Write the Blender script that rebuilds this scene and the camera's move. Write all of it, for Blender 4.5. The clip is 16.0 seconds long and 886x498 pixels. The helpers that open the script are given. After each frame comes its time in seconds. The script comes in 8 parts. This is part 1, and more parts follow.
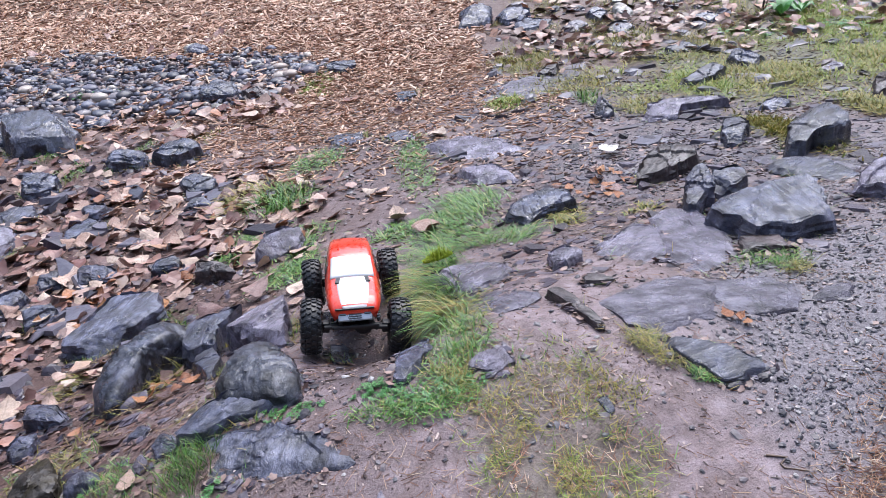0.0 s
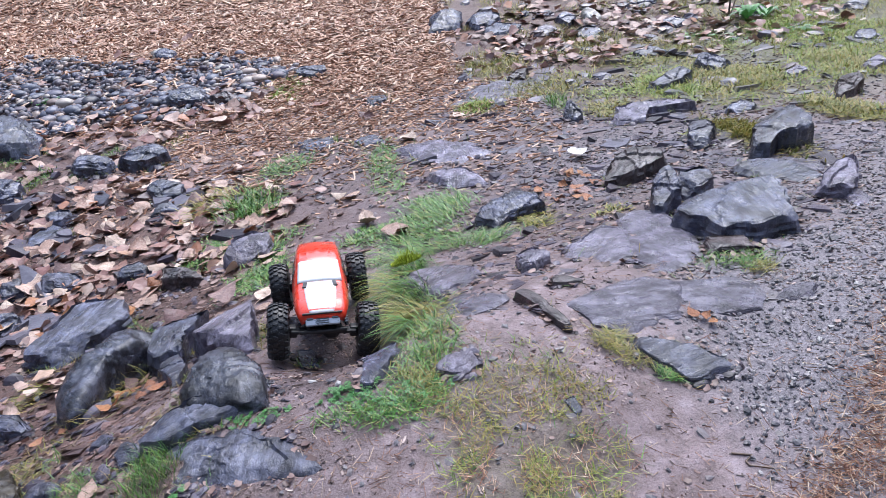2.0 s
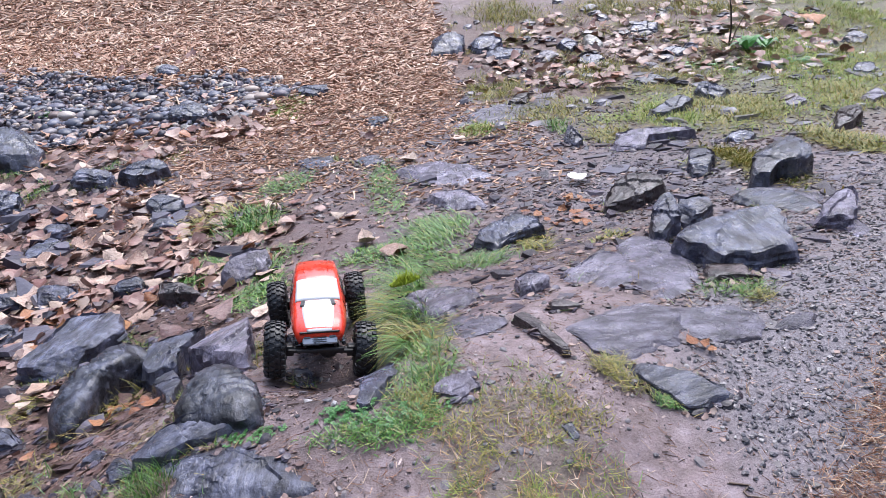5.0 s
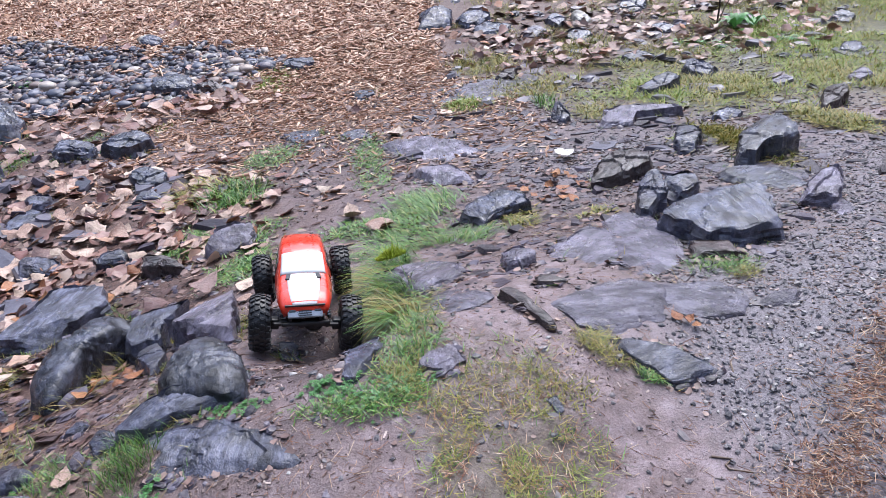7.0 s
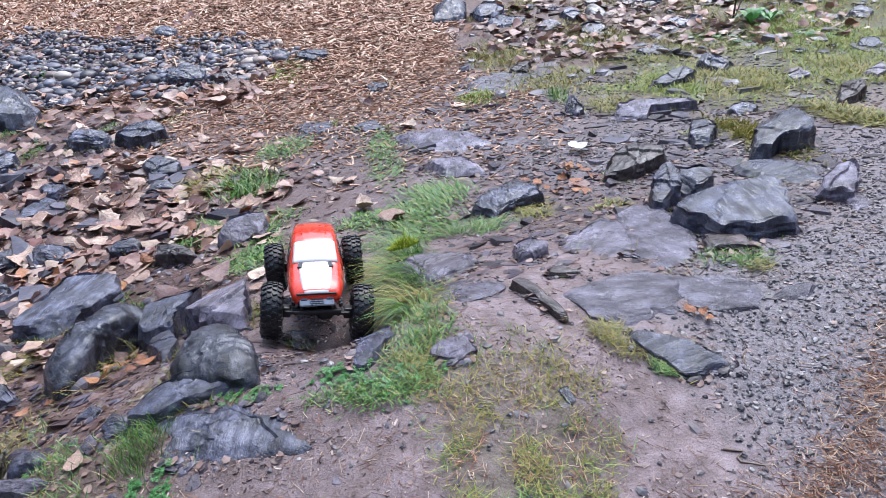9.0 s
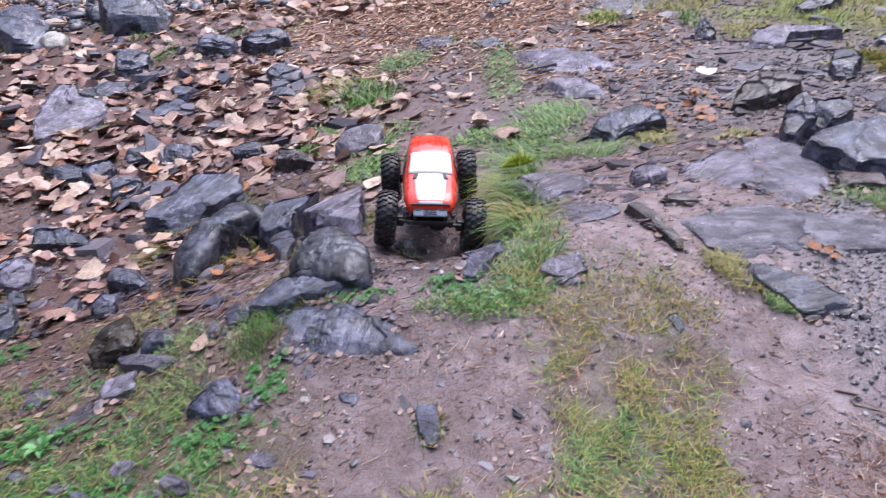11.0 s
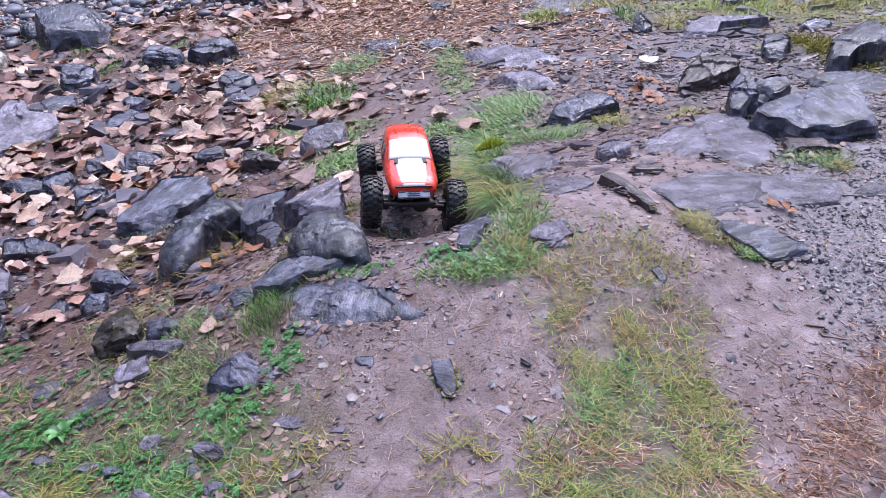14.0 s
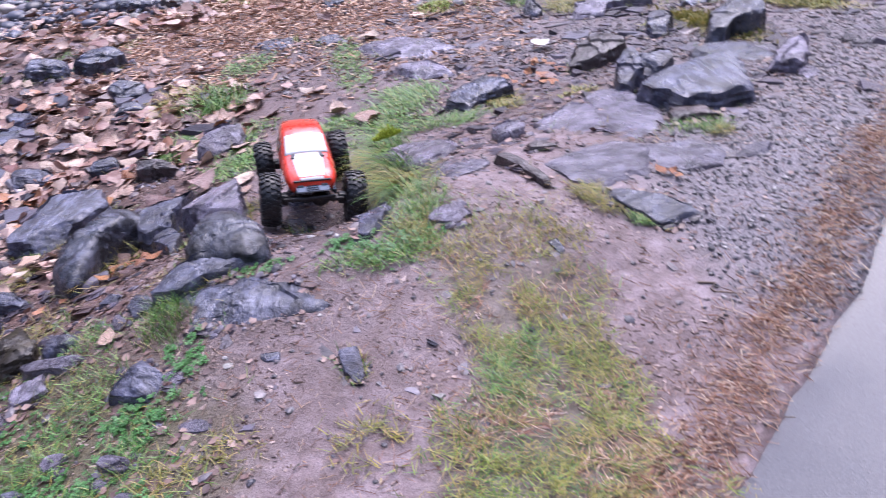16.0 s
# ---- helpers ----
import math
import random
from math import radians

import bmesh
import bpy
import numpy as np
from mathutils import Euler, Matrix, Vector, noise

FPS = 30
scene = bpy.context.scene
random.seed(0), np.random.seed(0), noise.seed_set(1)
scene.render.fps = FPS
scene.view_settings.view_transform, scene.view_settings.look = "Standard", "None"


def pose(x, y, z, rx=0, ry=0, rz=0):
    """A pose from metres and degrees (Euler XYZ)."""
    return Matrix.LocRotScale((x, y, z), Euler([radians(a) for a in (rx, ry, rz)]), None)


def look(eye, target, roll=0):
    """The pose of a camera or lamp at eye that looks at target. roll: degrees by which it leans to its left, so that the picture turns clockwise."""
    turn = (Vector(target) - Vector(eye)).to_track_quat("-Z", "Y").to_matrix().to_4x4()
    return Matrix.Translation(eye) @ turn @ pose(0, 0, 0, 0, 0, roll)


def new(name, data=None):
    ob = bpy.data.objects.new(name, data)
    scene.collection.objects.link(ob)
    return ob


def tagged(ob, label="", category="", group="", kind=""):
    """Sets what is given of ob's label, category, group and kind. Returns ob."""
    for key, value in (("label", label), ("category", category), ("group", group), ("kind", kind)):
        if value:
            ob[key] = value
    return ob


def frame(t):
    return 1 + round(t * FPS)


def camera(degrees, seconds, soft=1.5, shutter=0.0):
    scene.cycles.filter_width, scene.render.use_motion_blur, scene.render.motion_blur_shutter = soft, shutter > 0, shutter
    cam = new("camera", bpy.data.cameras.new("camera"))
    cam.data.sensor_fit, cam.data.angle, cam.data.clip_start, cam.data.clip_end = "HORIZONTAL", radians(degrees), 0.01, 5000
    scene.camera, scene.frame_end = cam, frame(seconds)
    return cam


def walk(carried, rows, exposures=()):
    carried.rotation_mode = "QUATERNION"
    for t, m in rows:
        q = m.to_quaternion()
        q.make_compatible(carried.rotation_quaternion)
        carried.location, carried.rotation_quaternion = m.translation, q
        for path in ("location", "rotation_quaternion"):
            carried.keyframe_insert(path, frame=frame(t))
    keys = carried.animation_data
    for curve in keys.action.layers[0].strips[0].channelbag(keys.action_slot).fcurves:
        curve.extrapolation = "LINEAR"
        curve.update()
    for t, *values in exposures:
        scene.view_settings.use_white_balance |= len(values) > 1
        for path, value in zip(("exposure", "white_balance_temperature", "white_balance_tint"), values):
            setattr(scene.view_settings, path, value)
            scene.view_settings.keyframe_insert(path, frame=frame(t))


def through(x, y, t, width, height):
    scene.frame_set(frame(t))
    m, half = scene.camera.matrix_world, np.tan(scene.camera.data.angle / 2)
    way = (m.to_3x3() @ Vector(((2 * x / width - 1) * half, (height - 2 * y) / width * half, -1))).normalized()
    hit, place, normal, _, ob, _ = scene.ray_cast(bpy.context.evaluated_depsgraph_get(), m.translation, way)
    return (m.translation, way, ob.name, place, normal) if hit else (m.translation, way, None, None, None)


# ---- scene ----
cam = camera(57.8, 16.0, 0.8, 0.4)
PATH = [
    (0, (0.146, 0.224, 1.172), (0.175, 2.026, 0.306), -3.6),
    (0.5, (0.141, 0.225, 1.174), (0.189, 2.026, 0.305), -3.4),
    (1, (0.148, 0.225, 1.17), (0.183, 2.032, 0.312), -3.5),
    (1.5, (0.152, 0.226, 1.168), (0.208, 2.029, 0.303), -3.5),
    (2, (0.16, 0.226, 1.164), (0.255, 2.03, 0.306), -3.2),
    (2.5, (0.16, 0.23, 1.167), (0.28, 2.034, 0.312), -2.9),
    (3, (0.152, 0.234, 1.166), (0.279, 2.053, 0.345), -2.4),
    (5.5, (0.154, 0.227, 1.16), (0.258, 2.053, 0.351), -1.6),
    (6, (0.155, 0.226, 1.155), (0.279, 2.042, 0.325), -0.8),
    (6.5, (0.153, 0.23, 1.155), (0.293, 2.034, 0.304), -0.6),
    (7, (0.151, 0.233, 1.155), (0.291, 2.031, 0.292), -0.8),
    (7.5, (0.146, 0.231, 1.153), (0.273, 2.026, 0.28), -0.5),
    (8, (0.149, 0.231, 1.152), (0.271, 2.028, 0.283), -0.5),
    (10.5, (0.139, 0.23, 1.132), (0.129, 1.986, 0.175), -0.4),
    (11, (0.131, 0.216, 1.132), (-0.019, 1.918, 0.092), -0.7),
    (11.5, (0.138, 0.172, 1.112), (-0.092, 1.848, 0.045), -3.0),
    (12, (0.085, 0.129, 1.12), (-0.046, 1.836, 0.086), -2.3),
    (12.5, (0.026, 0.09, 1.115), (-0.08, 1.799, 0.082), -2.7),
    (13, (0.014, 0.086, 1.12), (-0.048, 1.806, 0.1), -2.2),
    (13.5, (0.017, 0.087, 1.117), (0.001, 1.812, 0.105), -1.6),
    (14, (0.018, 0.09, 1.115), (0.026, 1.811, 0.097), -1.2),
    (14.5, (0.02, 0.091, 1.116), (0.044, 1.814, 0.1), -1.2),
    (15, (0.022, 0.082, 1.112), (0.06, 1.806, 0.099), -1.2),
    (15.5, (0.033, 0.079, 1.111), (0.123, 1.788, 0.075), -1.2),
    (15.8, (0.035, 0.076, 1.111), (0.186, 1.792, 0.095), -1.1),
    (16, (0.055, 0.072, 1.096), (0.26, 1.775, 0.066), -2.6),
    (16.1, (0.065, 0.07, 1.088), (0.296, 1.765, 0.052), -3.3),
]
EXPOSURES = [(0, 1.58, 6200, 12), (1.5, 1.56, 6000, 10.5), (3, 1.58, 6250, 13), (6.5, 1.58, 6250, 13), (8, 1.56, 5980, 9.5), (10.5, 1.56, 6250, 15), (11, 1.56, 6300, 18), (13, 1.58, 6150, 20), (14.5, 1.58, 5980, 21), (15.5, 1.63, 6000, 24), (16, 1.71, 6050, 27)]
walk(cam, [(t, look(eye, target, roll)) for t, eye, target, roll in PATH], EXPOSURES)

# ---- light: a wet overcast day ----
SUN_UP, SUN_TURN = 58.0, 20.0
world = bpy.data.worlds.new("overcast_sky")
scene.world = world
world.use_nodes = True
wn, wl = world.node_tree.nodes, world.node_tree.links
wn.clear()
w_sky = wn.new("ShaderNodeTexSky")
w_sky.sky_type, w_sky.sun_disc = "NISHITA", False
w_sky.sun_elevation, w_sky.sun_rotation = radians(SUN_UP), radians(SUN_TURN)
w_sky.air_density, w_sky.dust_density = 1.0, 1.5
w_grey = wn.new("ShaderNodeHueSaturation")
w_grey.inputs["Saturation"].default_value = 0.74
w_back = wn.new("ShaderNodeBackground")
w_back.inputs["Strength"].default_value = 0.15
w_out = wn.new("ShaderNodeOutputWorld")
wl.new(w_sky.outputs[0], w_grey.inputs["Color"])
wl.new(w_grey.outputs[0], w_back.inputs["Color"])
wl.new(w_back.outputs[0], w_out.inputs["Surface"])
sun = new("sun", bpy.data.lights.new("sun", "SUN"))
sun.data.energy, sun.data.angle, sun.data.color = 1.2, radians(50), (1.0, 0.97, 0.94)
sun.matrix_world = look((2.0, 6.0, 10.0), (0.0, 1.5, 0.0))


def sky_blocker():
    """Added dark ring, all outside the view; it blocks low sky to darken the rocks."""
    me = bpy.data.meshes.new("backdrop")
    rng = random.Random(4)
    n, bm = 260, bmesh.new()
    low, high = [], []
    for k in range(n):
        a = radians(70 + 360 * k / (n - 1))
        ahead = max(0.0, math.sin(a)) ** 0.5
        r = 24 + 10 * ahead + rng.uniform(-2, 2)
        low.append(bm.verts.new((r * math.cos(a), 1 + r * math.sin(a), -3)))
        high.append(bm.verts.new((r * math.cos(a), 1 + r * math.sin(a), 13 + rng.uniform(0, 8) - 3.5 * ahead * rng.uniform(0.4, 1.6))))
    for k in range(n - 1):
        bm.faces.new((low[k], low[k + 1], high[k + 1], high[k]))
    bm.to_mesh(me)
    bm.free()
    m = bpy.data.materials.new("dark_blocker")
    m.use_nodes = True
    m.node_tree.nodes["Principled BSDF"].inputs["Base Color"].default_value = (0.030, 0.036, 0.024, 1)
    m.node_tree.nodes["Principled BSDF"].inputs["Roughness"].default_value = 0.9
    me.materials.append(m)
    tagged(new("backdrop", me), "unseen dark ring added to block low sky, with a treeline rim", "backdrop", kind="structure")


sky_blocker()

# ---- materials ----
def shader(name, rough=0.6):
    m = bpy.data.materials.new(name)
    m.use_nodes = True
    n, l = m.node_tree.nodes, m.node_tree.links
    b = n["Principled BSDF"]
    b.inputs["Roughness"].default_value = rough
    return m, n, l, b


def noise_tex(n, l, scale, detail=4.0, rough=0.6, vec=None, distort=0.0):
    t = n.new("ShaderNodeTexNoise")
    t.inputs["Scale"].default_value, t.inputs["Detail"].default_value = scale, detail
    t.inputs["Roughness"].default_value, t.inputs["Distortion"].default_value = rough, distort
    if vec:
        l.new(vec, t.inputs["Vector"])
    return t.outputs["Fac"]


def ramp(n, l, fac, stops):
    r = n.new("ShaderNodeValToRGB")
    e = r.color_ramp.elements
    e[0].position, e[0].color = stops[0][0], (*stops[0][1], 1)
    e[1].position, e[1].color = stops[-1][0], (*stops[-1][1], 1)
    for p, c in stops[1:-1]:
        k = e.new(p)
        k.color = (*c, 1)
    l.new(fac, r.inputs["Fac"])
    return r.outputs["Color"]


def mix(n, l, fac, a, b, how="MIX"):
    x = n.new("ShaderNodeMix")
    x.data_type, x.blend_type = "RGBA", how
    for key, v in ((0, fac), (6, a), (7, b)):
        if isinstance(v, (int, float)):
            x.inputs[key].default_value = v
        elif isinstance(v, tuple):
            x.inputs[key].default_value = (*v, 1)
        else:
            l.new(v, x.inputs[key])
    return x.outputs[2]


def remap(n, l, v, a, b, c, d):
    r = n.new("ShaderNodeMapRange")
    for k, x in zip((1, 2, 3, 4), (a, b, c, d)):
        r.inputs[k].default_value = x
    l.new(v, r.inputs[0])
    return r.outputs[0]


def bump(n, l, b, height, strength, distance, under=None):
    k = n.new("ShaderNodeBump")
    k.inputs["Strength"].default_value, k.inputs["Distance"].default_value = strength, distance
    l.new(height, k.inputs["Height"])
    if under:
        l.new(under, k.inputs["Normal"])
    l.new(k.outputs["Normal"], b.inputs["Normal"])
    return k.outputs["Normal"]


def shifted(n, l, stretch=(1, 1, 1)):
    """Object coordinates moved by the object's own random number."""
    c = n.new("ShaderNodeTexCoord")
    o = n.new("ShaderNodeObjectInfo")
    s = n.new("ShaderNodeVectorMath")
    s.operation = "SCALE"
    s.inputs[0].default_value = (37.0, 53.0, 71.0)
    l.new(o.outputs["Random"], s.inputs["Scale"])
    a = n.new("ShaderNodeVectorMath")
    a.operation = "ADD"
    l.new(c.outputs["Object"], a.inputs[0])
    l.new(s.outputs[0], a.inputs[1])
    turn = n.new("ShaderNodeVectorRotate")
    turn.rotation_type = "Z_AXIS"
    many = n.new("ShaderNodeMath")
    many.operation = "MULTIPLY"
    many.inputs[1].default_value = 40.0
    l.new(o.outputs["Random"], many.inputs[0])
    l.new(many.outputs[0], turn.inputs["Angle"])
    l.new(a.outputs[0], turn.inputs["Vector"])
    m = n.new("ShaderNodeVectorMath")
    m.operation = "MULTIPLY"
    m.inputs[1].default_value = stretch
    l.new(turn.outputs[0], m.inputs[0])
    return m.outputs[0], o.outputs["Random"]


def slate_material(name, dark, mid, pale, wet=0.30, streak=(1, 5.0, 5.0), warm=(0.10, 0.075, 0.06), grain=1.0, stained=1.0):
    """Wet split slate: cleavage streaks, mottling, small pits and a film of water in places."""
    m, n, l, b = shader(name)
    vec, rnd = shifted(n, l, streak)
    plain, _ = shifted(n, l)
    mottle = noise_tex(n, l, 16.0, 8, 0.68, plain, 0.3)
    lines = noise_tex(n, l, 14.0, 8, 0.72, vec, 0.25)
    fine = noise_tex(n, l, 95.0, 5, 0.7, plain)
    pits = noise_tex(n, l, 310.0, 3, 0.65, plain)
    col = ramp(n, l, mottle, [(0.38, dark), (0.5, mid), (0.62, pale)])
    col = mix(n, l, remap(n, l, lines, 0.50, 0.66, 0.0, 0.75), col, tuple(v * 0.55 for v in dark))
    col = mix(n, l, remap(n, l, lines, 0.46, 0.34, 0.0, 0.45), col, pale)
    col = mix(n, l, remap(n, l, fine, 0.56, 0.72, 0.0, 0.6), col, tuple(v * 0.5 for v in dark))
    stain = noise_tex(n, l, 5.0, 6, 0.65, plain, 0.3)
    col = mix(n, l, remap(n, l, stain, 0.54, 0.72, 0.0, 0.7 * stained), col, mix(n, l, fine, tuple(v * 0.5 for v in warm), warm))
    tone = remap(n, l, rnd, 0, 1, 0.72, 1.3)
    hue = n.new("ShaderNodeHueSaturation")
    l.new(tone, hue.inputs["Value"])
    l.new(col, hue.inputs["Color"])
    l.new(hue.outputs[0], b.inputs["Base Color"])
    film = noise_tex(n, l, 9.0, 4, 0.6, plain, 0.4)
    streaky = n.new("ShaderNodeMath")
    streaky.operation = "MULTIPLY_ADD"
    streaky.inputs[1].default_value = 0.55
    l.new(remap(n, l, lines, 0.44, 0.62, 0.0, 0.5), streaky.inputs[0])
    l.new(remap(n, l, film, 0.40, 0.62, wet - 0.05, wet + 0.16), streaky.inputs[2])
    l.new(streaky.outputs[0], b.inputs["Roughness"])
    dull = remap(n, l, stain, 0.50, 0.60, 0.0, stained)
    gloss = mix(n, l, dull, mix(n, l, remap(n, l, lines, 0.46, 0.58, 0.0, 1.0), (0.6, 0.6, 0.6), (0.1, 0.1, 0.1)), (0.02, 0.02, 0.02))
    l.new(gloss, b.inputs["Coat Weight"])
    l.new(mix(n, l, dull, (0.5, 0.5, 0.5), (0.2, 0.2, 0.2)), b.inputs["Specular IOR Level"])
    b.inputs["Coat Roughness"].default_value = 0.12
    first = bump(n, l, b, lines, 0.8 * grain, 0.006)
    second = bump(n, l, b, mottle, 0.5 * grain, 0.005, first)
    l.new(second, b.inputs["Coat Normal"])
    third = bump(n, l, b, fine, 0.7, 0.0022, second)
    bump(n, l, b, pits, 0.35, 0.0006, third)
    return m


SLATE = slate_material("wet_blue_slate", (0.013, 0.013, 0.021), (0.046, 0.048, 0.076), (0.125, 0.130, 0.190), 0.20, stained=0.55)
WET_ROCK = slate_material("dark_wet_rock", (0.007, 0.007, 0.010), (0.034, 0.036, 0.050), (0.115, 0.120, 0.160), 0.18, (1, 3.0, 3.0), (0.014, 0.012, 0.009), 0.9, 0.7)
SLATE_PURPLE = slate_material("wet_purple_slate", (0.050, 0.043, 0.060), (0.135, 0.118, 0.158), (0.245, 0.222, 0.288), 0.22, (1, 3.0, 3.0), (0.11, 0.085, 0.075), 1.8, 0.45)
SLATE_BROWN = slate_material("wet_brown_stone", (0.012, 0.008, 0.008), (0.036, 0.023, 0.024), (0.085, 0.062, 0.064), 0.30)
SLATE_PALE = slate_material("pale_stone", (0.16, 0.15, 0.13), (0.33, 0.31, 0.28), (0.46, 0.44, 0.40), 0.45, (1, 1, 1))
MOSSY = slate_material("dark_mossy_rock", (0.010, 0.007, 0.005), (0.024, 0.017, 0.012), (0.060, 0.048, 0.030), 0.5, (1, 1, 1), (0.030, 0.030, 0.010))


def ground_material():
    m, n, l, b = shader("wet_ground")
    b.inputs["Specular IOR Level"].default_value = 0.4
    c = n.new("ShaderNodeTexCoord").outputs["Object"]

    def mask(name):
        a = n.new("ShaderNodeAttribute")
        a.attribute_name = name
        return a.outputs["Fac"]

    big = noise_tex(n, l, 3.0, 5, 0.6, c)
    mid = noise_tex(n, l, 22.0, 6, 0.65, c)
    fine = noise_tex(n, l, 130.0, 5, 0.7, c)
    grit = noise_tex(n, l, 420.0, 2, 0.6, c)
    mud = ramp(n, l, mid, [(0.30, (0.108, 0.074, 0.072)), (0.5, (0.232, 0.170, 0.174)), (0.70, (0.345, 0.276, 0.292))])
    patchy = noise_tex(n, l, 8.0, 6, 0.72, c, 0.8)
    mud = mix(n, l, remap(n, l, big, 0.45, 0.7, 0, 0.45), mud, (0.105, 0.080, 0.084))
    mud = mix(n, l, remap(n, l, fine, 0.57, 0.72, 0, 0.7), mud, (0.085, 0.056, 0.053))
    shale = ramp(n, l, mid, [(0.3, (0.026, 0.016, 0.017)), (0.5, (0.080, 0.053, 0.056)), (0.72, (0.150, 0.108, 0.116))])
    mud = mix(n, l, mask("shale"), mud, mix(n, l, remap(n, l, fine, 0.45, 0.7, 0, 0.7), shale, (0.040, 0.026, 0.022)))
    mud = mix(n, l, remap(n, l, grit, 0.60, 0.70, 0, 0.6), mud, (0.34, 0.30, 0.30))
    mud = mix(n, l, remap(n, l, grit, 0.40, 0.30, 0, 0.7), mud, (0.045, 0.033, 0.032))
    mud = mix(n, l, remap(n, l, patchy, 0.47, 0.60, 0, 0.78), mud, mix(n, l, remap(n, l, fine, 0.4, 0.6, 0, 1), (0.080, 0.051, 0.046), (0.185, 0.130, 0.122)))
    grav = ramp(n, l, fine, [(0.32, (0.078, 0.067, 0.074)), (0.5, (0.170, 0.149, 0.163)), (0.68, (0.28, 0.25, 0.27))])
    chip = ramp(n, l, fine, [(0.3, (0.045, 0.022, 0.012)), (0.5, (0.14, 0.072, 0.040)), (0.72, (0.30, 0.17, 0.09))])
    leaf = ramp(n, l, fine, [(0.3, (0.022, 0.012, 0.010)), (0.5, (0.085, 0.045, 0.036)), (0.62, (0.17, 0.10, 0.082)), (0.75, (0.26, 0.17, 0.14))])
    turf = ramp(n, l, fine, [(0.3, (0.040, 0.035, 0.018)), (0.6, (0.11, 0.10, 0.045)), (0.8, (0.18, 0.16, 0.08))])
    col = mix(n, l, mask("litter"), mud, leaf)
    col = mix(n, l, mask("gravel"), col, grav)
    col = mix(n, l, mask("turf"), col, turf)
    col = mix(n, l, mask("mulch"), col, chip)
    l.new(col, b.inputs["Base Color"])
    l.new(remap(n, l, big, 0.35, 0.65, 0.34, 0.62), b.inputs["Roughness"])
    first = bump(n, l, b, mid, 0.45, 0.012)
    second = bump(n, l, b, fine, 0.7, 0.006, first)
    bump(n, l, b, grit, 0.45, 0.0018, second)
    return m


GROUND = ground_material()


def scattered_material(name, stops, rough=0.5, grain=200.0, stretch=None, sheen=0.0, relief=0.001, through=0.0):
    """For many small pieces: each piece takes its own tone from the ramp."""
    m, n, l, b = shader(name, rough)
    g = n.new("ShaderNodeNewGeometry")
    o = n.new("ShaderNodeObjectInfo")
    add = n.new("ShaderNodeMath")
    add.operation = "ADD"
    l.new(g.outputs["Random Per Island"], add.inputs[0])
    l.new(o.outputs["Random"], add.inputs[1])
    f = n.new("ShaderNodeMath")
    f.operation = "FRACT"
    l.new(add.outputs[0], f.inputs[0])
    c = n.new("ShaderNodeTexCoord").outputs["Object"]
    t = noise_tex(n, l, grain, 4, 0.6, c)
    col = ramp(n, l, f.outputs[0], stops)
    col = mix(n, l, 0.55, col, ramp(n, l, t, [(0.25, (0.25, 0.25, 0.25)), (0.75, (1.0, 1.0, 1.0))]), "MULTIPLY")
    l.new(col, b.inputs["Base Color"])
    bump(n, l, b, t, 0.5, relief)
    if through:
        b.inputs["Subsurface Weight"].default_value = 0.0
        tr = n.new("ShaderNodeBsdfTranslucent")
        l.new(col, tr.inputs["Color"])
        mx = n.new("ShaderNodeMixShader")
        mx.inputs[0].default_value = through
        l.new(b.outputs[0], mx.inputs[1])
        l.new(tr.outputs[0], mx.inputs[2])
        l.new(mx.outputs[0], n["Material Output"].inputs["Surface"])
    return m


BARK = scattered_material("wood_chips", [(0.0, (0.15, 0.065, 0.036)), (0.2, (0.30, 0.145, 0.082)), (0.45, (0.48, 0.26, 0.165)),
                                         (0.75, (0.66, 0.41, 0.27)), (1.0, (0.80, 0.60, 0.45))], 0.5, 120)
PEBBLE = scattered_material("river_pebbles", [(0.0, (0.055, 0.052, 0.066)), (0.25, (0.105, 0.112, 0.150)), (0.42, (0.20, 0.205, 0.265)), (0.52, (0.125, 0.098, 0.125)),
                                              (0.66, (0.30, 0.275, 0.29)), (0.76, (0.16, 0.10, 0.095)), (0.88, (0.42, 0.33, 0.28)), (1.0, (0.62, 0.55, 0.49))], 0.42, 70)
GRIT = scattered_material("gravel_stones", [(0.0, (0.045, 0.041, 0.048)), (0.35, (0.095, 0.087, 0.102)), (0.65, (0.155, 0.140, 0.155)), (0.85, (0.23, 0.19, 0.195)),
                                            (1.0, (0.42, 0.40, 0.39))], 0.36, 180)
SHARD = scattered_material("slate_shards", [(0.0, (0.016, 0.011, 0.016)), (0.35, (0.052, 0.038, 0.054)), (0.7, (0.100, 0.080, 0.110)), (0.9, (0.165, 0.145, 0.185)), (1.0, (0.10, 0.058, 0.050))], 0.34, 90, relief=0.004)
SLAB = scattered_material("sunken_slate", [(0.0, (0.030, 0.027, 0.040)), (0.4, (0.092, 0.080, 0.100)), (0.75, (0.150, 0.138, 0.172)), (0.92, (0.20, 0.18, 0.21)), (1.0, (0.10, 0.062, 0.065))], 0.3, 45, relief=0.006)
BANK_SCRAP = scattered_material("bank_litter", [(0.0, (0.050, 0.030, 0.028)), (0.5, (0.14, 0.080, 0.066)), (0.85, (0.27, 0.16, 0.12)), (1.0, (0.42, 0.31, 0.22))], 0.5, 100)
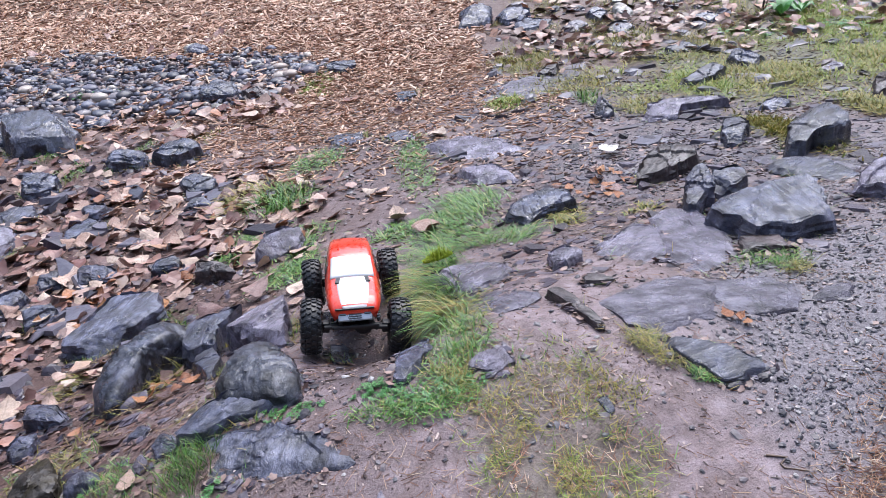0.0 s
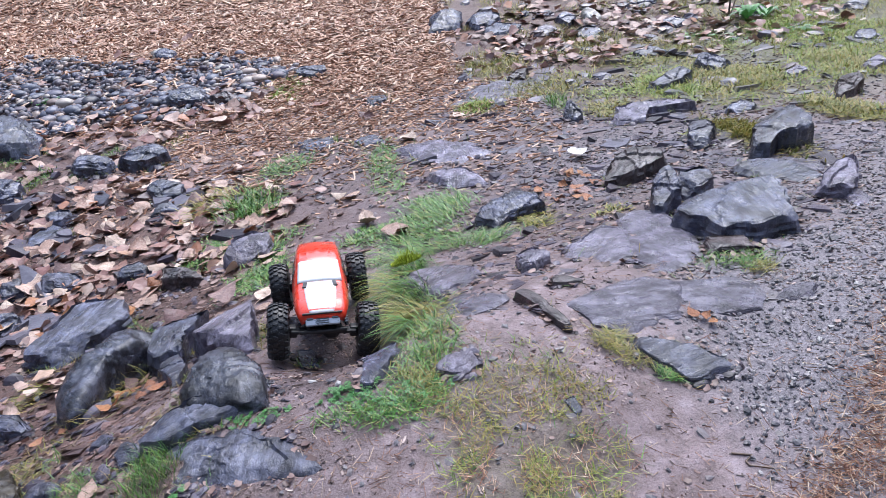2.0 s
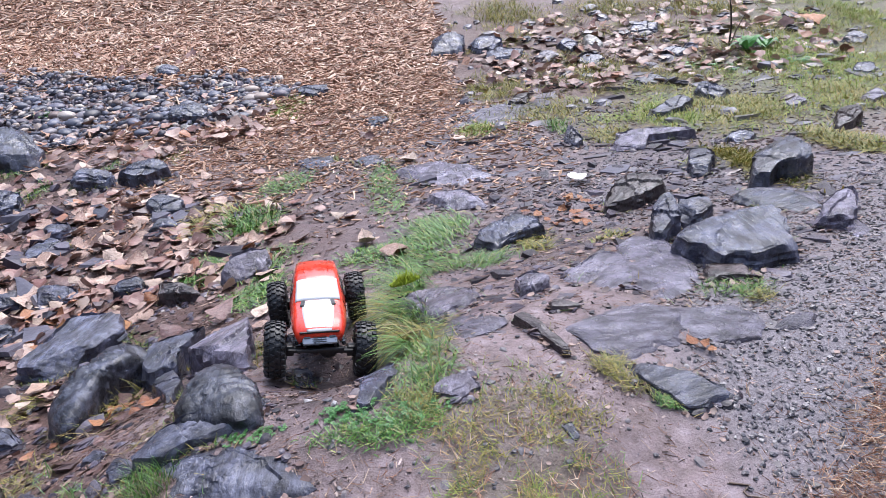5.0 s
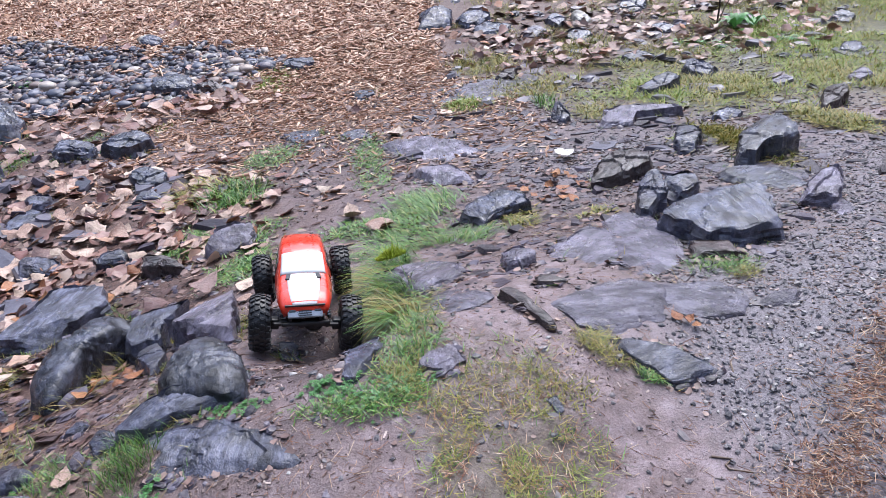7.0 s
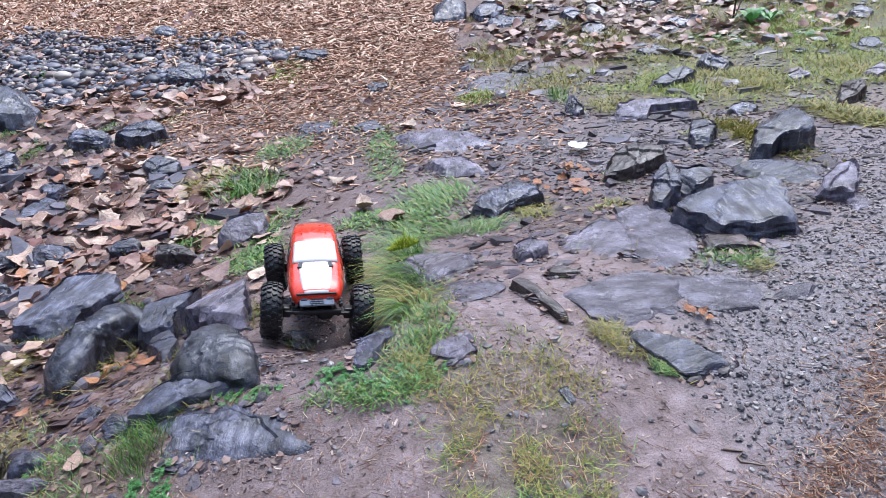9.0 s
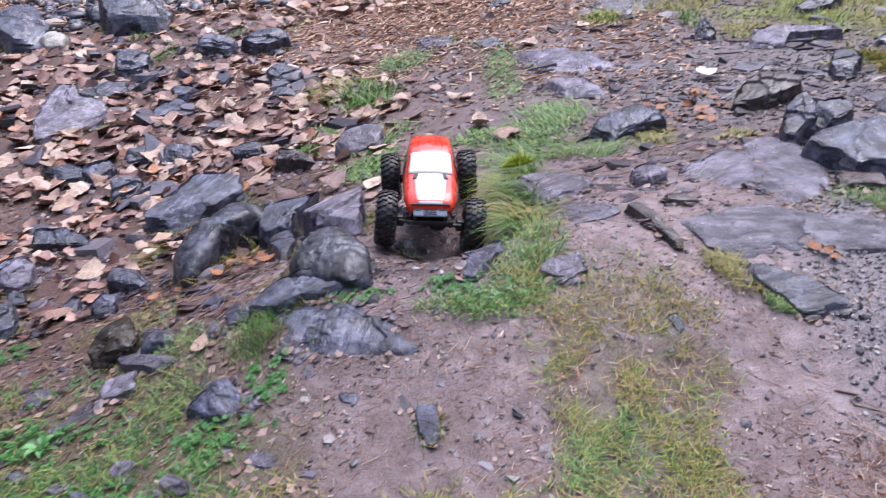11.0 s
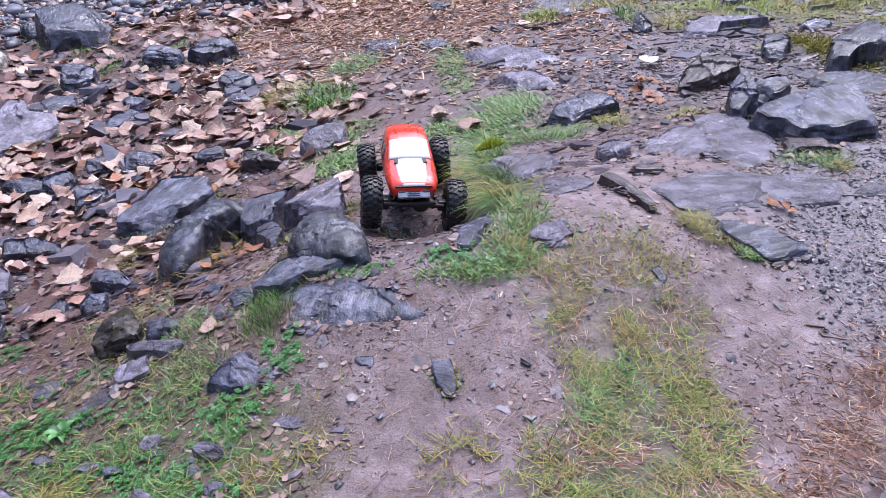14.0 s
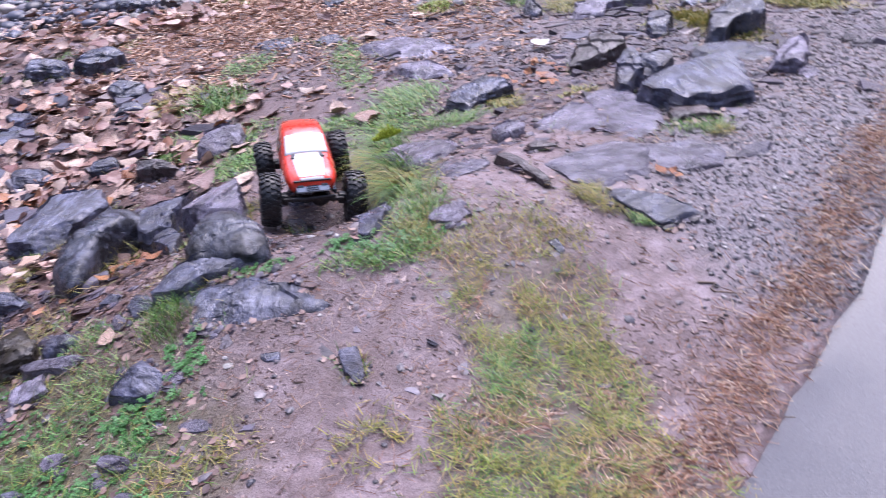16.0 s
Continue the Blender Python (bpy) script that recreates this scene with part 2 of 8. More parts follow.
LEAF = scattered_material("fallen_leaves", [(0.0, (0.10, 0.045, 0.040)), (0.15, (0.24, 0.12, 0.10)), (0.3, (0.46, 0.27, 0.22)), (0.42, (0.24, 0.10, 0.085)), (0.55, (0.56, 0.39, 0.32)),
                                            (0.70, (0.58, 0.39, 0.31)), (0.80, (0.72, 0.57, 0.46)), (0.88, (0.46, 0.20, 0.10)), (1.0, (0.40, 0.25, 0.22))], 0.36, 25, relief=0.02, through=0.08)
LEAF_DULL = scattered_material("rotting_leaves", [(0.0, (0.06, 0.028, 0.024)), (0.5, (0.20, 0.115, 0.097)), (1.0, (0.44, 0.30, 0.25))], 0.45, 60, relief=0.002)
BLADE = scattered_material("grass_blades", [(0.0, (0.024, 0.065, 0.012)), (0.3, (0.062, 0.175, 0.026)), (0.6, (0.125, 0.30, 0.046)), (0.82, (0.21, 0.37, 0.070)), (0.92, (0.38, 0.40, 0.12)), (1.0, (0.34, 0.24, 0.12))],
                           0.42, 40, through=0.15)
STRAW = scattered_material("dry_grass", [(0.0, (0.07, 0.055, 0.025)), (0.15, (0.13, 0.16, 0.035)), (0.4, (0.27, 0.27, 0.040)), (0.7, (0.42, 0.34, 0.075)), (0.85, (0.47, 0.33, 0.13)), (1.0, (0.13, 0.24, 0.035))],
                           0.5, 40, through=0.2)
MEADOW = scattered_material("bank_grass_blades", [(0.0, (0.10, 0.15, 0.020)), (0.3, (0.20, 0.32, 0.035)), (0.65, (0.36, 0.44, 0.070)), (0.85, (0.52, 0.47, 0.15)), (1.0, (0.30, 0.20, 0.10))], 0.5, 40, through=0.25)
WEED = scattered_material("weed_leaves", [(0.0, (0.045, 0.13, 0.030)), (0.6, (0.090, 0.29, 0.070)), (1.0, (0.19, 0.46, 0.14))], 0.42, 60, through=0.2)
NEEDLE = scattered_material("pine_needles", [(0.0, (0.14, 0.050, 0.028)), (0.5, (0.34, 0.145, 0.075)), (0.8, (0.52, 0.33, 0.20)), (1.0, (0.66, 0.52, 0.38))], 0.5, 80)
TWIG = scattered_material("twig_litter", [(0.0, (0.030, 0.018, 0.014)), (0.6, (0.085, 0.052, 0.040)), (1.0, (0.24, 0.17, 0.12))], 0.55, 120)
CRUMB = scattered_material("soil_crumbs", [(0.0, (0.045, 0.026, 0.022)), (0.35, (0.13, 0.080, 0.070)), (0.7, (0.26, 0.165, 0.14)), (1.0, (0.56, 0.44, 0.39))], 0.5, 150)
def leaf_material(name, stops, rough):
    """Leaves with a midrib, side veins and blotches; the leaf lies along its own x axis."""
    m, n, l, b = shader(name, rough)
    o = n.new("ShaderNodeObjectInfo").outputs["Random"]
    c = n.new("ShaderNodeTexCoord").outputs["Object"]
    s = n.new("ShaderNodeSeparateXYZ")
    l.new(c, s.inputs[0])
    side = n.new("ShaderNodeMath")
    side.operation = "ABSOLUTE"
    l.new(s.outputs[1], side.inputs[0])
    along = n.new("ShaderNodeMath")
    along.operation = "MULTIPLY_ADD"
    along.inputs[1].default_value = -0.9
    l.new(side.outputs[0], along.inputs[0])
    l.new(s.outputs[0], along.inputs[2])
    wave = n.new("ShaderNodeMath")
    wave.operation = "PINGPONG"
    wave.inputs[1].default_value = 0.055
    l.new(along.outputs[0], wave.inputs[0])
    vein = remap(n, l, wave.outputs[0], 0.0, 0.012, 1, 0)
    rib = remap(n, l, side.outputs[0], 0.0, 0.022, 1, 0)
    vec, _ = shifted(n, l)
    blot = noise_tex(n, l, 3.2, 5, 0.65, vec, 0.6)
    fine = noise_tex(n, l, 16.0, 5, 0.7, vec)
    col = ramp(n, l, o, stops)
    col = mix(n, l, remap(n, l, blot, 0.45, 0.68, 0, 0.75), col, tuple(v * 0.35 for v in stops[1][1]))
    col = mix(n, l, remap(n, l, fine, 0.42, 0.7, 0, 0.5), col, tuple(min(1, v * 1.15) for v in stops[-1][1]))
    col = mix(n, l, remap(n, l, rib, 0, 1, 0, 0.5), col, tuple(v * 0.45 for v in stops[1][1]))
    col = mix(n, l, remap(n, l, vein, 0, 1, 0, 0.3), col, tuple(v * 0.5 for v in stops[1][1]))
    l.new(col, b.inputs["Base Color"])
    l.new(remap(n, l, blot, 0.3, 0.7, rough * 0.7, rough * 1.4), b.inputs["Roughness"])
    first = bump(n, l, b, fine, 0.8, 0.004)
    bump(n, l, b, vein, 0.5, 0.002, first)
    return m


LEAF_TAN = leaf_material("tan_leaf", [(0.0, (0.24, 0.12, 0.090)), (0.35, (0.40, 0.24, 0.18)), (0.7, (0.56, 0.38, 0.30)), (1.0, (0.70, 0.54, 0.43))], 0.36)
LEAF_RUST = leaf_material("rust_leaf", [(0.0, (0.20, 0.07, 0.040)), (0.5, (0.36, 0.14, 0.065)), (1.0, (0.50, 0.24, 0.10))], 0.38)
LEAF_PALE = leaf_material("pale_leaf", [(0.0, (0.38, 0.26, 0.19)), (0.5, (0.46, 0.33, 0.25)), (1.0, (0.54, 0.42, 0.33))], 0.4)
LEAF_WHITE = leaf_material("white_leaf", [(0.0, (0.74, 0.68, 0.62)), (0.5, (0.78, 0.72, 0.66)), (1.0, (0.82, 0.78, 0.74))], 0.4)
LEAF_DARK = leaf_material("dark_leaf", [(0.0, (0.10, 0.050, 0.046)), (0.5, (0.19, 0.105, 0.095)), (1.0, (0.30, 0.19, 0.17))], 0.34)
MOSS = scattered_material("bright_moss", [(0.0, (0.24, 0.32, 0.012)), (1.0, (0.50, 0.58, 0.040))], 0.7, 90)


def plain_material(name, colour, rough=0.4, metal=0.0, coat=0.0, grain=90.0, vary=0.25, relief=0.0004):
    m, n, l, b = shader(name, rough)
    c = n.new("ShaderNodeTexCoord").outputs["Object"]
    t = noise_tex(n, l, grain, 5, 0.6, c)
    low = tuple(v * (1 - vary) for v in colour)
    l.new(ramp(n, l, t, [(0.3, low), (0.7, colour)]), b.inputs["Base Color"])
    b.inputs["Metallic"].default_value, b.inputs["Coat Weight"].default_value = metal, coat
    l.new(remap(n, l, t, 0.3, 0.7, rough * 0.8, min(1.0, rough * 1.25)), b.inputs["Roughness"])
    bump(n, l, b, t, 0.3, relief)
    return m


CAR_RED = plain_material("red_painted_shell", (0.78, 0.050, 0.020), 0.28, 0, 0.6, 30, 0.15)
CAR_WHITE = plain_material("white_painted_shell", (0.80, 0.79, 0.80), 0.25, 0, 0.6, 30, 0.06)
CAR_GLASS = plain_material("smoked_window", (0.10, 0.12, 0.13), 0.15, 0, 0.5, 30, 0.3)
CAR_SILVER = plain_material("silver_plastic", (0.45, 0.46, 0.48), 0.3, 0.7, 0, 60, 0.3)
CAR_BLACK = plain_material("black_plastic", (0.018, 0.018, 0.020), 0.45, 0, 0, 80, 0.4)
RUBBER = plain_material("wet_black_rubber", (0.016, 0.016, 0.018), 0.42, 0, 0, 120, 0.5, 0.001)
ASPHALT = plain_material("wet_asphalt", (0.105, 0.105, 0.120), 0.34, 0, 0, 260, 0.55, 0.003)

# ---- the lie of the land ----
def lattice(ix, iy, seed):
    k = (ix * 374761393 + iy * 668265263 + seed * 974711) & 0x7FFFFFFF
    k = ((k ^ (k >> 13)) * 1274126177) & 0x7FFFFFFF
    return ((k ^ (k >> 16)) & 0xFFFF) / 65535.0


def rough(x, y, size, seed=0, octaves=3):
    """Smooth random relief between -1 and 1, for arrays."""
    x, y = np.asarray(x, float) / size, np.asarray(y, float) / size
    total, amp, norm = 0.0, 1.0, 0.0
    for o in range(octaves):
        fx, fy = np.floor(x), np.floor(y)
        ix, iy = fx.astype(np.int64) + 5000, fy.astype(np.int64) + 5000
        u, v = x - fx, y - fy
        u, v = u * u * (3 - 2 * u), v * v * (3 - 2 * v)
        a = lattice(ix, iy, seed + o) * (1 - u) + lattice(ix + 1, iy, seed + o) * u
        c = lattice(ix, iy + 1, seed + o) * (1 - u) + lattice(ix + 1, iy + 1, seed + o) * u
        total, norm = total + amp * (2 * (a * (1 - v) + c * v) - 1), norm + amp
        x, y, amp = x * 2.03 + 11.7, y * 2.03 + 5.3, amp * 0.55
    return total / norm


def hump(x, y, cx, cy, size):
    return np.exp(-((x - cx) ** 2 + (y - cy) ** 2) / (2 * size * size))


def lie(x, y):
    """The broad shape: a bank that rises to one side, with a gully and a low mound."""
    x, y = np.asarray(x, float), np.asarray(y, float)
    y = np.where(y < 0.8, 0.8 - 0.5 * np.tanh((0.8 - y) / 0.5), y)
    v, u = 2.5 * np.tanh(x / 2.5), 9 * np.tanh(y / 9)
    z = 0.229 + 0.1849 * v + 0.0474 * u + 0.004 * v * v - 0.021 * v * u - 0.0676 * u * u + 0.00848 * u**3
    z = z + 0.1074 * hump(x, y, 0.35, 1.65, 0.35) + 0.0951 * hump(x, y, -0.3, 1.6, 0.3)
    z = z - 0.10 * hump(x, y, 0.01, 1.84, 0.12)
    return z - 0.1542 * hump(x, y, -1.3, 2.4, 0.8) - 0.1703 * hump(x, y, 0.85, 1.05, 0.4)


def step(v, a, b):
    s = np.clip((np.asarray(v, float) - a) / (b - a), 0, 1)
    return s * s * (3 - 2 * s)


def oval(x, y, cx, cy, rx, ry, turn=0.0, soft=0.35):
    """1 inside an oval patch of ground with a ragged rim, 0 outside."""
    c, s = math.cos(radians(turn)), math.sin(radians(turn))
    dx, dy = np.asarray(x) - cx, np.asarray(y) - cy
    d = np.hypot((dx * c + dy * s) / rx, (dy * c - dx * s) / ry) + 0.22 * rough(x, y, 0.25 * min(rx, ry) + 0.05, 40, 2)
    return 1 - step(d, 1 - soft, 1 + soft)


def asphalt_side(x, y):
    """Metres past the asphalt's edge."""
    return (np.asarray(x) - np.asarray(y) + 0.25) / math.sqrt(2) + 0.03 * rough(x, y, 0.25, 51, 3)


def mulch_area(x, y):
    x, y = np.asarray(x, float), np.asarray(y, float)
    wob = 0.25 * rough(x, y, 0.7, 7)
    far = step(y + wob, 4.95, 5.7) * step(0.62 - x + 0.4 * wob, -0.12, 0.12)
    pebble = pebble_area(x, y)
    tongue = 0.42 * oval(x, y, -0.4, 4.85, 0.85, 0.5, -8, 0.5)
    return np.clip(np.maximum(far, tongue) * (1 - pebble), 0, 1)


def pebble_area(x, y):
    x, y = np.asarray(x, float), np.asarray(y, float)
    x, y = x + 0.22 * rough(x, y, 0.6, 21, 3), y + 0.35 * rough(x, y, 0.7, 22, 3)
    a = oval(x, y, -2.5, 6.45, 1.5, 0.85, -14, 0.2)
    b = oval(x, y, -2.6, 5.95, 1.0, 0.6, 0, 0.25)
    c = oval(x, y, -1.2, 6.35, 0.5, 0.75, 20, 0.25)
    return np.maximum(np.maximum(a, b), c)


def gravel_area(x, y):
    a = oval(x, y, 1.15, 1.62, 0.48, 0.45, 40, 0.3)
    b = oval(x, y, 1.75, 2.35, 0.8, 0.45, 50, 0.4)
    c = oval(x, y, 1.15, 3.15, 0.55, 0.5, 20, 0.5)
    return np.maximum(np.maximum(a, 0.8 * b), 0.55 * c)


def litter_area(x, y):
    a = oval(x, y, -1.35, 3.0, 1.1, 1.2, 0, 0.3)
    b = oval(x, y, -1.0, 1.9, 0.55, 0.45, 0, 0.3)
    c = oval(x, y, 2.1, 6.7, 2.4, 2.0, -20, 0.35)
    d = oval(x, y, -2.6, 4.2, 1.2, 1.2, 0, 0.3)
    e = 0.75 * oval(x, y, -0.8, 1.3, 0.5, 0.5, 0, 0.35)
    return np.maximum(np.maximum(np.maximum(a, e), b), np.maximum(0.95 * c, d))


def shale_area(x, y):
    a = oval(x, y, 1.05, 3.1, 0.95, 1.05, 15, 0.5)
    b = oval(x, y, 1.5, 4.3, 1.2, 0.7, 0, 0.5)
    c = 0.85 * oval(x, y, 0.05, 4.2, 0.95, 0.95, 0, 0.5)
    # d: darker ground in the hollow under the truck's nose
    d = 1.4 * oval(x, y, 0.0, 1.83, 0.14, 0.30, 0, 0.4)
    e = 0.5 * oval(x, y, -0.05, 1.2, 0.26, 0.34, 0, 0.6)
    return np.clip(np.maximum(np.maximum(np.maximum(a, b), e), np.maximum(c, d)) * (0.8 + 0.5 * rough(x, y, 0.3, 25)), 0, 1)


def path_moss(x, y):
    """Trampled grass and moss down the middle of the path."""
    x, y = np.asarray(x, float), np.asarray(y, float)
    half = 0.135 + 0.09 * (1 - step(y, 0.85, 1.15)) + 0.06 * step(y, 1.15, 1.35)
    mid = 0.31 + 0.05 * step(y, 0.9, 1.15) - 0.03 * step(y, 1.2, 1.4)
    d = np.abs(x - mid) / half + 0.35 * rough(x, y, 0.13, 44, 3)
    return (1 - step(d, 0.55, 1.1)) * step(y, 0.55, 0.75) * (1 - 0.5 * step(y, 1.18, 1.42)) * (1 - step(y, 1.46, 1.64))


def turf_area(x, y):
    a = 0.55 * path_moss(x, y)
    b = np.maximum(oval(x, y, 2.7, 4.9, 1.5, 1.0, 30, 0.4), oval(x, y, 4.2, 6.6, 1.3, 1.6, 0, 0.4))
    c = oval(x, y, -0.6, 1.05, 0.4, 0.3, 0, 0.4)
    return np.maximum(np.maximum(a, b), 0.8 * c)


def top(x, y):
    """The height of the ground's surface."""
    x, y = np.asarray(x, float), np.asarray(y, float)
    z = lie(x, y) + 0.014 * rough(x, y, 0.16, 1, 4) + 0.005 * rough(x, y, 0.05, 2, 3)
    past = asphalt_side(x, y)
    k = np.maximum(past, 0) / math.sqrt(2)
    bed = lie(x - k, y + k) + 0.004 * rough(x, y, 0.05, 2, 3)
    s = step(past, -0.03, 0.02)
    return z * (1 - s) + bed * s - 0.07 * step(past, -0.01, 0.05) - 0.15 * step(past, 0.1, 0.5) * (1 - step(past, 1.9, 2.3)) + 0.075 * step(past, 2.36, 2.44)


def grown(first, steps, ratio):
    out, v, d = [], 0.0, first
    for _ in range(steps):
        v += d
        out.append(v)
        d *= ratio
    return out


def fill_mesh(me, verts, faces_flat, size):
    """A mesh from arrays, all faces with the same number of corners."""
    n = len(faces_flat) // size
    me.vertices.add(len(verts))
    me.vertices.foreach_set("co", np.asarray(verts, np.float32).ravel())
    me.loops.add(len(faces_flat))
    me.loops.foreach_set("vertex_index", np.asarray(faces_flat, np.int32))
    me.polygons.add(n)
    me.polygons.foreach_set("loop_start", np.arange(0, len(faces_flat), size, dtype=np.int32))
    me.update(calc_edges=True)
    return me


def build_ground():
    xs = np.concatenate([-2.2 - np.array(grown(0.02, 62, 1.13))[::-1], np.arange(-2.2, 2.2, 0.0145), 2.2 + np.array(grown(0.02, 62, 1.13))])
    ys = np.concatenate([0.1 - np.array(grown(0.03, 52, 1.16))[::-1], np.arange(0.1, 3.2, 0.0125), 3.2 + np.array(grown(0.014, 190, 1.036))])
    gx, gy = np.meshgrid(xs, ys)
    x, y = gx.ravel(), gy.ravel()
    w, hgt = len(xs), len(ys)
    i = (np.arange(hgt - 1)[:, None] * w + np.arange(w - 1)[None, :]).ravel()
    me = fill_mesh(bpy.data.meshes.new("ground"), np.stack([x, y, top(x, y)], 1), np.stack([i, i + 1, i + 1 + w, i + w], 1).ravel(), 4)
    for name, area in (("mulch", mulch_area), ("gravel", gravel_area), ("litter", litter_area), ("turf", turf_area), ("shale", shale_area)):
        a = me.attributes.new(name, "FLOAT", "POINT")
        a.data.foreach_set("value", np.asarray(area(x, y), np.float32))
    me.polygons.foreach_set("use_smooth", np.ones(len(me.polygons), bool))
    me.materials.append(GROUND)
    return tagged(new("ground", me), "wet muddy ground with grit, trodden earth and bare soil", "ground", kind="structure")


build_ground()


def build_asphalt():
    u = np.arange(-0.06, 2.4, 0.03)
    v = np.concatenate([-np.array(grown(0.05, 40, 1.12))[::-1], np.arange(0, 2.4, 0.03), 2.4 + np.array(grown(0.05, 40, 1.12))])
    gu, gv = np.meshgrid(u, v)
    k = 1 / math.sqrt(2)
    x0, y0 = -0.1 + gv * k + gu * k, 0.15 + gv * k - gu * k
    shift = -0.03 * rough(x0, y0, 0.25, 51, 3)
    x, y = x0 + shift * k, y0 - shift * k
    ex, ey = -0.1 + gv * k, 0.15 + gv * k
    edge = lie(ex, ey)
    far = np.stack([lie(ex + d, ey + d) for d in np.linspace(-1.6, 1.6, 17)]).mean(0)
    edge = far + (edge - far) * np.exp(-np.maximum(gu, 0) / 0.3) * (1 - step(gu, 1.2, 2.3)) + 0.0 * gu
    z = edge - 0.012 + 0.02 * np.tanh(gu / 0.5) + 0.003 * rough(x, y, 0.3, 8)
    z = z - 0.09 * (gu < -0.03)
    w, hgt = len(u), len(v)
    i = (np.arange(hgt - 1)[:, None] * w + np.arange(w - 1)[None, :]).ravel()
    me = fill_mesh(bpy.data.meshes.new("asphalt_path"), np.stack([x.ravel(), y.ravel(), z.ravel()], 1), np.stack([i, i + w, i + 1 + w, i + 1], 1).ravel(), 4)
    me.polygons.foreach_set("use_smooth", np.ones(len(me.polygons), bool))
    me.materials.append(ASPHALT)
    tagged(new("asphalt_path", me), "smooth wet grey asphalt path with a crumbling edge", "path", kind="structure")


build_asphalt()

# ---- rocks ----
def rim(corners, angles):
    """How far the outline lies from its middle, way by way."""
    out = np.full(len(angles), 1e9)
    way = np.stack([np.cos(angles), np.sin(angles)], 1)
    k = len(corners)
    for a in range(k):
        p, q = np.array(corners[a]), np.array(corners[(a + 1) % k])
        e = q - p
        den = way[:, 0] * e[1] - way[:, 1] * e[0]
        den = np.where(np.abs(den) < 1e-9, 1e-9, den)
        r = (p[0] * e[1] - p[1] * e[0]) / den
        s = (p[0] * way[:, 1] - p[1] * way[:, 0]) / den
        good = (r > 0) & (s >= -1e-6) & (s <= 1 + 1e-6)
        out = np.where(good & (r < out), r, out)
    seen = out < 1e8
    out[~seen] = out[seen].mean()
    return out


def fractal(p, size, seed, octaves=3):
    """Solid random relief between about -1 and 1, for an array of places."""
    a = rough(p[:, 0] + 0.71 * p[:, 2], p[:, 1] - 0.63 * p[:, 2], size, seed, octaves)
    b = rough(p[:, 1] + 17.3, p[:, 2] * 1.2 + 0.3 * p[:, 0] + 5.1, size, seed + 31, octaves)
    return 0.62 * a + 0.62 * b


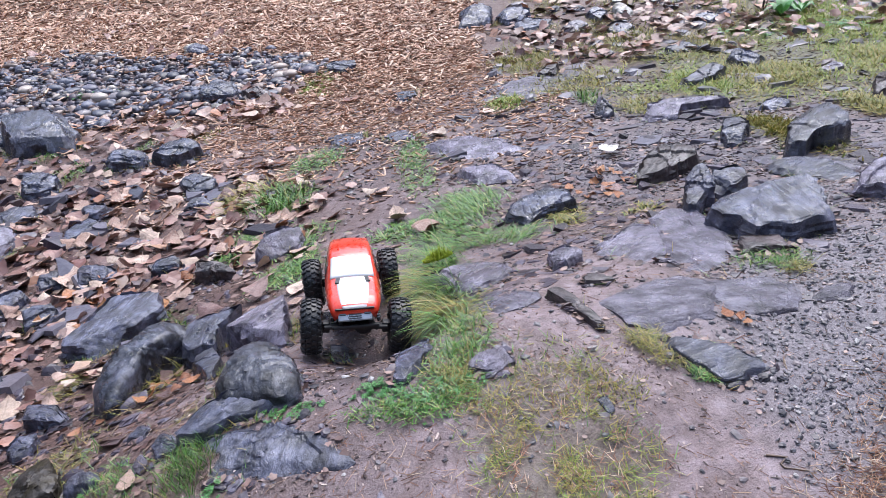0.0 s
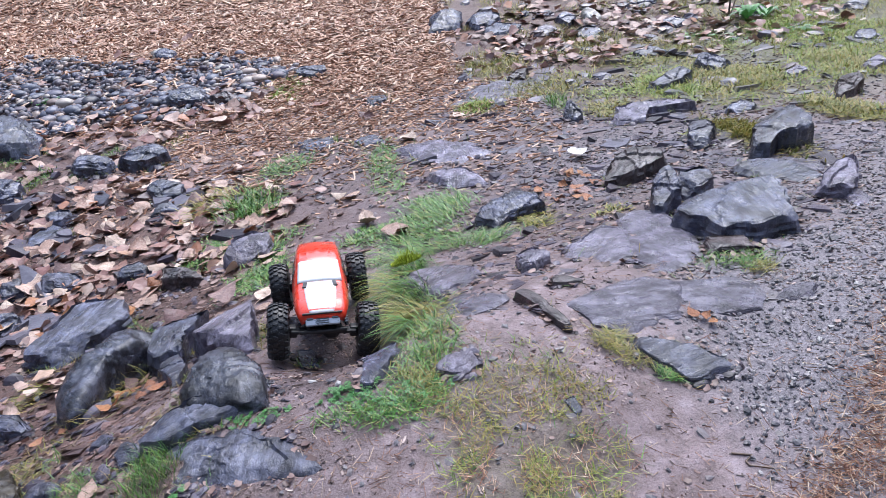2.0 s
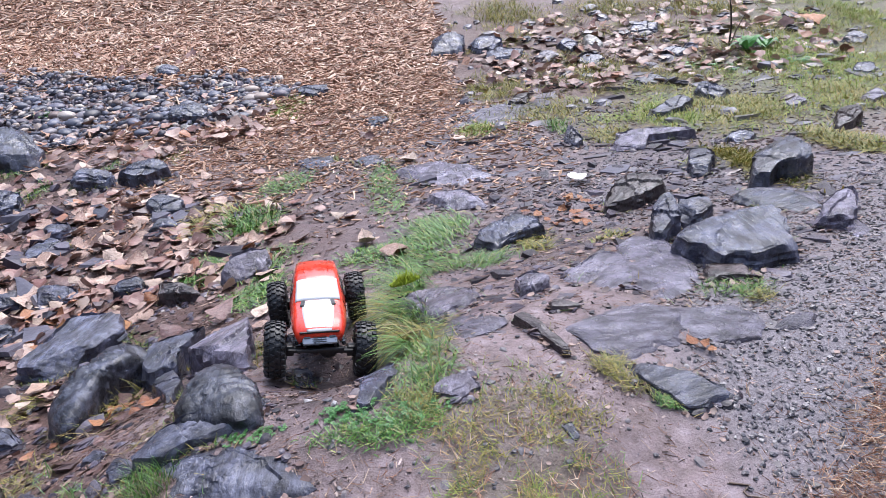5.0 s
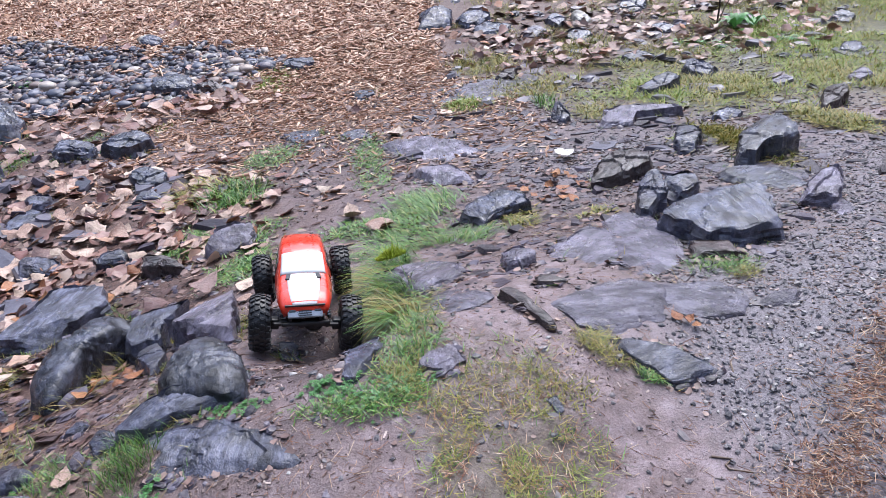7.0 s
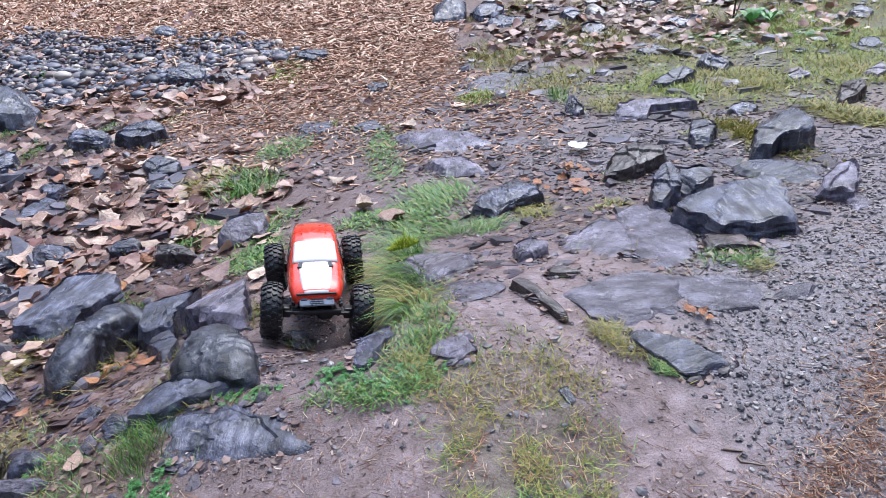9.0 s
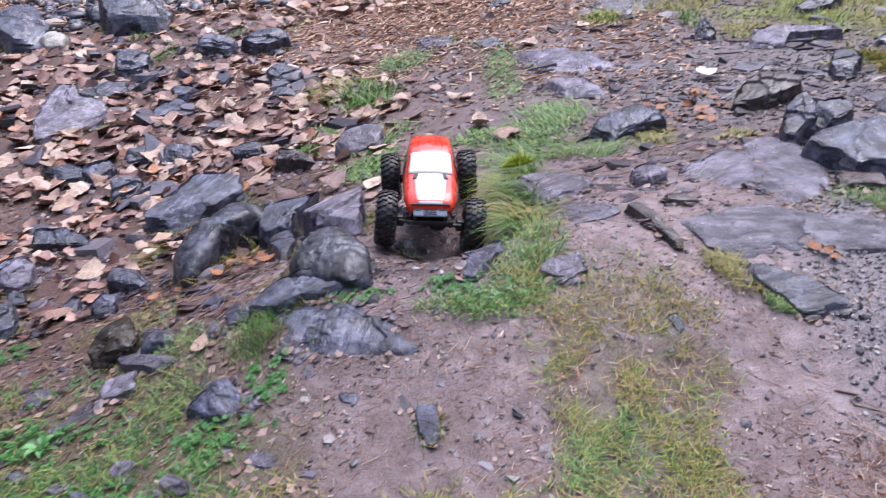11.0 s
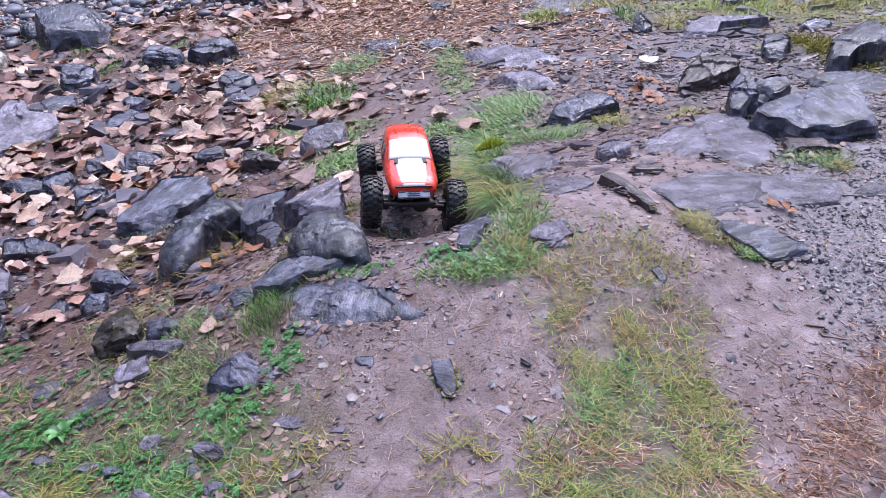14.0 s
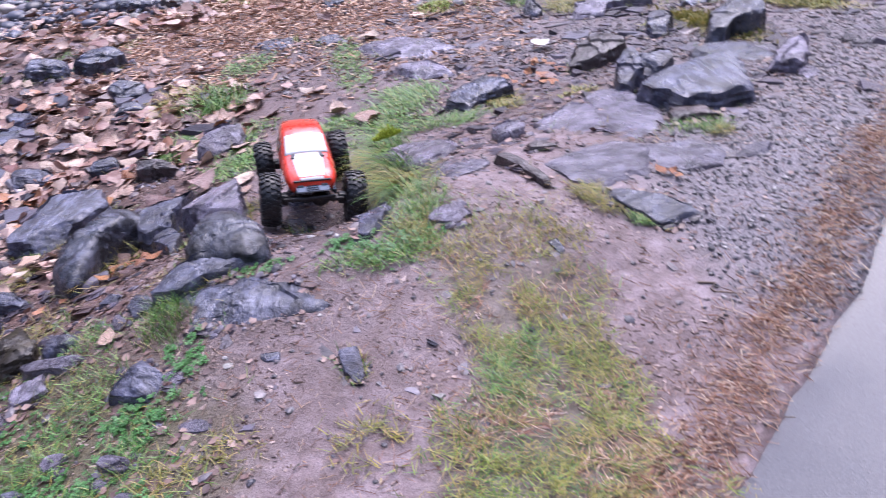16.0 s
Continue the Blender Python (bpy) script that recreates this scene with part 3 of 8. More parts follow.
def rock_mesh(corners, cx, cy, height, dome, spread, chips, coarse, seed, layers, tip):
    """A stone over the given plan: a top that may lean by tip (metres a metre), cleavage steps, chipped rims and rough broken sides."""
    rng = np.random.default_rng(seed)
    reach_mean = float(np.hypot(*np.array(corners).T).mean())
    n = 84 if reach_mean > 0.075 else 56 if reach_mean > 0.04 else 32
    ang = np.linspace(0, 2 * math.pi, n, endpoint=False)
    r = rim(corners, ang)
    r = 0.8 * r + 0.1 * np.roll(r, 1) + 0.1 * np.roll(r, -1)
    round_one = dome >= 0.5
    if round_one:
        for _ in range(5):
            r = 0.5 * r + 0.25 * np.roll(r, 1) + 0.25 * np.roll(r, -1)
    soft = r.copy()
    for _ in range(n // 5):
        soft = 0.5 * soft + 0.25 * np.roll(soft, 1) + 0.25 * np.roll(soft, -1)
    ruff = rng.normal(0, 1, n)
    ruff = 0.9 * (ruff + np.roll(ruff, 1) + np.roll(ruff, 2) + np.roll(ruff, -1)) / 2 + 0.3 * rng.normal(0, 1, n)
    r = r * (1 + (0.012 if round_one else 0.04) * (ruff + np.roll(ruff, 1)) / 1.4)
    size = float(r.mean())
    base = float(lie(cx, cy))
    e = min(0.10, 0.004 / max(size, 0.02) + 0.02)
    inner = [1e-6] + list(np.linspace(0.06, 1 - 1.6 * e, 18 if n > 60 else 12)) + [1 - e, 1 - 0.45 * e]
    tops = len(inner)
    rows = [(s, (1 - dome) + dome * math.sqrt(max(0.0, 1 - s**2.8)) if round_one else 1 - dome * s**2.4 - (0.05 * (1 - dome) if s > 1 - 0.5 * e else 0)) for s in inner]
    for s, f in ((1.0, 0.93), (1.0 + 0.18 * spread, 0.78), (1.0 + 0.35 * spread, 0.62), (1.0 + 0.52 * spread, 0.46), (1.0 + 0.7 * spread, 0.3), (1.0 + 0.85 * spread, 0.14), (1.0 + spread, -0.03)):
        rows.append((s, f * (1 - dome) * (0.9 if round_one else 1)))
    jag = [rng.normal(0, 0.03 if spread < 0.2 and dome < 0.4 else 0.015, n) for _ in rows]
    jag = [(j + np.roll(j, 1) + np.roll(j, -1) + np.roll(j, 2) + np.roll(j, -2)) / 5 for j in jag]
    verts = []
    for k, (s, f) in enumerate(rows):
        t = min(1.0, s) ** 5
        q = (soft * (1 - t) + r * t) * s * (1 + (jag[k] if k >= tops else 0))
        px, py = q * np.cos(ang), q * np.sin(ang)
        high = np.maximum(height + px * tip[0] + py * tip[1], 0.3 * height)
        verts.append(np.stack([px, py, lie(cx + px, cy + py) - base + f * high], 1))
    px, py = r * (1 + spread) * 1.01 * np.cos(ang), r * (1 + spread) * 1.01 * np.sin(ang)
    verts.append(np.stack([px, py, lie(cx + px, cy + py) - base - 0.05], 1))
    v = np.concatenate(verts)
    levels = len(verts)
    low = np.repeat(np.arange(levels) >= levels - 1, n)
    upper = np.repeat(np.arange(levels) < tops, n)
    deep = min(size, 2.5 * height + 0.02)
    # the top splits along its beds: a few steps across it, each with a ragged line
    for _ in range(int(round(1 + 3 * layers)) if not round_one else 0):
        a = rng.uniform(0, 2 * math.pi)
        line = v[:, 0] * math.cos(a) + v[:, 1] * math.sin(a) + 0.25 * size * rough(v[:, 0] * 1.0 + seed % 97, v[:, 1], 0.5 * size, 3, 3)
        fall = rng.uniform(0.05, 0.16) * min(height, 0.07)
        v[:, 2] -= upper * fall * step(line - rng.uniform(-0.25, 0.75) * size, 0, 0.035 * size)
    # flat facets knocked off the rim and the top
    for k in range(chips + 2):
        a = rng.uniform(0, 2 * math.pi)
        up, most = ((rng.uniform(0.2, 0.9), 0.22), (rng.uniform(0.9, 2.2), 0.2), (rng.uniform(4, 10), 0.05))[k % 3]
        if round_one:
            most *= 0.6
        d = np.array([math.cos(a), math.sin(a), up])
        d /= np.linalg.norm(d)
        way = v @ d
        over = np.maximum(0, way - (way[~low].max() - rng.uniform(0.2, 1.0) * most * deep))
        v = v - over[:, None] * d * (~low)[:, None]
    p = v + rng.uniform(-40, 40, 3)
    wide, middle, small = fractal(p, max(0.9 * size, 0.03), 5), fractal(p, max(0.30 * size, 0.012), 9), fractal(p, max(0.09 * size, 0.006), 13)
    beds = rough(p[:, 0], p[:, 2] * 14, 0.09, 17, 2)
    amp = coarse * min(0.009, 0.05 * size + 0.06 * height)
    keep = ~low
    v[:, 2] += keep * amp * ((0.5 if round_one else 0.25) * wide + (0.9 if round_one else 0.45) * middle + 0.30 * small)
    push = keep * (amp * ((0.4 if round_one else 0.6) * wide + 0.7 * middle + 0.5 * small) + (~upper) * (0.4 + layers) * beds * min(0.06 * height, 0.005))
    flat = np.hypot(v[:, 0], v[:, 1]) + 1e-6
    v[:, 0] += v[:, 0] / flat * push
    v[:, 1] += v[:, 1] / flat * push
    a = (np.arange(levels - 1)[:, None] * n + np.arange(n)[None, :]).ravel()
    c = (np.arange(levels - 1)[:, None] * n + (np.arange(n)[None, :] + 1) % n).ravel()
    me = fill_mesh(bpy.data.meshes.new("rock"), v, np.stack([a, a + n, c + n, c], 1).ravel(), 4)
    me.polygons.foreach_set("use_smooth", np.ones(len(me.polygons), bool))
    me.set_sharp_from_angle(angle=radians(45 if round_one else 24))
    return me


FEET = []


def rock(name, x, y, height, corners, label, stone=SLATE, dome=0.08, spread=0.12, chips=3, coarse=1.0, layers=0.5, seed=0, tip=(0.0, 0.0)):
    me = rock_mesh(corners, x, y, height, dome, spread, chips, coarse, seed or int(abs(x * 7919 + y * 104729) * 100) % 99991, layers, tip)
    me.materials.append(stone)
    ob = new(name, me)
    ob.location = (x, y, float(lie(x, y)))
    if height > 0.011 and y < 5.6:
        FEET.append((x, y, corners, spread))
    return tagged(ob, label, "rock" if name != "stone_chip" else "stone", group="slate rocks on the bank")


# the rocks of the bank, one by one: place, height, plan
rock("slate_rock", -1.270, 5.835, 0.100, ((-0.134, -0.056), (-0.016, -0.107), (0.133, -0.103), (0.126, 0.026), (0.014, 0.135), (-0.122, 0.105)),
     "dark blue-grey wet slate rock with split edges on the bank", SLATE, 0.1, 0.14, 7, 1.2, 0.8, tip=(-0.04, 0.18))
rock("brown_rock", -0.967, 5.727, 0.075, ((-0.042, -0.047), (0.089, -0.081), (0.094, -0.030), (-0.020, 0.086), (-0.121, 0.072)),
     "rough dark red-brown rock half sunk in the soil", SLATE_BROWN, 0.15, 0.12, 4, 1.4, 0.4, tip=(-0.05, 0.24))
rock("flat_rock", -0.433, 6.215, 0.056, ((-0.110, -0.030), (0.025, -0.092), (0.108, -0.046), (0.098, 0.066), (-0.121, 0.103)),
     "flat wet blue-grey slate slab lying on the soil", SLATE, 0.08, 0.1, 4, 0.7, 0.6, tip=(-0.01, 0.12))
rock("slate_rock", -0.769, 6.371, 0.052, ((-0.048, -0.040), (0.066, -0.052), (0.057, 0.040), (-0.075, 0.053)),
     "dark blue-grey wet slate rock with split edges on the bank", SLATE, 0.1, 0.14, 7, 1.2, 0.8, tip=(-0.03, 0.24))
rock("slate_rock", 0.057, 5.243, 0.032, ((-0.030, -0.073), (0.065, -0.063), (0.055, 0.064), (-0.089, 0.072)),
     "dark blue-grey wet slate rock with split edges on the bank", SLATE, 0.1, 0.14, 7, 1.2, 0.8, tip=(-0.00, 0.05))
rock("slate_rock", -1.507, 4.528, 0.081, ((-0.066, -0.055), (0.067, -0.069), (0.122, -0.036), (0.081, 0.060), (-0.094, 0.108), (-0.110, -0.008)),
     "dark blue-grey wet slate rock with split edges on the bank", SLATE, 0.1, 0.14, 7, 1.2, 0.8, tip=(-0.08, 0.22))
rock("flat_rock", -1.221, 4.565, 0.091, ((-0.127, -0.045), (-0.057, -0.106), (0.032, -0.118), (0.122, -0.023), (0.100, 0.069), (0.024, 0.127), (-0.095, 0.096)),
     "flat wet blue-grey slate slab lying on the soil", SLATE, 0.08, 0.1, 4, 0.7, 0.6, tip=(-0.04, 0.12))
rock("slate_rock", -2.240, 5.152, 0.157, ((-0.171, -0.063), (-0.071, -0.175), (0.024, -0.139), (0.158, -0.190), (0.238, -0.111), (0.208, 0.024), (0.053, 0.232), (-0.150, 0.264), (-0.289, 0.159)),
     "large dark overhanging slate boulder at the edge of the pebbles", SLATE, 0.1, 0.14, 7, 1.2, 0.8, tip=(-0.09, 0.20))
rock("stone", -2.562, 5.299, 0.089, ((0.022, -0.104), (0.085, -0.060), (0.064, 0.042), (-0.058, 0.095), (-0.112, 0.026)),
     "rounded dark grey stone among the fallen leaves", SLATE, 0.5, 0.04, 1, 0.8, 0, tip=(-0.11, 0.21))
rock("slate_rock", -1.883, 4.267, 0.083, ((-0.032, -0.131), (0.107, -0.065), (0.071, 0.044), (-0.035, 0.094), (-0.112, 0.058)),
     "dark blue-grey wet slate rock with split edges on the bank", SLATE, 0.1, 0.14, 7, 1.2, 0.8, tip=(-0.11, 0.22))
rock("flat_rock", -1.865, 3.866, 0.039, ((-0.112, -0.040), (-0.069, -0.088), (0.063, -0.092), (0.114, 0.007), (0.060, 0.121), (-0.056, 0.093)),
     "flat wet blue-grey slate slab lying on the soil", SLATE, 0.08, 0.1, 4, 0.7, 0.6, tip=(-0.04, 0.08))
rock("slate_rock", -1.868, 3.620, 0.055, ((-0.100, -0.091), (0.074, -0.058), (0.126, -0.003), (0.067, 0.084), (-0.167, 0.067)),
     "dark blue-grey wet slate rock with split edges on the bank", SLATE, 0.1, 0.14, 7, 1.2, 0.8, tip=(-0.04, 0.07))
rock("slate_rock", -1.433, 3.808, 0.049, ((-0.030, -0.053), (0.038, -0.040), (0.054, 0.023), (0.001, 0.064), (-0.063, 0.005)),
     "dark blue-grey wet slate rock with split edges on the bank", SLATE, 0.1, 0.14, 7, 1.2, 0.8, tip=(-0.08, 0.19))
rock("flat_rock", -0.967, 3.949, 0.059, ((-0.025, -0.069), (0.084, -0.071), (0.086, 0.019), (-0.034, 0.083), (-0.112, 0.039)),
     "flat wet blue-grey slate slab lying on the soil", SLATE, 0.08, 0.1, 4, 0.7, 0.6, tip=(-0.07, 0.23))
rock("slate_rock", -0.905, 3.682, 0.048, ((-0.055, -0.036), (0.070, -0.048), (0.021, 0.048), (-0.036, 0.036)),
     "dark blue-grey wet slate rock with split edges on the bank", SLATE, 0.1, 0.14, 7, 1.2, 0.8, tip=(-0.05, 0.16))
rock("flat_rock", -1.408, 3.602, 0.038, ((-0.046, -0.097), (0.069, -0.024), (0.076, 0.032), (-0.012, 0.090), (-0.087, -0.001)),
     "flat wet blue-grey slate slab lying on the soil", SLATE, 0.08, 0.1, 4, 0.7, 0.6, tip=(-0.05, 0.11))
rock("slate_rock", -1.173, 3.075, 0.056, ((-0.053, -0.052), (0.094, -0.047), (0.074, 0.021), (-0.033, 0.049), (-0.082, 0.029)),
     "dark blue-grey wet slate rock with split edges on the bank", SLATE, 0.1, 0.14, 7, 1.2, 0.8, tip=(-0.11, 0.24))
rock("flat_rock", -0.876, 3.035, 0.049, ((-0.056, -0.036), (0.050, -0.053), (0.045, 0.019), (0.012, 0.050), (-0.051, 0.021)),
     "flat wet blue-grey slate slab lying on the soil", SLATE, 0.08, 0.1, 4, 0.7, 0.6, tip=(-0.09, 0.24))
rock("brown_rock", -0.642, 2.860, 0.059, ((0.065, -0.048), (0.082, -0.036), (0.011, 0.027), (-0.086, 0.065), (-0.072, -0.008)),
     "rough dark red-brown rock half sunk in the soil", SLATE_BROWN, 0.15, 0.12, 4, 1.4, 0.4, tip=(-0.10, 0.33))
rock("flat_rock", -0.916, 2.561, 0.072, ((-0.141, -0.104), (-0.111, -0.001), (-0.044, 0.190), (0.119, 0.118), (0.130, 0.010), (0.052, -0.071), (-0.006, -0.141)),
     "broad wet slate slab with a thick dark front edge", SLATE, 0.04, 0.08, 4, 0.5, 0.5, tip=(-0.08, 0.17))
rock("boulder", -0.637, 2.039, 0.125, ((-0.108, -0.087), (-0.115, 0.026), (-0.051, 0.126), (0.014, 0.207), (0.099, 0.171), (0.108, 0.088), (0.043, 0.018), (0.005, -0.071), (0.042, -0.278), (-0.037, -0.199)),
     "long leaning dark boulder with a blunt rounded end", WET_ROCK, 0.6, 0.06, 2, 1.2, 0.2, tip=(-0.12, 0.28))
rock("slate_rock", -0.482, 2.171, 0.095, ((-0.085, -0.037), (-0.059, 0.084), (0.031, 0.118), (0.067, 0.083), (0.027, -0.006), (0.042, -0.120), (-0.024, -0.121)),
     "wedge of wet layered slate with a dark hollow under it", SLATE, 0.06, 0.12, 5, 0.6, 0.8, tip=(-0.08, 0.28))
rock("flat_rock", -0.329, 2.088, 0.092, ((-0.083, 0.020), (-0.060, 0.074), (0.049, 0.104), (0.072, 0.047), (0.101, -0.160), (-0.002, -0.081), (-0.076, -0.004)),
     "smooth purple-grey slate slab with a square corner", SLATE_PURPLE, 0.04, 0.10, 2, 0.35, 0.5, tip=(-0.04, 0.27))
rock("boulder", -0.227, 1.631, 0.072, ((-0.077, -0.088), (-0.100, 0.089), (-0.078, 0.182), (0.006, 0.131), (0.071, 0.027), (0.099, -0.101), (0.073, -0.128), (0.005, -0.113)),
     "big rounded wet boulder with a glossy domed top", WET_ROCK, 0.62, 0.08, 2, 1.2, 0.2, tip=(-0.07, 0.11))
rock("flat_rock", -0.270, 1.511, 0.041, ((-0.099, -0.027), (-0.066, 0.024), (0.027, 0.057), (0.088, 0.028), (0.082, -0.006), (0.008, -0.026), (-0.041, -0.050)),
     "sloping wet slate slab leaning on the boulder", SLATE, 0.05, 0.10, 3, 0.6, 0.9, tip=(-0.09, 0.29))
rock("flat_rock", -0.199, 1.402, 0.020, ((-0.138, 0.035), (-0.077, 0.060), (0.018, 0.052), (0.091, 0.004), (0.120, -0.051), (0.045, -0.064), (-0.059, -0.036)),
     "sloping slate ledge with a dark undercut end", SLATE, 0.42, 0.45, 2, 1.1, 1.0, tip=(-0.00, -0.01))
rock("slate_rock", -0.873, 1.803, 0.034, ((-0.016, -0.020), (0.024, -0.038), (0.030, 0.006), (-0.006, 0.040), (-0.033, 0.012)),
     "dark blue-grey wet slate rock with split edges on the bank", SLATE, 0.1, 0.14, 7, 1.2, 0.8, tip=(-0.17, 0.25))
rock("slate_rock", -0.893, 1.972, 0.051, ((-0.046, -0.017), (0.065, -0.047), (0.066, -0.027), (-0.013, 0.039), (-0.073, 0.053)),
     "dark blue-grey wet slate rock with split edges on the bank", SLATE, 0.1, 0.14, 7, 1.2, 0.8, tip=(-0.16, 0.27))
rock("flat_rock", -1.302, 2.362, 0.053, ((-0.092, -0.044), (0.057, -0.037), (0.099, -0.020), (0.072, 0.013), (-0.013, 0.053), (-0.122, 0.035)),
     "flat wet blue-grey slate slab lying on the soil", SLATE, 0.08, 0.1, 4, 0.7, 0.6, tip=(-0.15, 0.22))
rock("embedded_stone", 0.024, 1.150, 0.017, ((-0.015, -0.011), (0.003, -0.034), (0.013, -0.028), (0.017, 0.000), (0.009, 0.038), (-0.028, 0.034)),
     "smooth grey stone with a clean edge sunk in the mud", SLATE, 0.12, 0.05, 1, 0.7, 0.2, tip=(-0.02, 0.25))
rock("embedded_stone", -0.156, 1.047, 0.006, ((-0.034, -0.006), (-0.009, -0.036), (0.020, -0.005), (0.030, 0.026), (-0.007, 0.022)),
     "grey stone sunk almost level with the mud", SLATE, 0.12, 0.05, 1, 0.7, 0.2)
rock("stone_chip", -0.195, 1.223, 0.008, ((-0.007, -0.005), (0.010, -0.008), (0.009, 0.007), (-0.012, 0.006)),
     "small pale stone chip pressed into the mud", SLATE_PALE, 0.05, 0.05, 1, 0.4, 0, tip=(-0.02, 0.06))
rock("stone_chip", 0.157, 1.056, 0.006, ((0.001, -0.008), (0.011, 0.003), (-0.012, 0.005)),
     "small pale stone chip pressed into the mud", SLATE_PALE, 0.05, 0.05, 1, 0.4, 0)
rock("embedded_stone", -0.120, 1.223, 0.005, ((-0.014, -0.008), (0.018, -0.012), (0.015, 0.008), (-0.020, 0.012)),
     "grey stone sunk almost level with the mud", SLATE, 0.12, 0.05, 1, 0.7, 0.2)
rock("flat_rock", 1.046, 2.152, 0.076, ((-0.148, 0.041), (-0.104, 0.095), (-0.035, 0.113), (0.151, 0.103), (0.138, 0.004), (0.105, -0.123), (-0.029, -0.135), (-0.079, -0.097)),
     "large flat-topped slate block with a dark front face", SLATE, 0.03, 0.08, 3, 0.45, 0.3, tip=(0.08, 0.17))
rock("flat_rock", 1.393, 2.653, 0.006, ((-0.032, -0.072), (0.045, -0.165), (0.103, -0.030), (0.050, 0.103), (-0.079, 0.163), (-0.087, 0.000)),
     "flat purple-grey slate slab set in the soil", SLATE_PURPLE, 0.14, 0.34, 2, 0.8, 0.4)
rock("flat_rock", 1.415, 2.211, 0.011, ((-0.029, -0.069), (0.014, -0.046), (0.035, 0.068), (-0.020, 0.047)),
     "flat purple-grey slate slab set in the soil", SLATE_PURPLE, 0.14, 0.34, 2, 0.8, 0.4, tip=(0.04, 0.06))
rock("flat_rock", 0.834, 2.150, 0.015, ((-0.043, 0.187), (0.023, 0.241), (0.082, 0.188), (0.083, -0.020), (0.052, -0.148), (-0.038, -0.244), (-0.080, -0.177), (-0.079, -0.027)),
     "smooth pinkish grey slate slab flat in the soil", SLATE_PURPLE, 0.1, 0.25, 3, 0.6, 0.6, tip=(0.01, 0.03))
rock("flat_rock", 0.692, 2.150, 0.019, ((-0.073, -0.042), (-0.013, -0.157), (0.054, -0.073), (0.069, 0.093), (0.036, 0.153), (-0.072, 0.027)),
     "flat purple-grey slate slab set in the soil", SLATE_PURPLE, 0.14, 0.34, 2, 0.8, 0.4, tip=(0.03, 0.07))
rock("brown_rock", 0.965, 1.980, 0.029, ((-0.060, -0.037), (0.042, -0.054), (0.052, 0.033), (-0.034, 0.059)),
     "rough dark red-brown rock half sunk in the soil", SLATE_BROWN, 0.15, 0.12, 4, 1.4, 0.4, tip=(0.01, 0.02))
rock("flat_rock", 0.520, 2.658, 0.053, ((-0.117, -0.010), (-0.055, -0.111), (0.015, -0.051), (0.104, -0.028), (0.103, 0.038), (0.022, 0.096), (-0.071, 0.067)),
     "wet slate outcrop with curved ridges beside the grass", SLATE, 0.08, 0.1, 4, 0.7, 0.6, tip=(0.03, 0.21))
rock("flat_rock", 0.380, 3.795, 0.028, ((-0.067, -0.104), (0.050, -0.209), (0.163, -0.114), (0.104, 0.051), (-0.048, 0.204), (-0.202, 0.172)),
     "flat purple-grey slate slab set in the soil", SLATE_PURPLE, 0.14, 0.34, 2, 0.8, 0.4, tip=(0.00, 0.06))
rock("flat_rock", 0.392, 3.284, 0.034, ((-0.018, -0.085), (0.090, -0.107), (0.072, -0.023), (0.031, 0.090), (-0.101, 0.111), (-0.074, 0.015)),
     "flat purple-grey slate slab set in the soil", SLATE_PURPLE, 0.14, 0.34, 2, 0.8, 0.4, tip=(0.00, 0.06))
rock("slate_rock", 0.482, 2.040, 0.045, ((-0.030, -0.034), (0.007, -0.063), (0.046, -0.002), (0.013, 0.061), (-0.035, 0.037)),
     "purple-grey wet slate block with a dark broken side", SLATE_PURPLE, 0.1, 0.12, 7, 1.2, 0.8, tip=(0.05, 0.21))
rock("brown_rock", 0.524, 1.861, 0.019, ((-0.028, -0.018), (0.005, -0.028), (0.040, -0.017), (0.010, 0.006), (-0.002, 0.050), (-0.026, 0.007)),
     "rough dark red-brown rock half sunk in the soil", SLATE_BROWN, 0.15, 0.12, 4, 1.4, 0.4, tip=(0.02, 0.07))
rock("brown_rock", 0.450, 1.708, 0.019, ((-0.003, -0.024), (0.021, -0.069), (0.041, -0.066), (0.015, -0.013), (-0.021, 0.087), (-0.053, 0.084)),
     "rough dark red-brown rock half sunk in the soil", SLATE_BROWN, 0.15, 0.12, 4, 1.4, 0.4, tip=(0.02, 0.08))
rock("flat_rock", 0.303, 1.827, 0.007, ((-0.015, -0.063), (0.036, -0.055), (0.068, -0.009), (0.022, 0.051), (-0.036, 0.069), (-0.076, 0.007)),
     "flat purple-grey slate slab set in the soil", SLATE_PURPLE, 0.14, 0.34, 2, 0.8, 0.4)
rock("flat_rock", 0.640, 1.728, 0.011, ((-0.134, 0.017), (-0.035, 0.084), (0.068, 0.119), (0.123, 0.051), (0.087, -0.045), (0.024, -0.071), (-0.041, -0.108), (-0.092, -0.047)),
     "wide purple-grey slate slab with a broken lower edge", SLATE_PURPLE, 0.1, 0.2, 4, 0.7, 0.8, tip=(0.01, 0.02))
rock("flat_rock", 0.855, 1.745, 0.007, ((-0.074, -0.034), (-0.017, -0.062), (0.046, -0.055), (0.084, 0.018), (0.036, 0.075), (-0.074, 0.057)),
     "flat purple-grey slate slab set in the soil", SLATE_PURPLE, 0.14, 0.34, 2, 0.8, 0.4)
rock("flat_rock", 0.674, 1.526, 0.017, ((-0.085, 0.038), (-0.047, 0.051), (0.040, 0.028), (0.105, -0.024), (0.011, -0.062), (-0.024, -0.031)),
     "flat grey slate slab with a fine striped grain", SLATE, 0.04, 0.12, 3, 0.4, 0.5, tip=(0.01, 0.04))
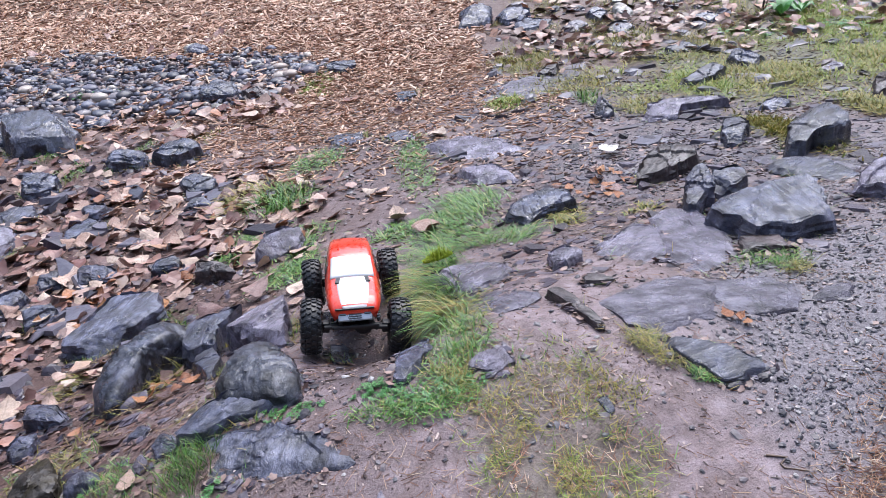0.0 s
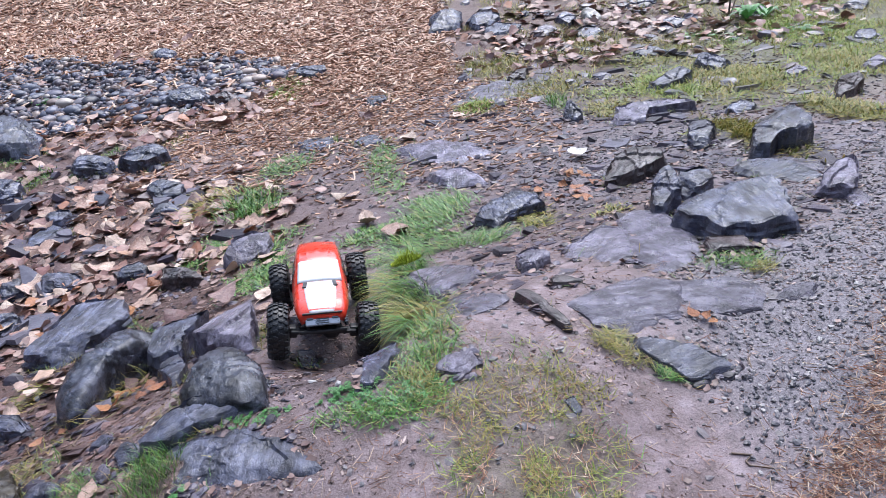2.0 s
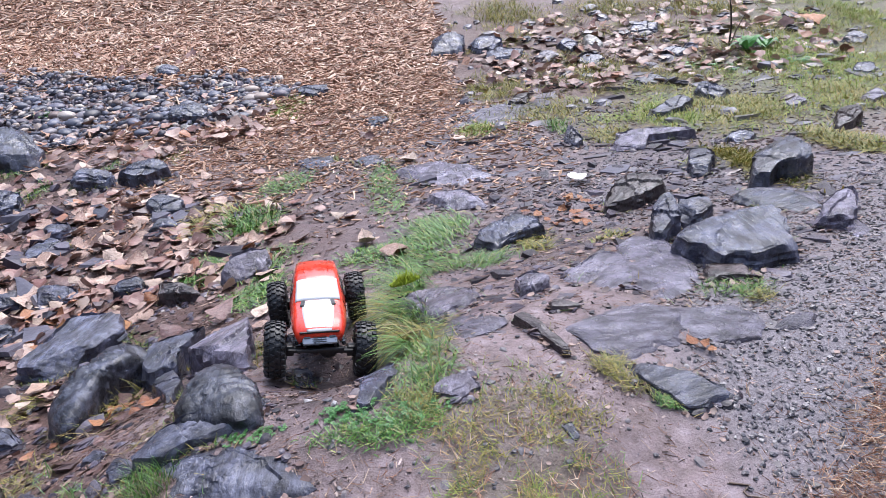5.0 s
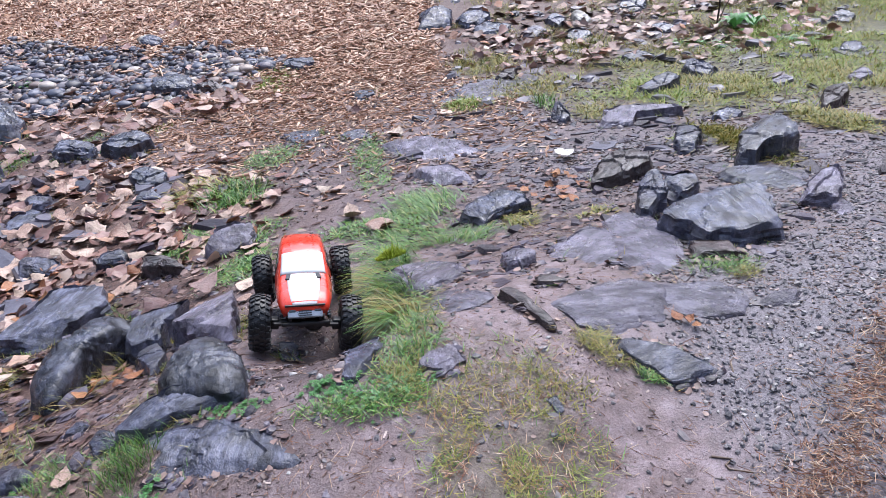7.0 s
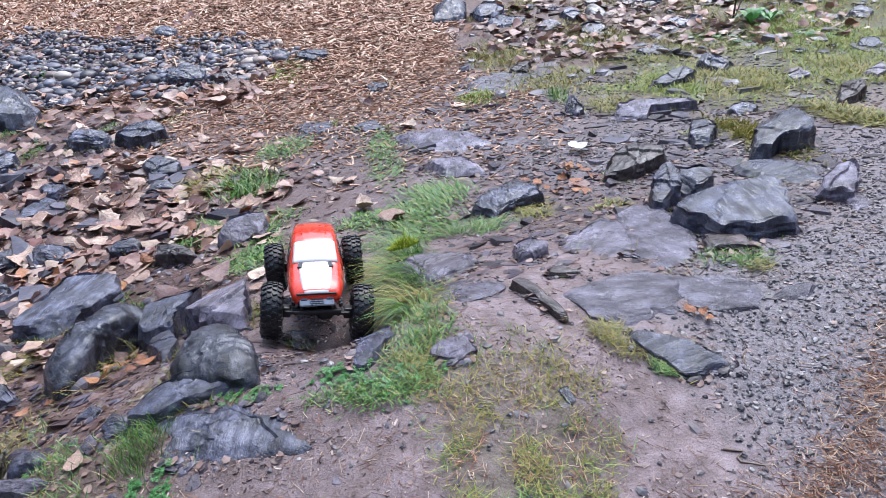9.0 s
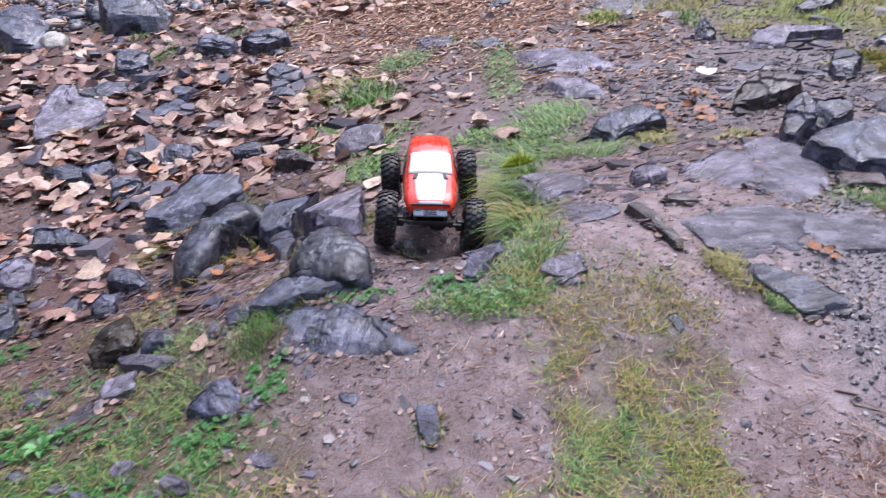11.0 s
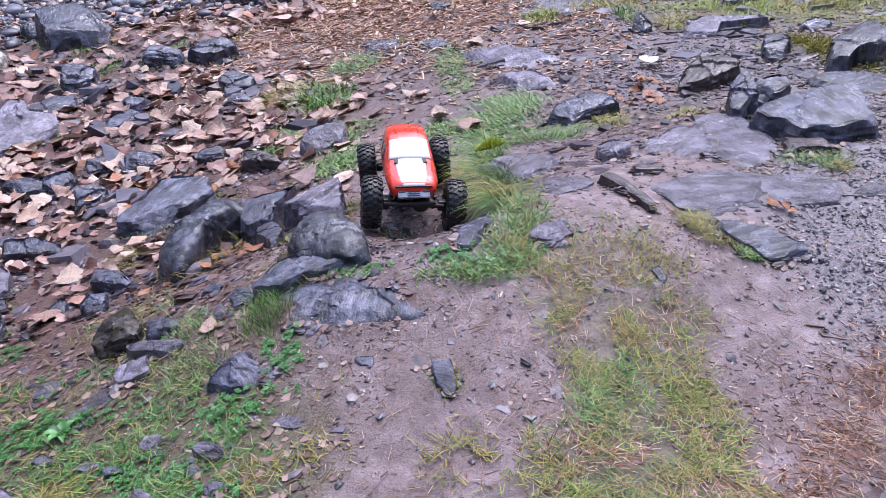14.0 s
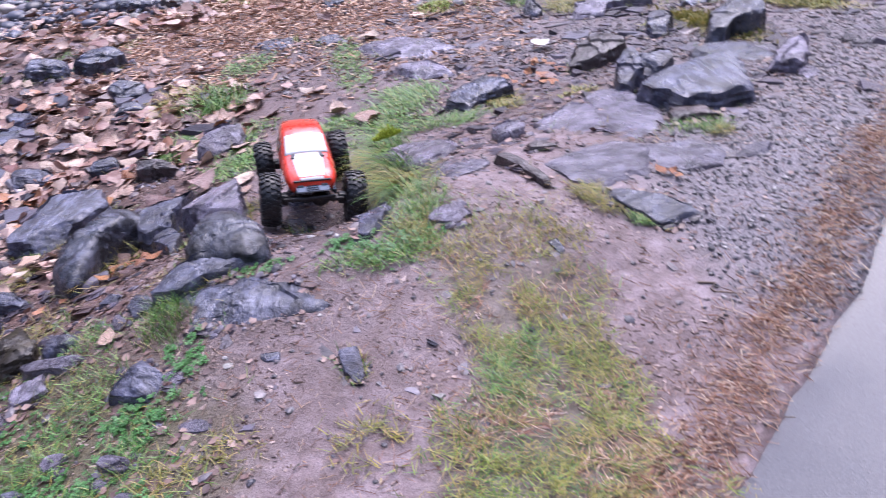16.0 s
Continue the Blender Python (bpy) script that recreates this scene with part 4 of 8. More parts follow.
rock("flat_rock", 1.013, 1.719, 0.010, ((-0.053, -0.009), (0.015, -0.025), (0.046, 0.016), (-0.007, 0.018)),
     "flat purple-grey slate slab set in the soil", SLATE_PURPLE, 0.14, 0.34, 2, 0.8, 0.4, tip=(0.07, 0.11))
rock("flat_rock", 0.092, 1.620, 0.021, ((-0.036, -0.095), (0.001, -0.107), (0.007, -0.073), (0.042, 0.013), (0.010, 0.133), (-0.024, 0.130)),
     "smooth grey stone leaning out under the grass tuft", SLATE, 0.08, 0.1, 4, 0.7, 0.6, tip=(0.09, 0.01))
rock("embedded_stone", 0.246, 1.528, 0.019, ((-0.051, -0.011), (0.006, -0.038), (0.043, -0.015), (0.024, 0.035), (-0.021, 0.029)),
     "purple-grey stone sunk almost level with the mud", SLATE_PURPLE, 0.12, 0.05, 1, 0.7, 0.2)
rock("flat_rock", -0.122, 2.102, 0.023, ((0.013, -0.097), (0.072, -0.028), (-0.022, 0.053), (-0.063, 0.072)),
     "small triangular slate slab lying in the path", SLATE, 0.08, 0.1, 4, 0.7, 0.6, tip=(0.01, 0.07))
rock("embedded_stone", -0.091, 1.872, 0.016, ((-0.014, -0.048), (0.028, -0.034), (0.015, 0.044), (-0.028, 0.038)),
     "grey stone sunk almost level with the mud", SLATE, 0.12, 0.05, 1, 0.7, 0.2, tip=(0.00, 0.12))
rock("stone_chip", 0.444, 1.399, 0.011, ((0.001, -0.021), (0.013, -0.011), (0.003, 0.019), (-0.016, 0.012)),
     "thin grey slate chip lying on the mud", SLATE, 0.05, 0.05, 1, 0.5, 0, tip=(0.06, 0.21))
rock("stone", -1.952, 5.457, 0.054, ((-0.004, -0.053), (0.067, -0.032), (0.048, 0.028), (-0.044, 0.062), (-0.067, -0.005)),
     "rounded dark grey stone among the fallen leaves", SLATE, 0.5, 0.04, 1, 0.8, 0, tip=(-0.09, 0.23))
rock("pale_stone", -2.212, 5.368, 0.047, ((0.029, -0.054), (0.060, -0.007), (-0.017, 0.048), (-0.071, 0.014)),
     "pale rounded stone among the darker rocks", SLATE_PALE, 0.5, 0.04, 1, 0.6, 0, tip=(-0.10, 0.22))
rock("pale_stone", -1.741, 7.205, 0.063, ((-0.055, -0.076), (0.069, -0.094), (0.111, 0.018), (-0.008, 0.096), (-0.117, 0.056)),
     "pale rounded stone among the darker rocks", SLATE_PALE, 0.5, 0.04, 1, 0.6, 0, tip=(-0.05, 0.21))
rock("pale_stone", -1.228, 5.585, 0.041, ((-0.025, -0.032), (0.039, -0.043), (0.059, -0.005), (-0.015, 0.047), (-0.058, 0.033)),
     "pale rounded stone among the darker rocks", SLATE_PALE, 0.5, 0.04, 1, 0.6, 0, tip=(-0.06, 0.24))
rock("stone", -1.717, 7.167, 0.072, ((-0.044, -0.071), (0.074, -0.070), (0.099, 0.022), (-0.025, 0.102), (-0.105, 0.018)),
     "rounded dark grey stone among the fallen leaves", SLATE, 0.5, 0.04, 1, 0.8, 0, tip=(-0.05, 0.18))
rock("pale_stone", -1.144, 6.612, 0.052, ((-0.036, -0.054), (0.057, -0.057), (0.070, 0.019), (-0.011, 0.072), (-0.079, 0.020)),
     "pale rounded stone among the darker rocks", SLATE_PALE, 0.5, 0.04, 1, 0.6, 0, tip=(-0.03, 0.16))
rock("pale_stone", -2.569, 4.720, 0.081, ((0.002, -0.106), (0.099, -0.064), (0.061, 0.062), (-0.058, 0.109), (-0.104, -0.001)),
     "pale rounded stone among the darker rocks", SLATE_PALE, 0.5, 0.04, 1, 0.6, 0, tip=(-0.12, 0.20))
rock("slate_rock", -2.832, 4.871, 0.158, ((-0.144, -0.078), (0.041, -0.242), (0.220, -0.199), (0.136, 0.028), (-0.075, 0.289), (-0.179, 0.202)),
     "dark blue-grey wet slate rock with split edges on the bank", SLATE, 0.1, 0.14, 7, 1.2, 0.8, tip=(-0.11, 0.19))
rock("flat_rock", 0.017, 4.282, 0.022, ((-0.023, -0.094), (0.077, -0.052), (0.032, 0.093), (-0.087, 0.053)),
     "flat wet blue-grey slate slab lying on the soil", SLATE, 0.08, 0.1, 4, 0.7, 0.6, tip=(-0.00, 0.06))
rock("flat_rock", -0.259, 4.411, 0.017, ((-0.048, -0.095), (0.115, -0.097), (0.059, 0.093), (-0.125, 0.098)),
     "flat wet blue-grey slate slab lying on the soil", SLATE, 0.08, 0.1, 4, 0.7, 0.6, tip=(-0.01, 0.06))
rock("slate_rock", -1.340, 2.073, 0.053, ((0.046, -0.041), (0.088, -0.023), (-0.007, 0.036), (-0.051, 0.043), (-0.076, -0.016)),
     "dark blue-grey wet slate rock with split edges on the bank", SLATE, 0.1, 0.14, 7, 1.2, 0.8, tip=(-0.22, 0.28))
rock("slate_rock", -1.330, 2.128, 0.054, ((0.008, -0.079), (0.052, -0.055), (0.040, 0.028), (0.013, 0.067), (-0.042, 0.053), (-0.070, -0.014)),
     "dark blue-grey wet slate rock with split edges on the bank", SLATE, 0.1, 0.14, 7, 1.2, 0.8, tip=(-0.22, 0.29))
rock("flat_rock", -1.212, 1.943, 0.033, ((-0.012, -0.027), (0.035, -0.018), (0.011, 0.027), (-0.033, 0.018)),
     "flat wet blue-grey slate slab lying on the soil", SLATE, 0.08, 0.1, 4, 0.7, 0.6, tip=(-0.21, 0.28))
rock("slate_rock", -1.137, 1.748, 0.028, ((-0.008, -0.041), (0.048, -0.019), (0.035, 0.021), (-0.014, 0.042), (-0.061, -0.002)),
     "dark blue-grey wet slate rock with split edges on the bank", SLATE, 0.1, 0.14, 7, 1.2, 0.8, tip=(-0.16, 0.20))
rock("slate_rock", -1.581, 2.955, 0.038, ((-0.009, -0.068), (0.095, -0.031), (0.060, 0.033), (-0.041, 0.059), (-0.106, 0.006)),
     "dark blue-grey wet slate rock with split edges on the bank", SLATE, 0.1, 0.14, 7, 1.2, 0.8, tip=(-0.02, 0.03))
rock("slate_rock", -1.466, 2.955, 0.052, ((-0.017, -0.063), (0.039, -0.042), (0.048, 0.040), (-0.003, 0.069), (-0.066, -0.003)),
     "dark blue-grey wet slate rock with split edges on the bank", SLATE, 0.1, 0.14, 7, 1.2, 0.8, tip=(-0.16, 0.27))
rock("flat_rock", -1.280, 2.794, 0.052, ((-0.032, -0.057), (0.044, -0.044), (0.060, 0.019), (0.001, 0.059), (-0.072, 0.024)),
     "flat wet blue-grey slate slab lying on the soil", SLATE, 0.08, 0.1, 4, 0.7, 0.6, tip=(-0.19, 0.35))
rock("slate_rock", -1.371, 3.093, 0.044, ((-0.016, -0.046), (0.052, -0.017), (0.018, 0.042), (-0.054, 0.020)),
     "dark blue-grey wet slate rock with split edges on the bank", SLATE, 0.1, 0.14, 7, 1.2, 0.8, tip=(-0.18, 0.35))
rock("slate_rock", -0.423, 1.914, 0.051, ((-0.051, 0.033), (-0.018, 0.100), (0.042, -0.024), (0.028, -0.109)),
     "small three-cornered slate block between the boulders", SLATE, 0.08, 0.1, 3, 0.6, 0.4, tip=(-0.06, 0.20))
rock("slate_rock", -1.866, 3.530, 0.101, ((-0.035, -0.240), (-0.097, -0.097), (-0.111, 0.085), (-0.118, 0.200), (-0.039, 0.172), (0.024, 0.057), (0.151, 0.053), (0.171, -0.047), (0.054, -0.183)),
     "broad purple-grey slate block among the fallen leaves", SLATE_PURPLE, 0.06, 0.10, 4, 0.7, 0.8, tip=(-0.13, 0.24))
rock("pointed_rock", -0.355, 1.239, 0.035, ((-0.058, -0.010), (-0.043, 0.019), (-0.004, 0.049), (0.024, 0.024), (0.054, -0.011), (0.039, -0.040), (-0.012, -0.030)),
     "pointed dark slate rock with streaked layered faces", SLATE, 0.45, 0.08, 9, 0.9, 0.6, tip=(-0.11, 0.23))
rock("slate_rock", -0.295, 1.227, 0.014, ((-0.023, 0.010), (-0.001, 0.017), (0.023, -0.008), (0.001, -0.018)),
     "small pale-topped slate block beside a pointed rock", SLATE_PURPLE, 0.06, 0.12, 4, 0.6, 0.6, tip=(-0.10, 0.29))
rock("mossy_rock", -0.678, 1.492, 0.061, ((-0.056, -0.015), (-0.057, 0.065), (-0.017, 0.104), (0.053, 0.015), (0.061, -0.046), (0.028, -0.059), (-0.013, -0.064)),
     "dark brown mossy rock with specks of lichen", MOSSY, 0.3, 0.05, 4, 1.6, 0.3, tip=(-0.18, 0.22))
rock("boulder", -0.569, 1.469, 0.030, ((-0.046, 0.009), (-0.020, 0.036), (0.026, 0.019), (0.051, -0.011), (0.015, -0.031), (-0.027, -0.022)),
     "rounded wet dark grey boulder with a smooth glossy top", SLATE, 0.55, 0.06, 2, 0.9, 0.2, tip=(-0.11, 0.19))
rock("flat_rock", -0.570, 1.403, 0.027, ((-0.063, 0.018), (-0.036, 0.030), (0.024, 0.009), (0.082, -0.020), (0.038, -0.032), (-0.045, -0.006)),
     "long flat slate slab laid over smaller stones", SLATE_PURPLE, 0.06, 0.12, 4, 0.6, 0.6, tip=(-0.08, 0.14))
rock("slate_rock", -0.597, 1.332, 0.026, ((-0.035, -0.008), (-0.022, 0.037), (0.023, 0.040), (0.040, -0.010), (0.012, -0.026), (-0.017, -0.032)),
     "purple-grey wet slate block with a dark broken side", SLATE_PURPLE, 0.1, 0.12, 7, 0.9, 0.7, tip=(-0.14, 0.21))
rock("flat_rock", -0.647, 1.257, 0.008, ((-0.052, -0.008), (-0.039, 0.031), (0.005, 0.059), (0.049, 0.023), (0.042, -0.007), (0.011, -0.046), (-0.016, -0.052)),
     "long purple slate slab lying in the grass", SLATE_PURPLE, 0.06, 0.12, 4, 0.6, 0.6, tip=(0.00, -0.00))
rock("flat_rock", -0.783, 1.363, 0.015, ((-0.026, -0.022), (-0.027, 0.024), (0.006, 0.028), (0.039, -0.004), (0.009, -0.027)),
     "flat purple-grey slate slab set in the soil", SLATE_PURPLE, 0.06, 0.12, 4, 0.6, 0.6, tip=(-0.17, 0.20))
rock("flat_rock", -0.486, 1.108, 0.014, ((-0.018, -0.001), (-0.010, 0.013), (0.017, 0.017), (0.018, -0.014), (-0.007, -0.015)),
     "flat purple-grey slate slab set in the soil", SLATE_PURPLE, 0.06, 0.12, 4, 0.6, 0.6, tip=(-0.22, 0.32))
rock("slate_rock", -0.369, 1.054, 0.024, ((-0.029, 0.004), (-0.016, 0.014), (0.019, 0.011), (0.032, -0.011), (0.010, -0.015), (-0.016, -0.004)),
     "purple-grey wet slate block with a dark broken side", SLATE_PURPLE, 0.1, 0.12, 7, 0.9, 0.7, tip=(-0.23, 0.47))
rock("slate_rock", -0.341, 0.977, 0.015, ((-0.016, 0.002), (-0.007, 0.012), (0.014, 0.009), (0.019, -0.009), (-0.010, -0.014)),
     "purple-grey wet slate block with a dark broken side", SLATE_PURPLE, 0.1, 0.12, 7, 0.9, 0.7, tip=(-0.23, 0.37))
rock("flat_rock", -0.462, 0.979, 0.017, ((-0.018, 0.008), (-0.002, 0.014), (0.019, 0.004), (0.014, -0.011), (-0.012, -0.015)),
     "flat purple-grey slate slab set in the soil", SLATE_PURPLE, 0.06, 0.12, 4, 0.6, 0.6, tip=(-0.29, 0.40))
rock("slate_rock", -0.701, 1.008, 0.036, ((-0.027, 0.004), (-0.013, 0.030), (0.022, 0.005), (0.035, -0.017), (-0.016, -0.023)),
     "purple-grey wet slate block with a dark broken side", SLATE_PURPLE, 0.1, 0.12, 7, 0.9, 0.7, tip=(-0.26, 0.26))
rock("stone_chip", -0.537, 1.060, 0.011, ((-0.019, 0.005), (0.007, 0.007), (0.021, -0.003), (-0.009, -0.009)),
     "thin blue-grey slate chip lying in the grass", SLATE, 0.05, 0.05, 1, 0.5, 0, tip=(-0.25, 0.41))
rock("slate_rock", -1.295, 2.082, 0.063, ((-0.051, -0.006), (-0.032, 0.072), (0.014, 0.083), (0.051, -0.025), (0.037, -0.073), (-0.018, -0.051)),
     "purple-grey wet slate block with a dark broken side", SLATE_PURPLE, 0.1, 0.12, 7, 0.9, 0.7, tip=(-0.21, 0.29))
rock("slate_rock", -1.148, 1.770, 0.060, ((-0.044, -0.001), (-0.039, 0.086), (0.009, 0.076), (0.053, -0.023), (0.035, -0.069), (-0.013, -0.070)),
     "dark blue-grey wet slate rock with split edges on the bank", SLATE, 0.1, 0.12, 7, 0.9, 0.7, tip=(-0.22, 0.26))
rock("flat_rock", -0.907, 1.993, 0.042, ((-0.055, -0.007), (-0.055, 0.047), (0.000, 0.054), (0.078, -0.031), (0.032, -0.063)),
     "flat wet blue-grey slate slab lying on the soil", SLATE, 0.06, 0.12, 4, 0.6, 0.6, tip=(-0.16, 0.28))
rock("slate_rock", -0.869, 1.799, 0.043, ((-0.034, -0.006), (-0.026, 0.040), (0.018, 0.042), (0.041, -0.024), (0.001, -0.051)),
     "dark blue-grey wet slate rock with split edges on the bank", SLATE, 0.1, 0.12, 7, 0.9, 0.7, tip=(-0.17, 0.25))
rock("slate_rock", -0.984, 1.847, 0.037, ((-0.021, -0.016), (-0.015, 0.035), (0.010, 0.027), (0.025, -0.046)),
     "dark blue-grey wet slate rock with split edges on the bank", SLATE, 0.1, 0.12, 7, 0.9, 0.7, tip=(-0.19, 0.27))
rock("slate_rock", -0.488, 1.601, 0.017, ((-0.027, -0.005), (-0.010, 0.033), (0.024, 0.002), (0.013, -0.030)),
     "dark blue-grey wet slate rock with split edges on the bank", SLATE, 0.1, 0.12, 7, 0.9, 0.7, tip=(-0.07, 0.15))
rock("slate_rock", -0.399, 1.488, 0.022, ((-0.029, 0.004), (-0.014, 0.036), (0.025, 0.012), (0.027, -0.027), (-0.008, -0.026)),
     "dark blue-grey wet slate rock with split edges on the bank", SLATE, 0.1, 0.12, 7, 0.9, 0.7, tip=(-0.09, 0.23))
rock("slate_rock", -0.436, 1.449, 0.020, ((-0.020, -0.003), (-0.006, 0.030), (0.016, 0.001), (0.011, -0.028)),
     "purple-grey wet slate block with a dark broken side", SLATE_PURPLE, 0.1, 0.12, 7, 0.9, 0.7, tip=(-0.10, 0.25))
rock("embedded_stone", -0.243, 1.105, 0.004, ((-0.032, 0.011), (-0.008, 0.018), (0.034, -0.002), (0.026, -0.020), (-0.020, -0.007)),
     "purple-grey stone sunk almost level with the mud", SLATE_PURPLE, 0.12, 0.05, 1, 0.7, 0.2, tip=(0.00, 0.00))
rock("embedded_stone", -0.302, 1.129, 0.004, ((-0.021, 0.003), (-0.003, 0.017), (0.021, -0.003), (0.003, -0.017)),
     "purple-grey stone sunk almost level with the mud", SLATE_PURPLE, 0.12, 0.05, 1, 0.7, 0.2, tip=(-0.01, 0.01))
rock("slate_rock", -0.387, 1.024, 0.012, ((-0.014, -0.002), (-0.002, 0.012), (0.013, 0.004), (0.004, -0.014)),
     "purple-grey wet slate block with a dark broken side", SLATE_PURPLE, 0.1, 0.12, 7, 0.9, 0.7, tip=(-0.22, 0.31))
rock("flat_rock", -0.692, 1.127, 0.009, ((-0.023, 0.001), (-0.007, 0.015), (0.023, -0.001), (0.007, -0.015)),
     "flat purple-grey slate slab set in the soil", SLATE_PURPLE, 0.06, 0.12, 4, 0.6, 0.6, tip=(-0.13, 0.16))
rock("flat_rock", -0.594, 1.089, 0.006, ((-0.026, 0.001), (-0.006, 0.017), (0.027, -0.004), (0.006, -0.015)),
     "flat purple-grey slate slab set in the soil", SLATE_PURPLE, 0.06, 0.12, 4, 0.6, 0.6, tip=(-0.02, 0.01))
rock("boulder", 0.656, 7.078, 0.133, ((-0.146, -0.165), (-0.115, 0.121), (0.048, 0.250), (0.134, 0.130), (0.113, -0.107), (-0.035, -0.228)),
     "dark angular boulder at the edge of the wood chips", SLATE, 0.4, 0.08, 8, 1.0, 0.4, tip=(0.02, 0.23))
rock("slate_rock", 0.964, 7.037, 0.079, ((-0.126, 0.068), (0.017, 0.155), (0.136, 0.027), (0.055, -0.132), (-0.083, -0.118)),
     "dark blue-grey wet slate rock with split edges on the bank", SLATE, 0.1, 0.12, 7, 0.9, 0.7, tip=(0.03, 0.23))
rock("flat_rock", 1.069, 6.767, 0.039, ((-0.140, 0.037), (-0.021, 0.178), (0.165, 0.017), (0.098, -0.126), (-0.102, -0.105)),
     "flat wet blue-grey slate slab lying on the soil", SLATE, 0.06, 0.12, 4, 0.6, 0.6, tip=(0.01, 0.07))
rock("slate_rock", 1.602, 6.763, 0.071, ((-0.076, 0.041), (0.018, 0.119), (0.068, -0.020), (-0.010, -0.141)),
     "dark blue-grey wet slate rock with split edges on the bank", SLATE, 0.1, 0.12, 7, 0.9, 0.7, tip=(0.05, 0.22))
rock("flat_rock", 1.644, 6.234, 0.053, ((-0.083, 0.053), (0.020, 0.133), (0.120, 0.000), (0.009, -0.115), (-0.066, -0.071)),
     "flat wet blue-grey slate slab lying on the soil", SLATE, 0.06, 0.12, 4, 0.6, 0.6, tip=(0.05, 0.21))
rock("pale_stone", 1.811, 6.824, 0.063, ((-0.069, 0.078), (0.006, 0.164), (0.089, -0.051), (0.023, -0.138), (-0.050, -0.054)),
     "long pale smooth stone lying among leaves", SLATE_PALE, 0.55, 0.06, 2, 0.9, 0.2, tip=(0.05, 0.21))
rock("slate_rock", 2.341, 7.180, 0.062, ((-0.130, -0.048), (-0.035, 0.128), (0.149, 0.076), (0.084, -0.066), (-0.068, -0.089)),
     "dark blue-grey wet slate rock with split edges on the bank", SLATE, 0.1, 0.12, 7, 0.9, 0.7, tip=(0.06, 0.20))
rock("slate_rock", 2.018, 4.783, 0.073, ((-0.072, 0.075), (0.015, 0.161), (0.106, -0.008), (0.004, -0.148), (-0.052, -0.079)),
     "dark angular slate rock caught in the grass", SLATE, 0.1, 0.12, 7, 0.9, 0.7, tip=(0.06, 0.16))
rock("flat_rock", 1.676, 4.460, 0.066, ((-0.165, -0.060), (-0.062, 0.026), (0.120, 0.153), (0.129, 0.048), (0.035, -0.060), (-0.057, -0.107)),
     "leaning slate slab with a dark front edge", SLATE, 0.06, 0.12, 4, 0.6, 0.6, tip=(0.06, 0.16))
rock("brown_rock", 0.961, 5.238, 0.056, ((-0.068, -0.027), (-0.000, 0.071), (0.069, 0.074), (0.037, -0.047), (-0.038, -0.072)),
     "rough dark red-brown rock half sunk in the soil", SLATE_BROWN, 0.1, 0.12, 7, 0.9, 0.7, tip=(0.03, 0.21))
rock("flat_rock", 0.797, 4.979, 0.017, ((-0.240, -0.125), (-0.088, 0.190), (0.061, 0.238), (0.236, 0.106), (0.183, -0.101), (0.007, -0.156), (-0.159, -0.153)),
     "broad flat slate slab sunk in the dry grass", SLATE_PURPLE, 0.12, 0.3, 3, 0.7, 0.4, tip=(0.00, 0.03))
rock("pointed_rock", 1.044, 4.048, 0.076, ((-0.051, -0.028), (0.011, 0.184), (0.022, 0.071), (0.030, -0.093), (-0.012, -0.134)),
     "thin upright blade of dark slate standing in the grass", SLATE, 0.3, 0.06, 6, 1.0, 0.6, tip=(0.04, 0.19))
rock("flat_rock", 1.352, 3.839, 0.050, ((-0.168, -0.090), (-0.114, 0.081), (-0.041, 0.148), (0.201, 0.079), (0.190, -0.030), (-0.008, -0.023), (-0.059, -0.165)),
     "low flat rock with a square dark end in the path", SLATE_PURPLE, 0.06, 0.12, 4, 0.6, 0.6, tip=(0.03, 0.09))
rock("slate_rock", 1.334, 3.149, 0.072, ((-0.057, -0.032), (0.001, 0.111), (0.063, 0.124), (0.059, 0.008), (-0.008, -0.108), (-0.059, -0.102)),
     "dark blue-grey wet slate rock with split edges on the bank", SLATE, 0.1, 0.12, 7, 0.9, 0.7, tip=(0.07, 0.18))
rock("slate_rock", 1.508, 2.868, 0.097, ((-0.136, -0.098), (-0.054, 0.068), (0.025, 0.158), (0.134, 0.166), (0.119, -0.010), (0.049, -0.062), (-0.035, -0.052), (-0.104, -0.170)),
     "grey slate block with a dark leaning side in the grass", SLATE, 0.06, 0.1, 5, 0.7, 0.5, tip=(0.08, 0.16))
rock("slate_rock", 1.689, 3.604, 0.042, ((-0.080, -0.004), (0.025, 0.072), (0.073, 0.002), (-0.018, -0.070)),
     "dark blue-grey wet slate rock with split edges on the bank", SLATE, 0.1, 0.12, 7, 0.9, 0.7, tip=(0.07, 0.16))
rock("brown_rock", 0.992, 2.851, 0.075, ((-0.122, -0.078), (-0.070, 0.056), (0.004, 0.107), (0.101, 0.087), (0.131, 0.000), (0.039, -0.057), (-0.083, -0.115)),
     "rough dark red-brown rock half sunk in the soil", SLATE_BROWN, 0.1, 0.12, 7, 0.9, 0.7, tip=(0.07, 0.21))
rock("slate_rock", 0.954, 2.440, 0.089, ((-0.068, -0.092), (-0.014, 0.053), (0.032, 0.122), (0.057, 0.076), (0.029, -0.049), (-0.036, -0.110)),
     "jagged wet slate chunk standing beside another", SLATE, 0.1, 0.12, 7, 0.9, 0.7, tip=(0.10, 0.23))
rock("slate_rock", 1.065, 2.496, 0.073, ((-0.055, -0.014), (-0.010, 0.084), (0.048, 0.082), (0.062, -0.020), (-0.002, -0.069), (-0.043, -0.062)),
     "jagged wet slate chunk standing beside another", SLATE, 0.1, 0.12, 7, 0.9, 0.7, tip=(0.09, 0.23))
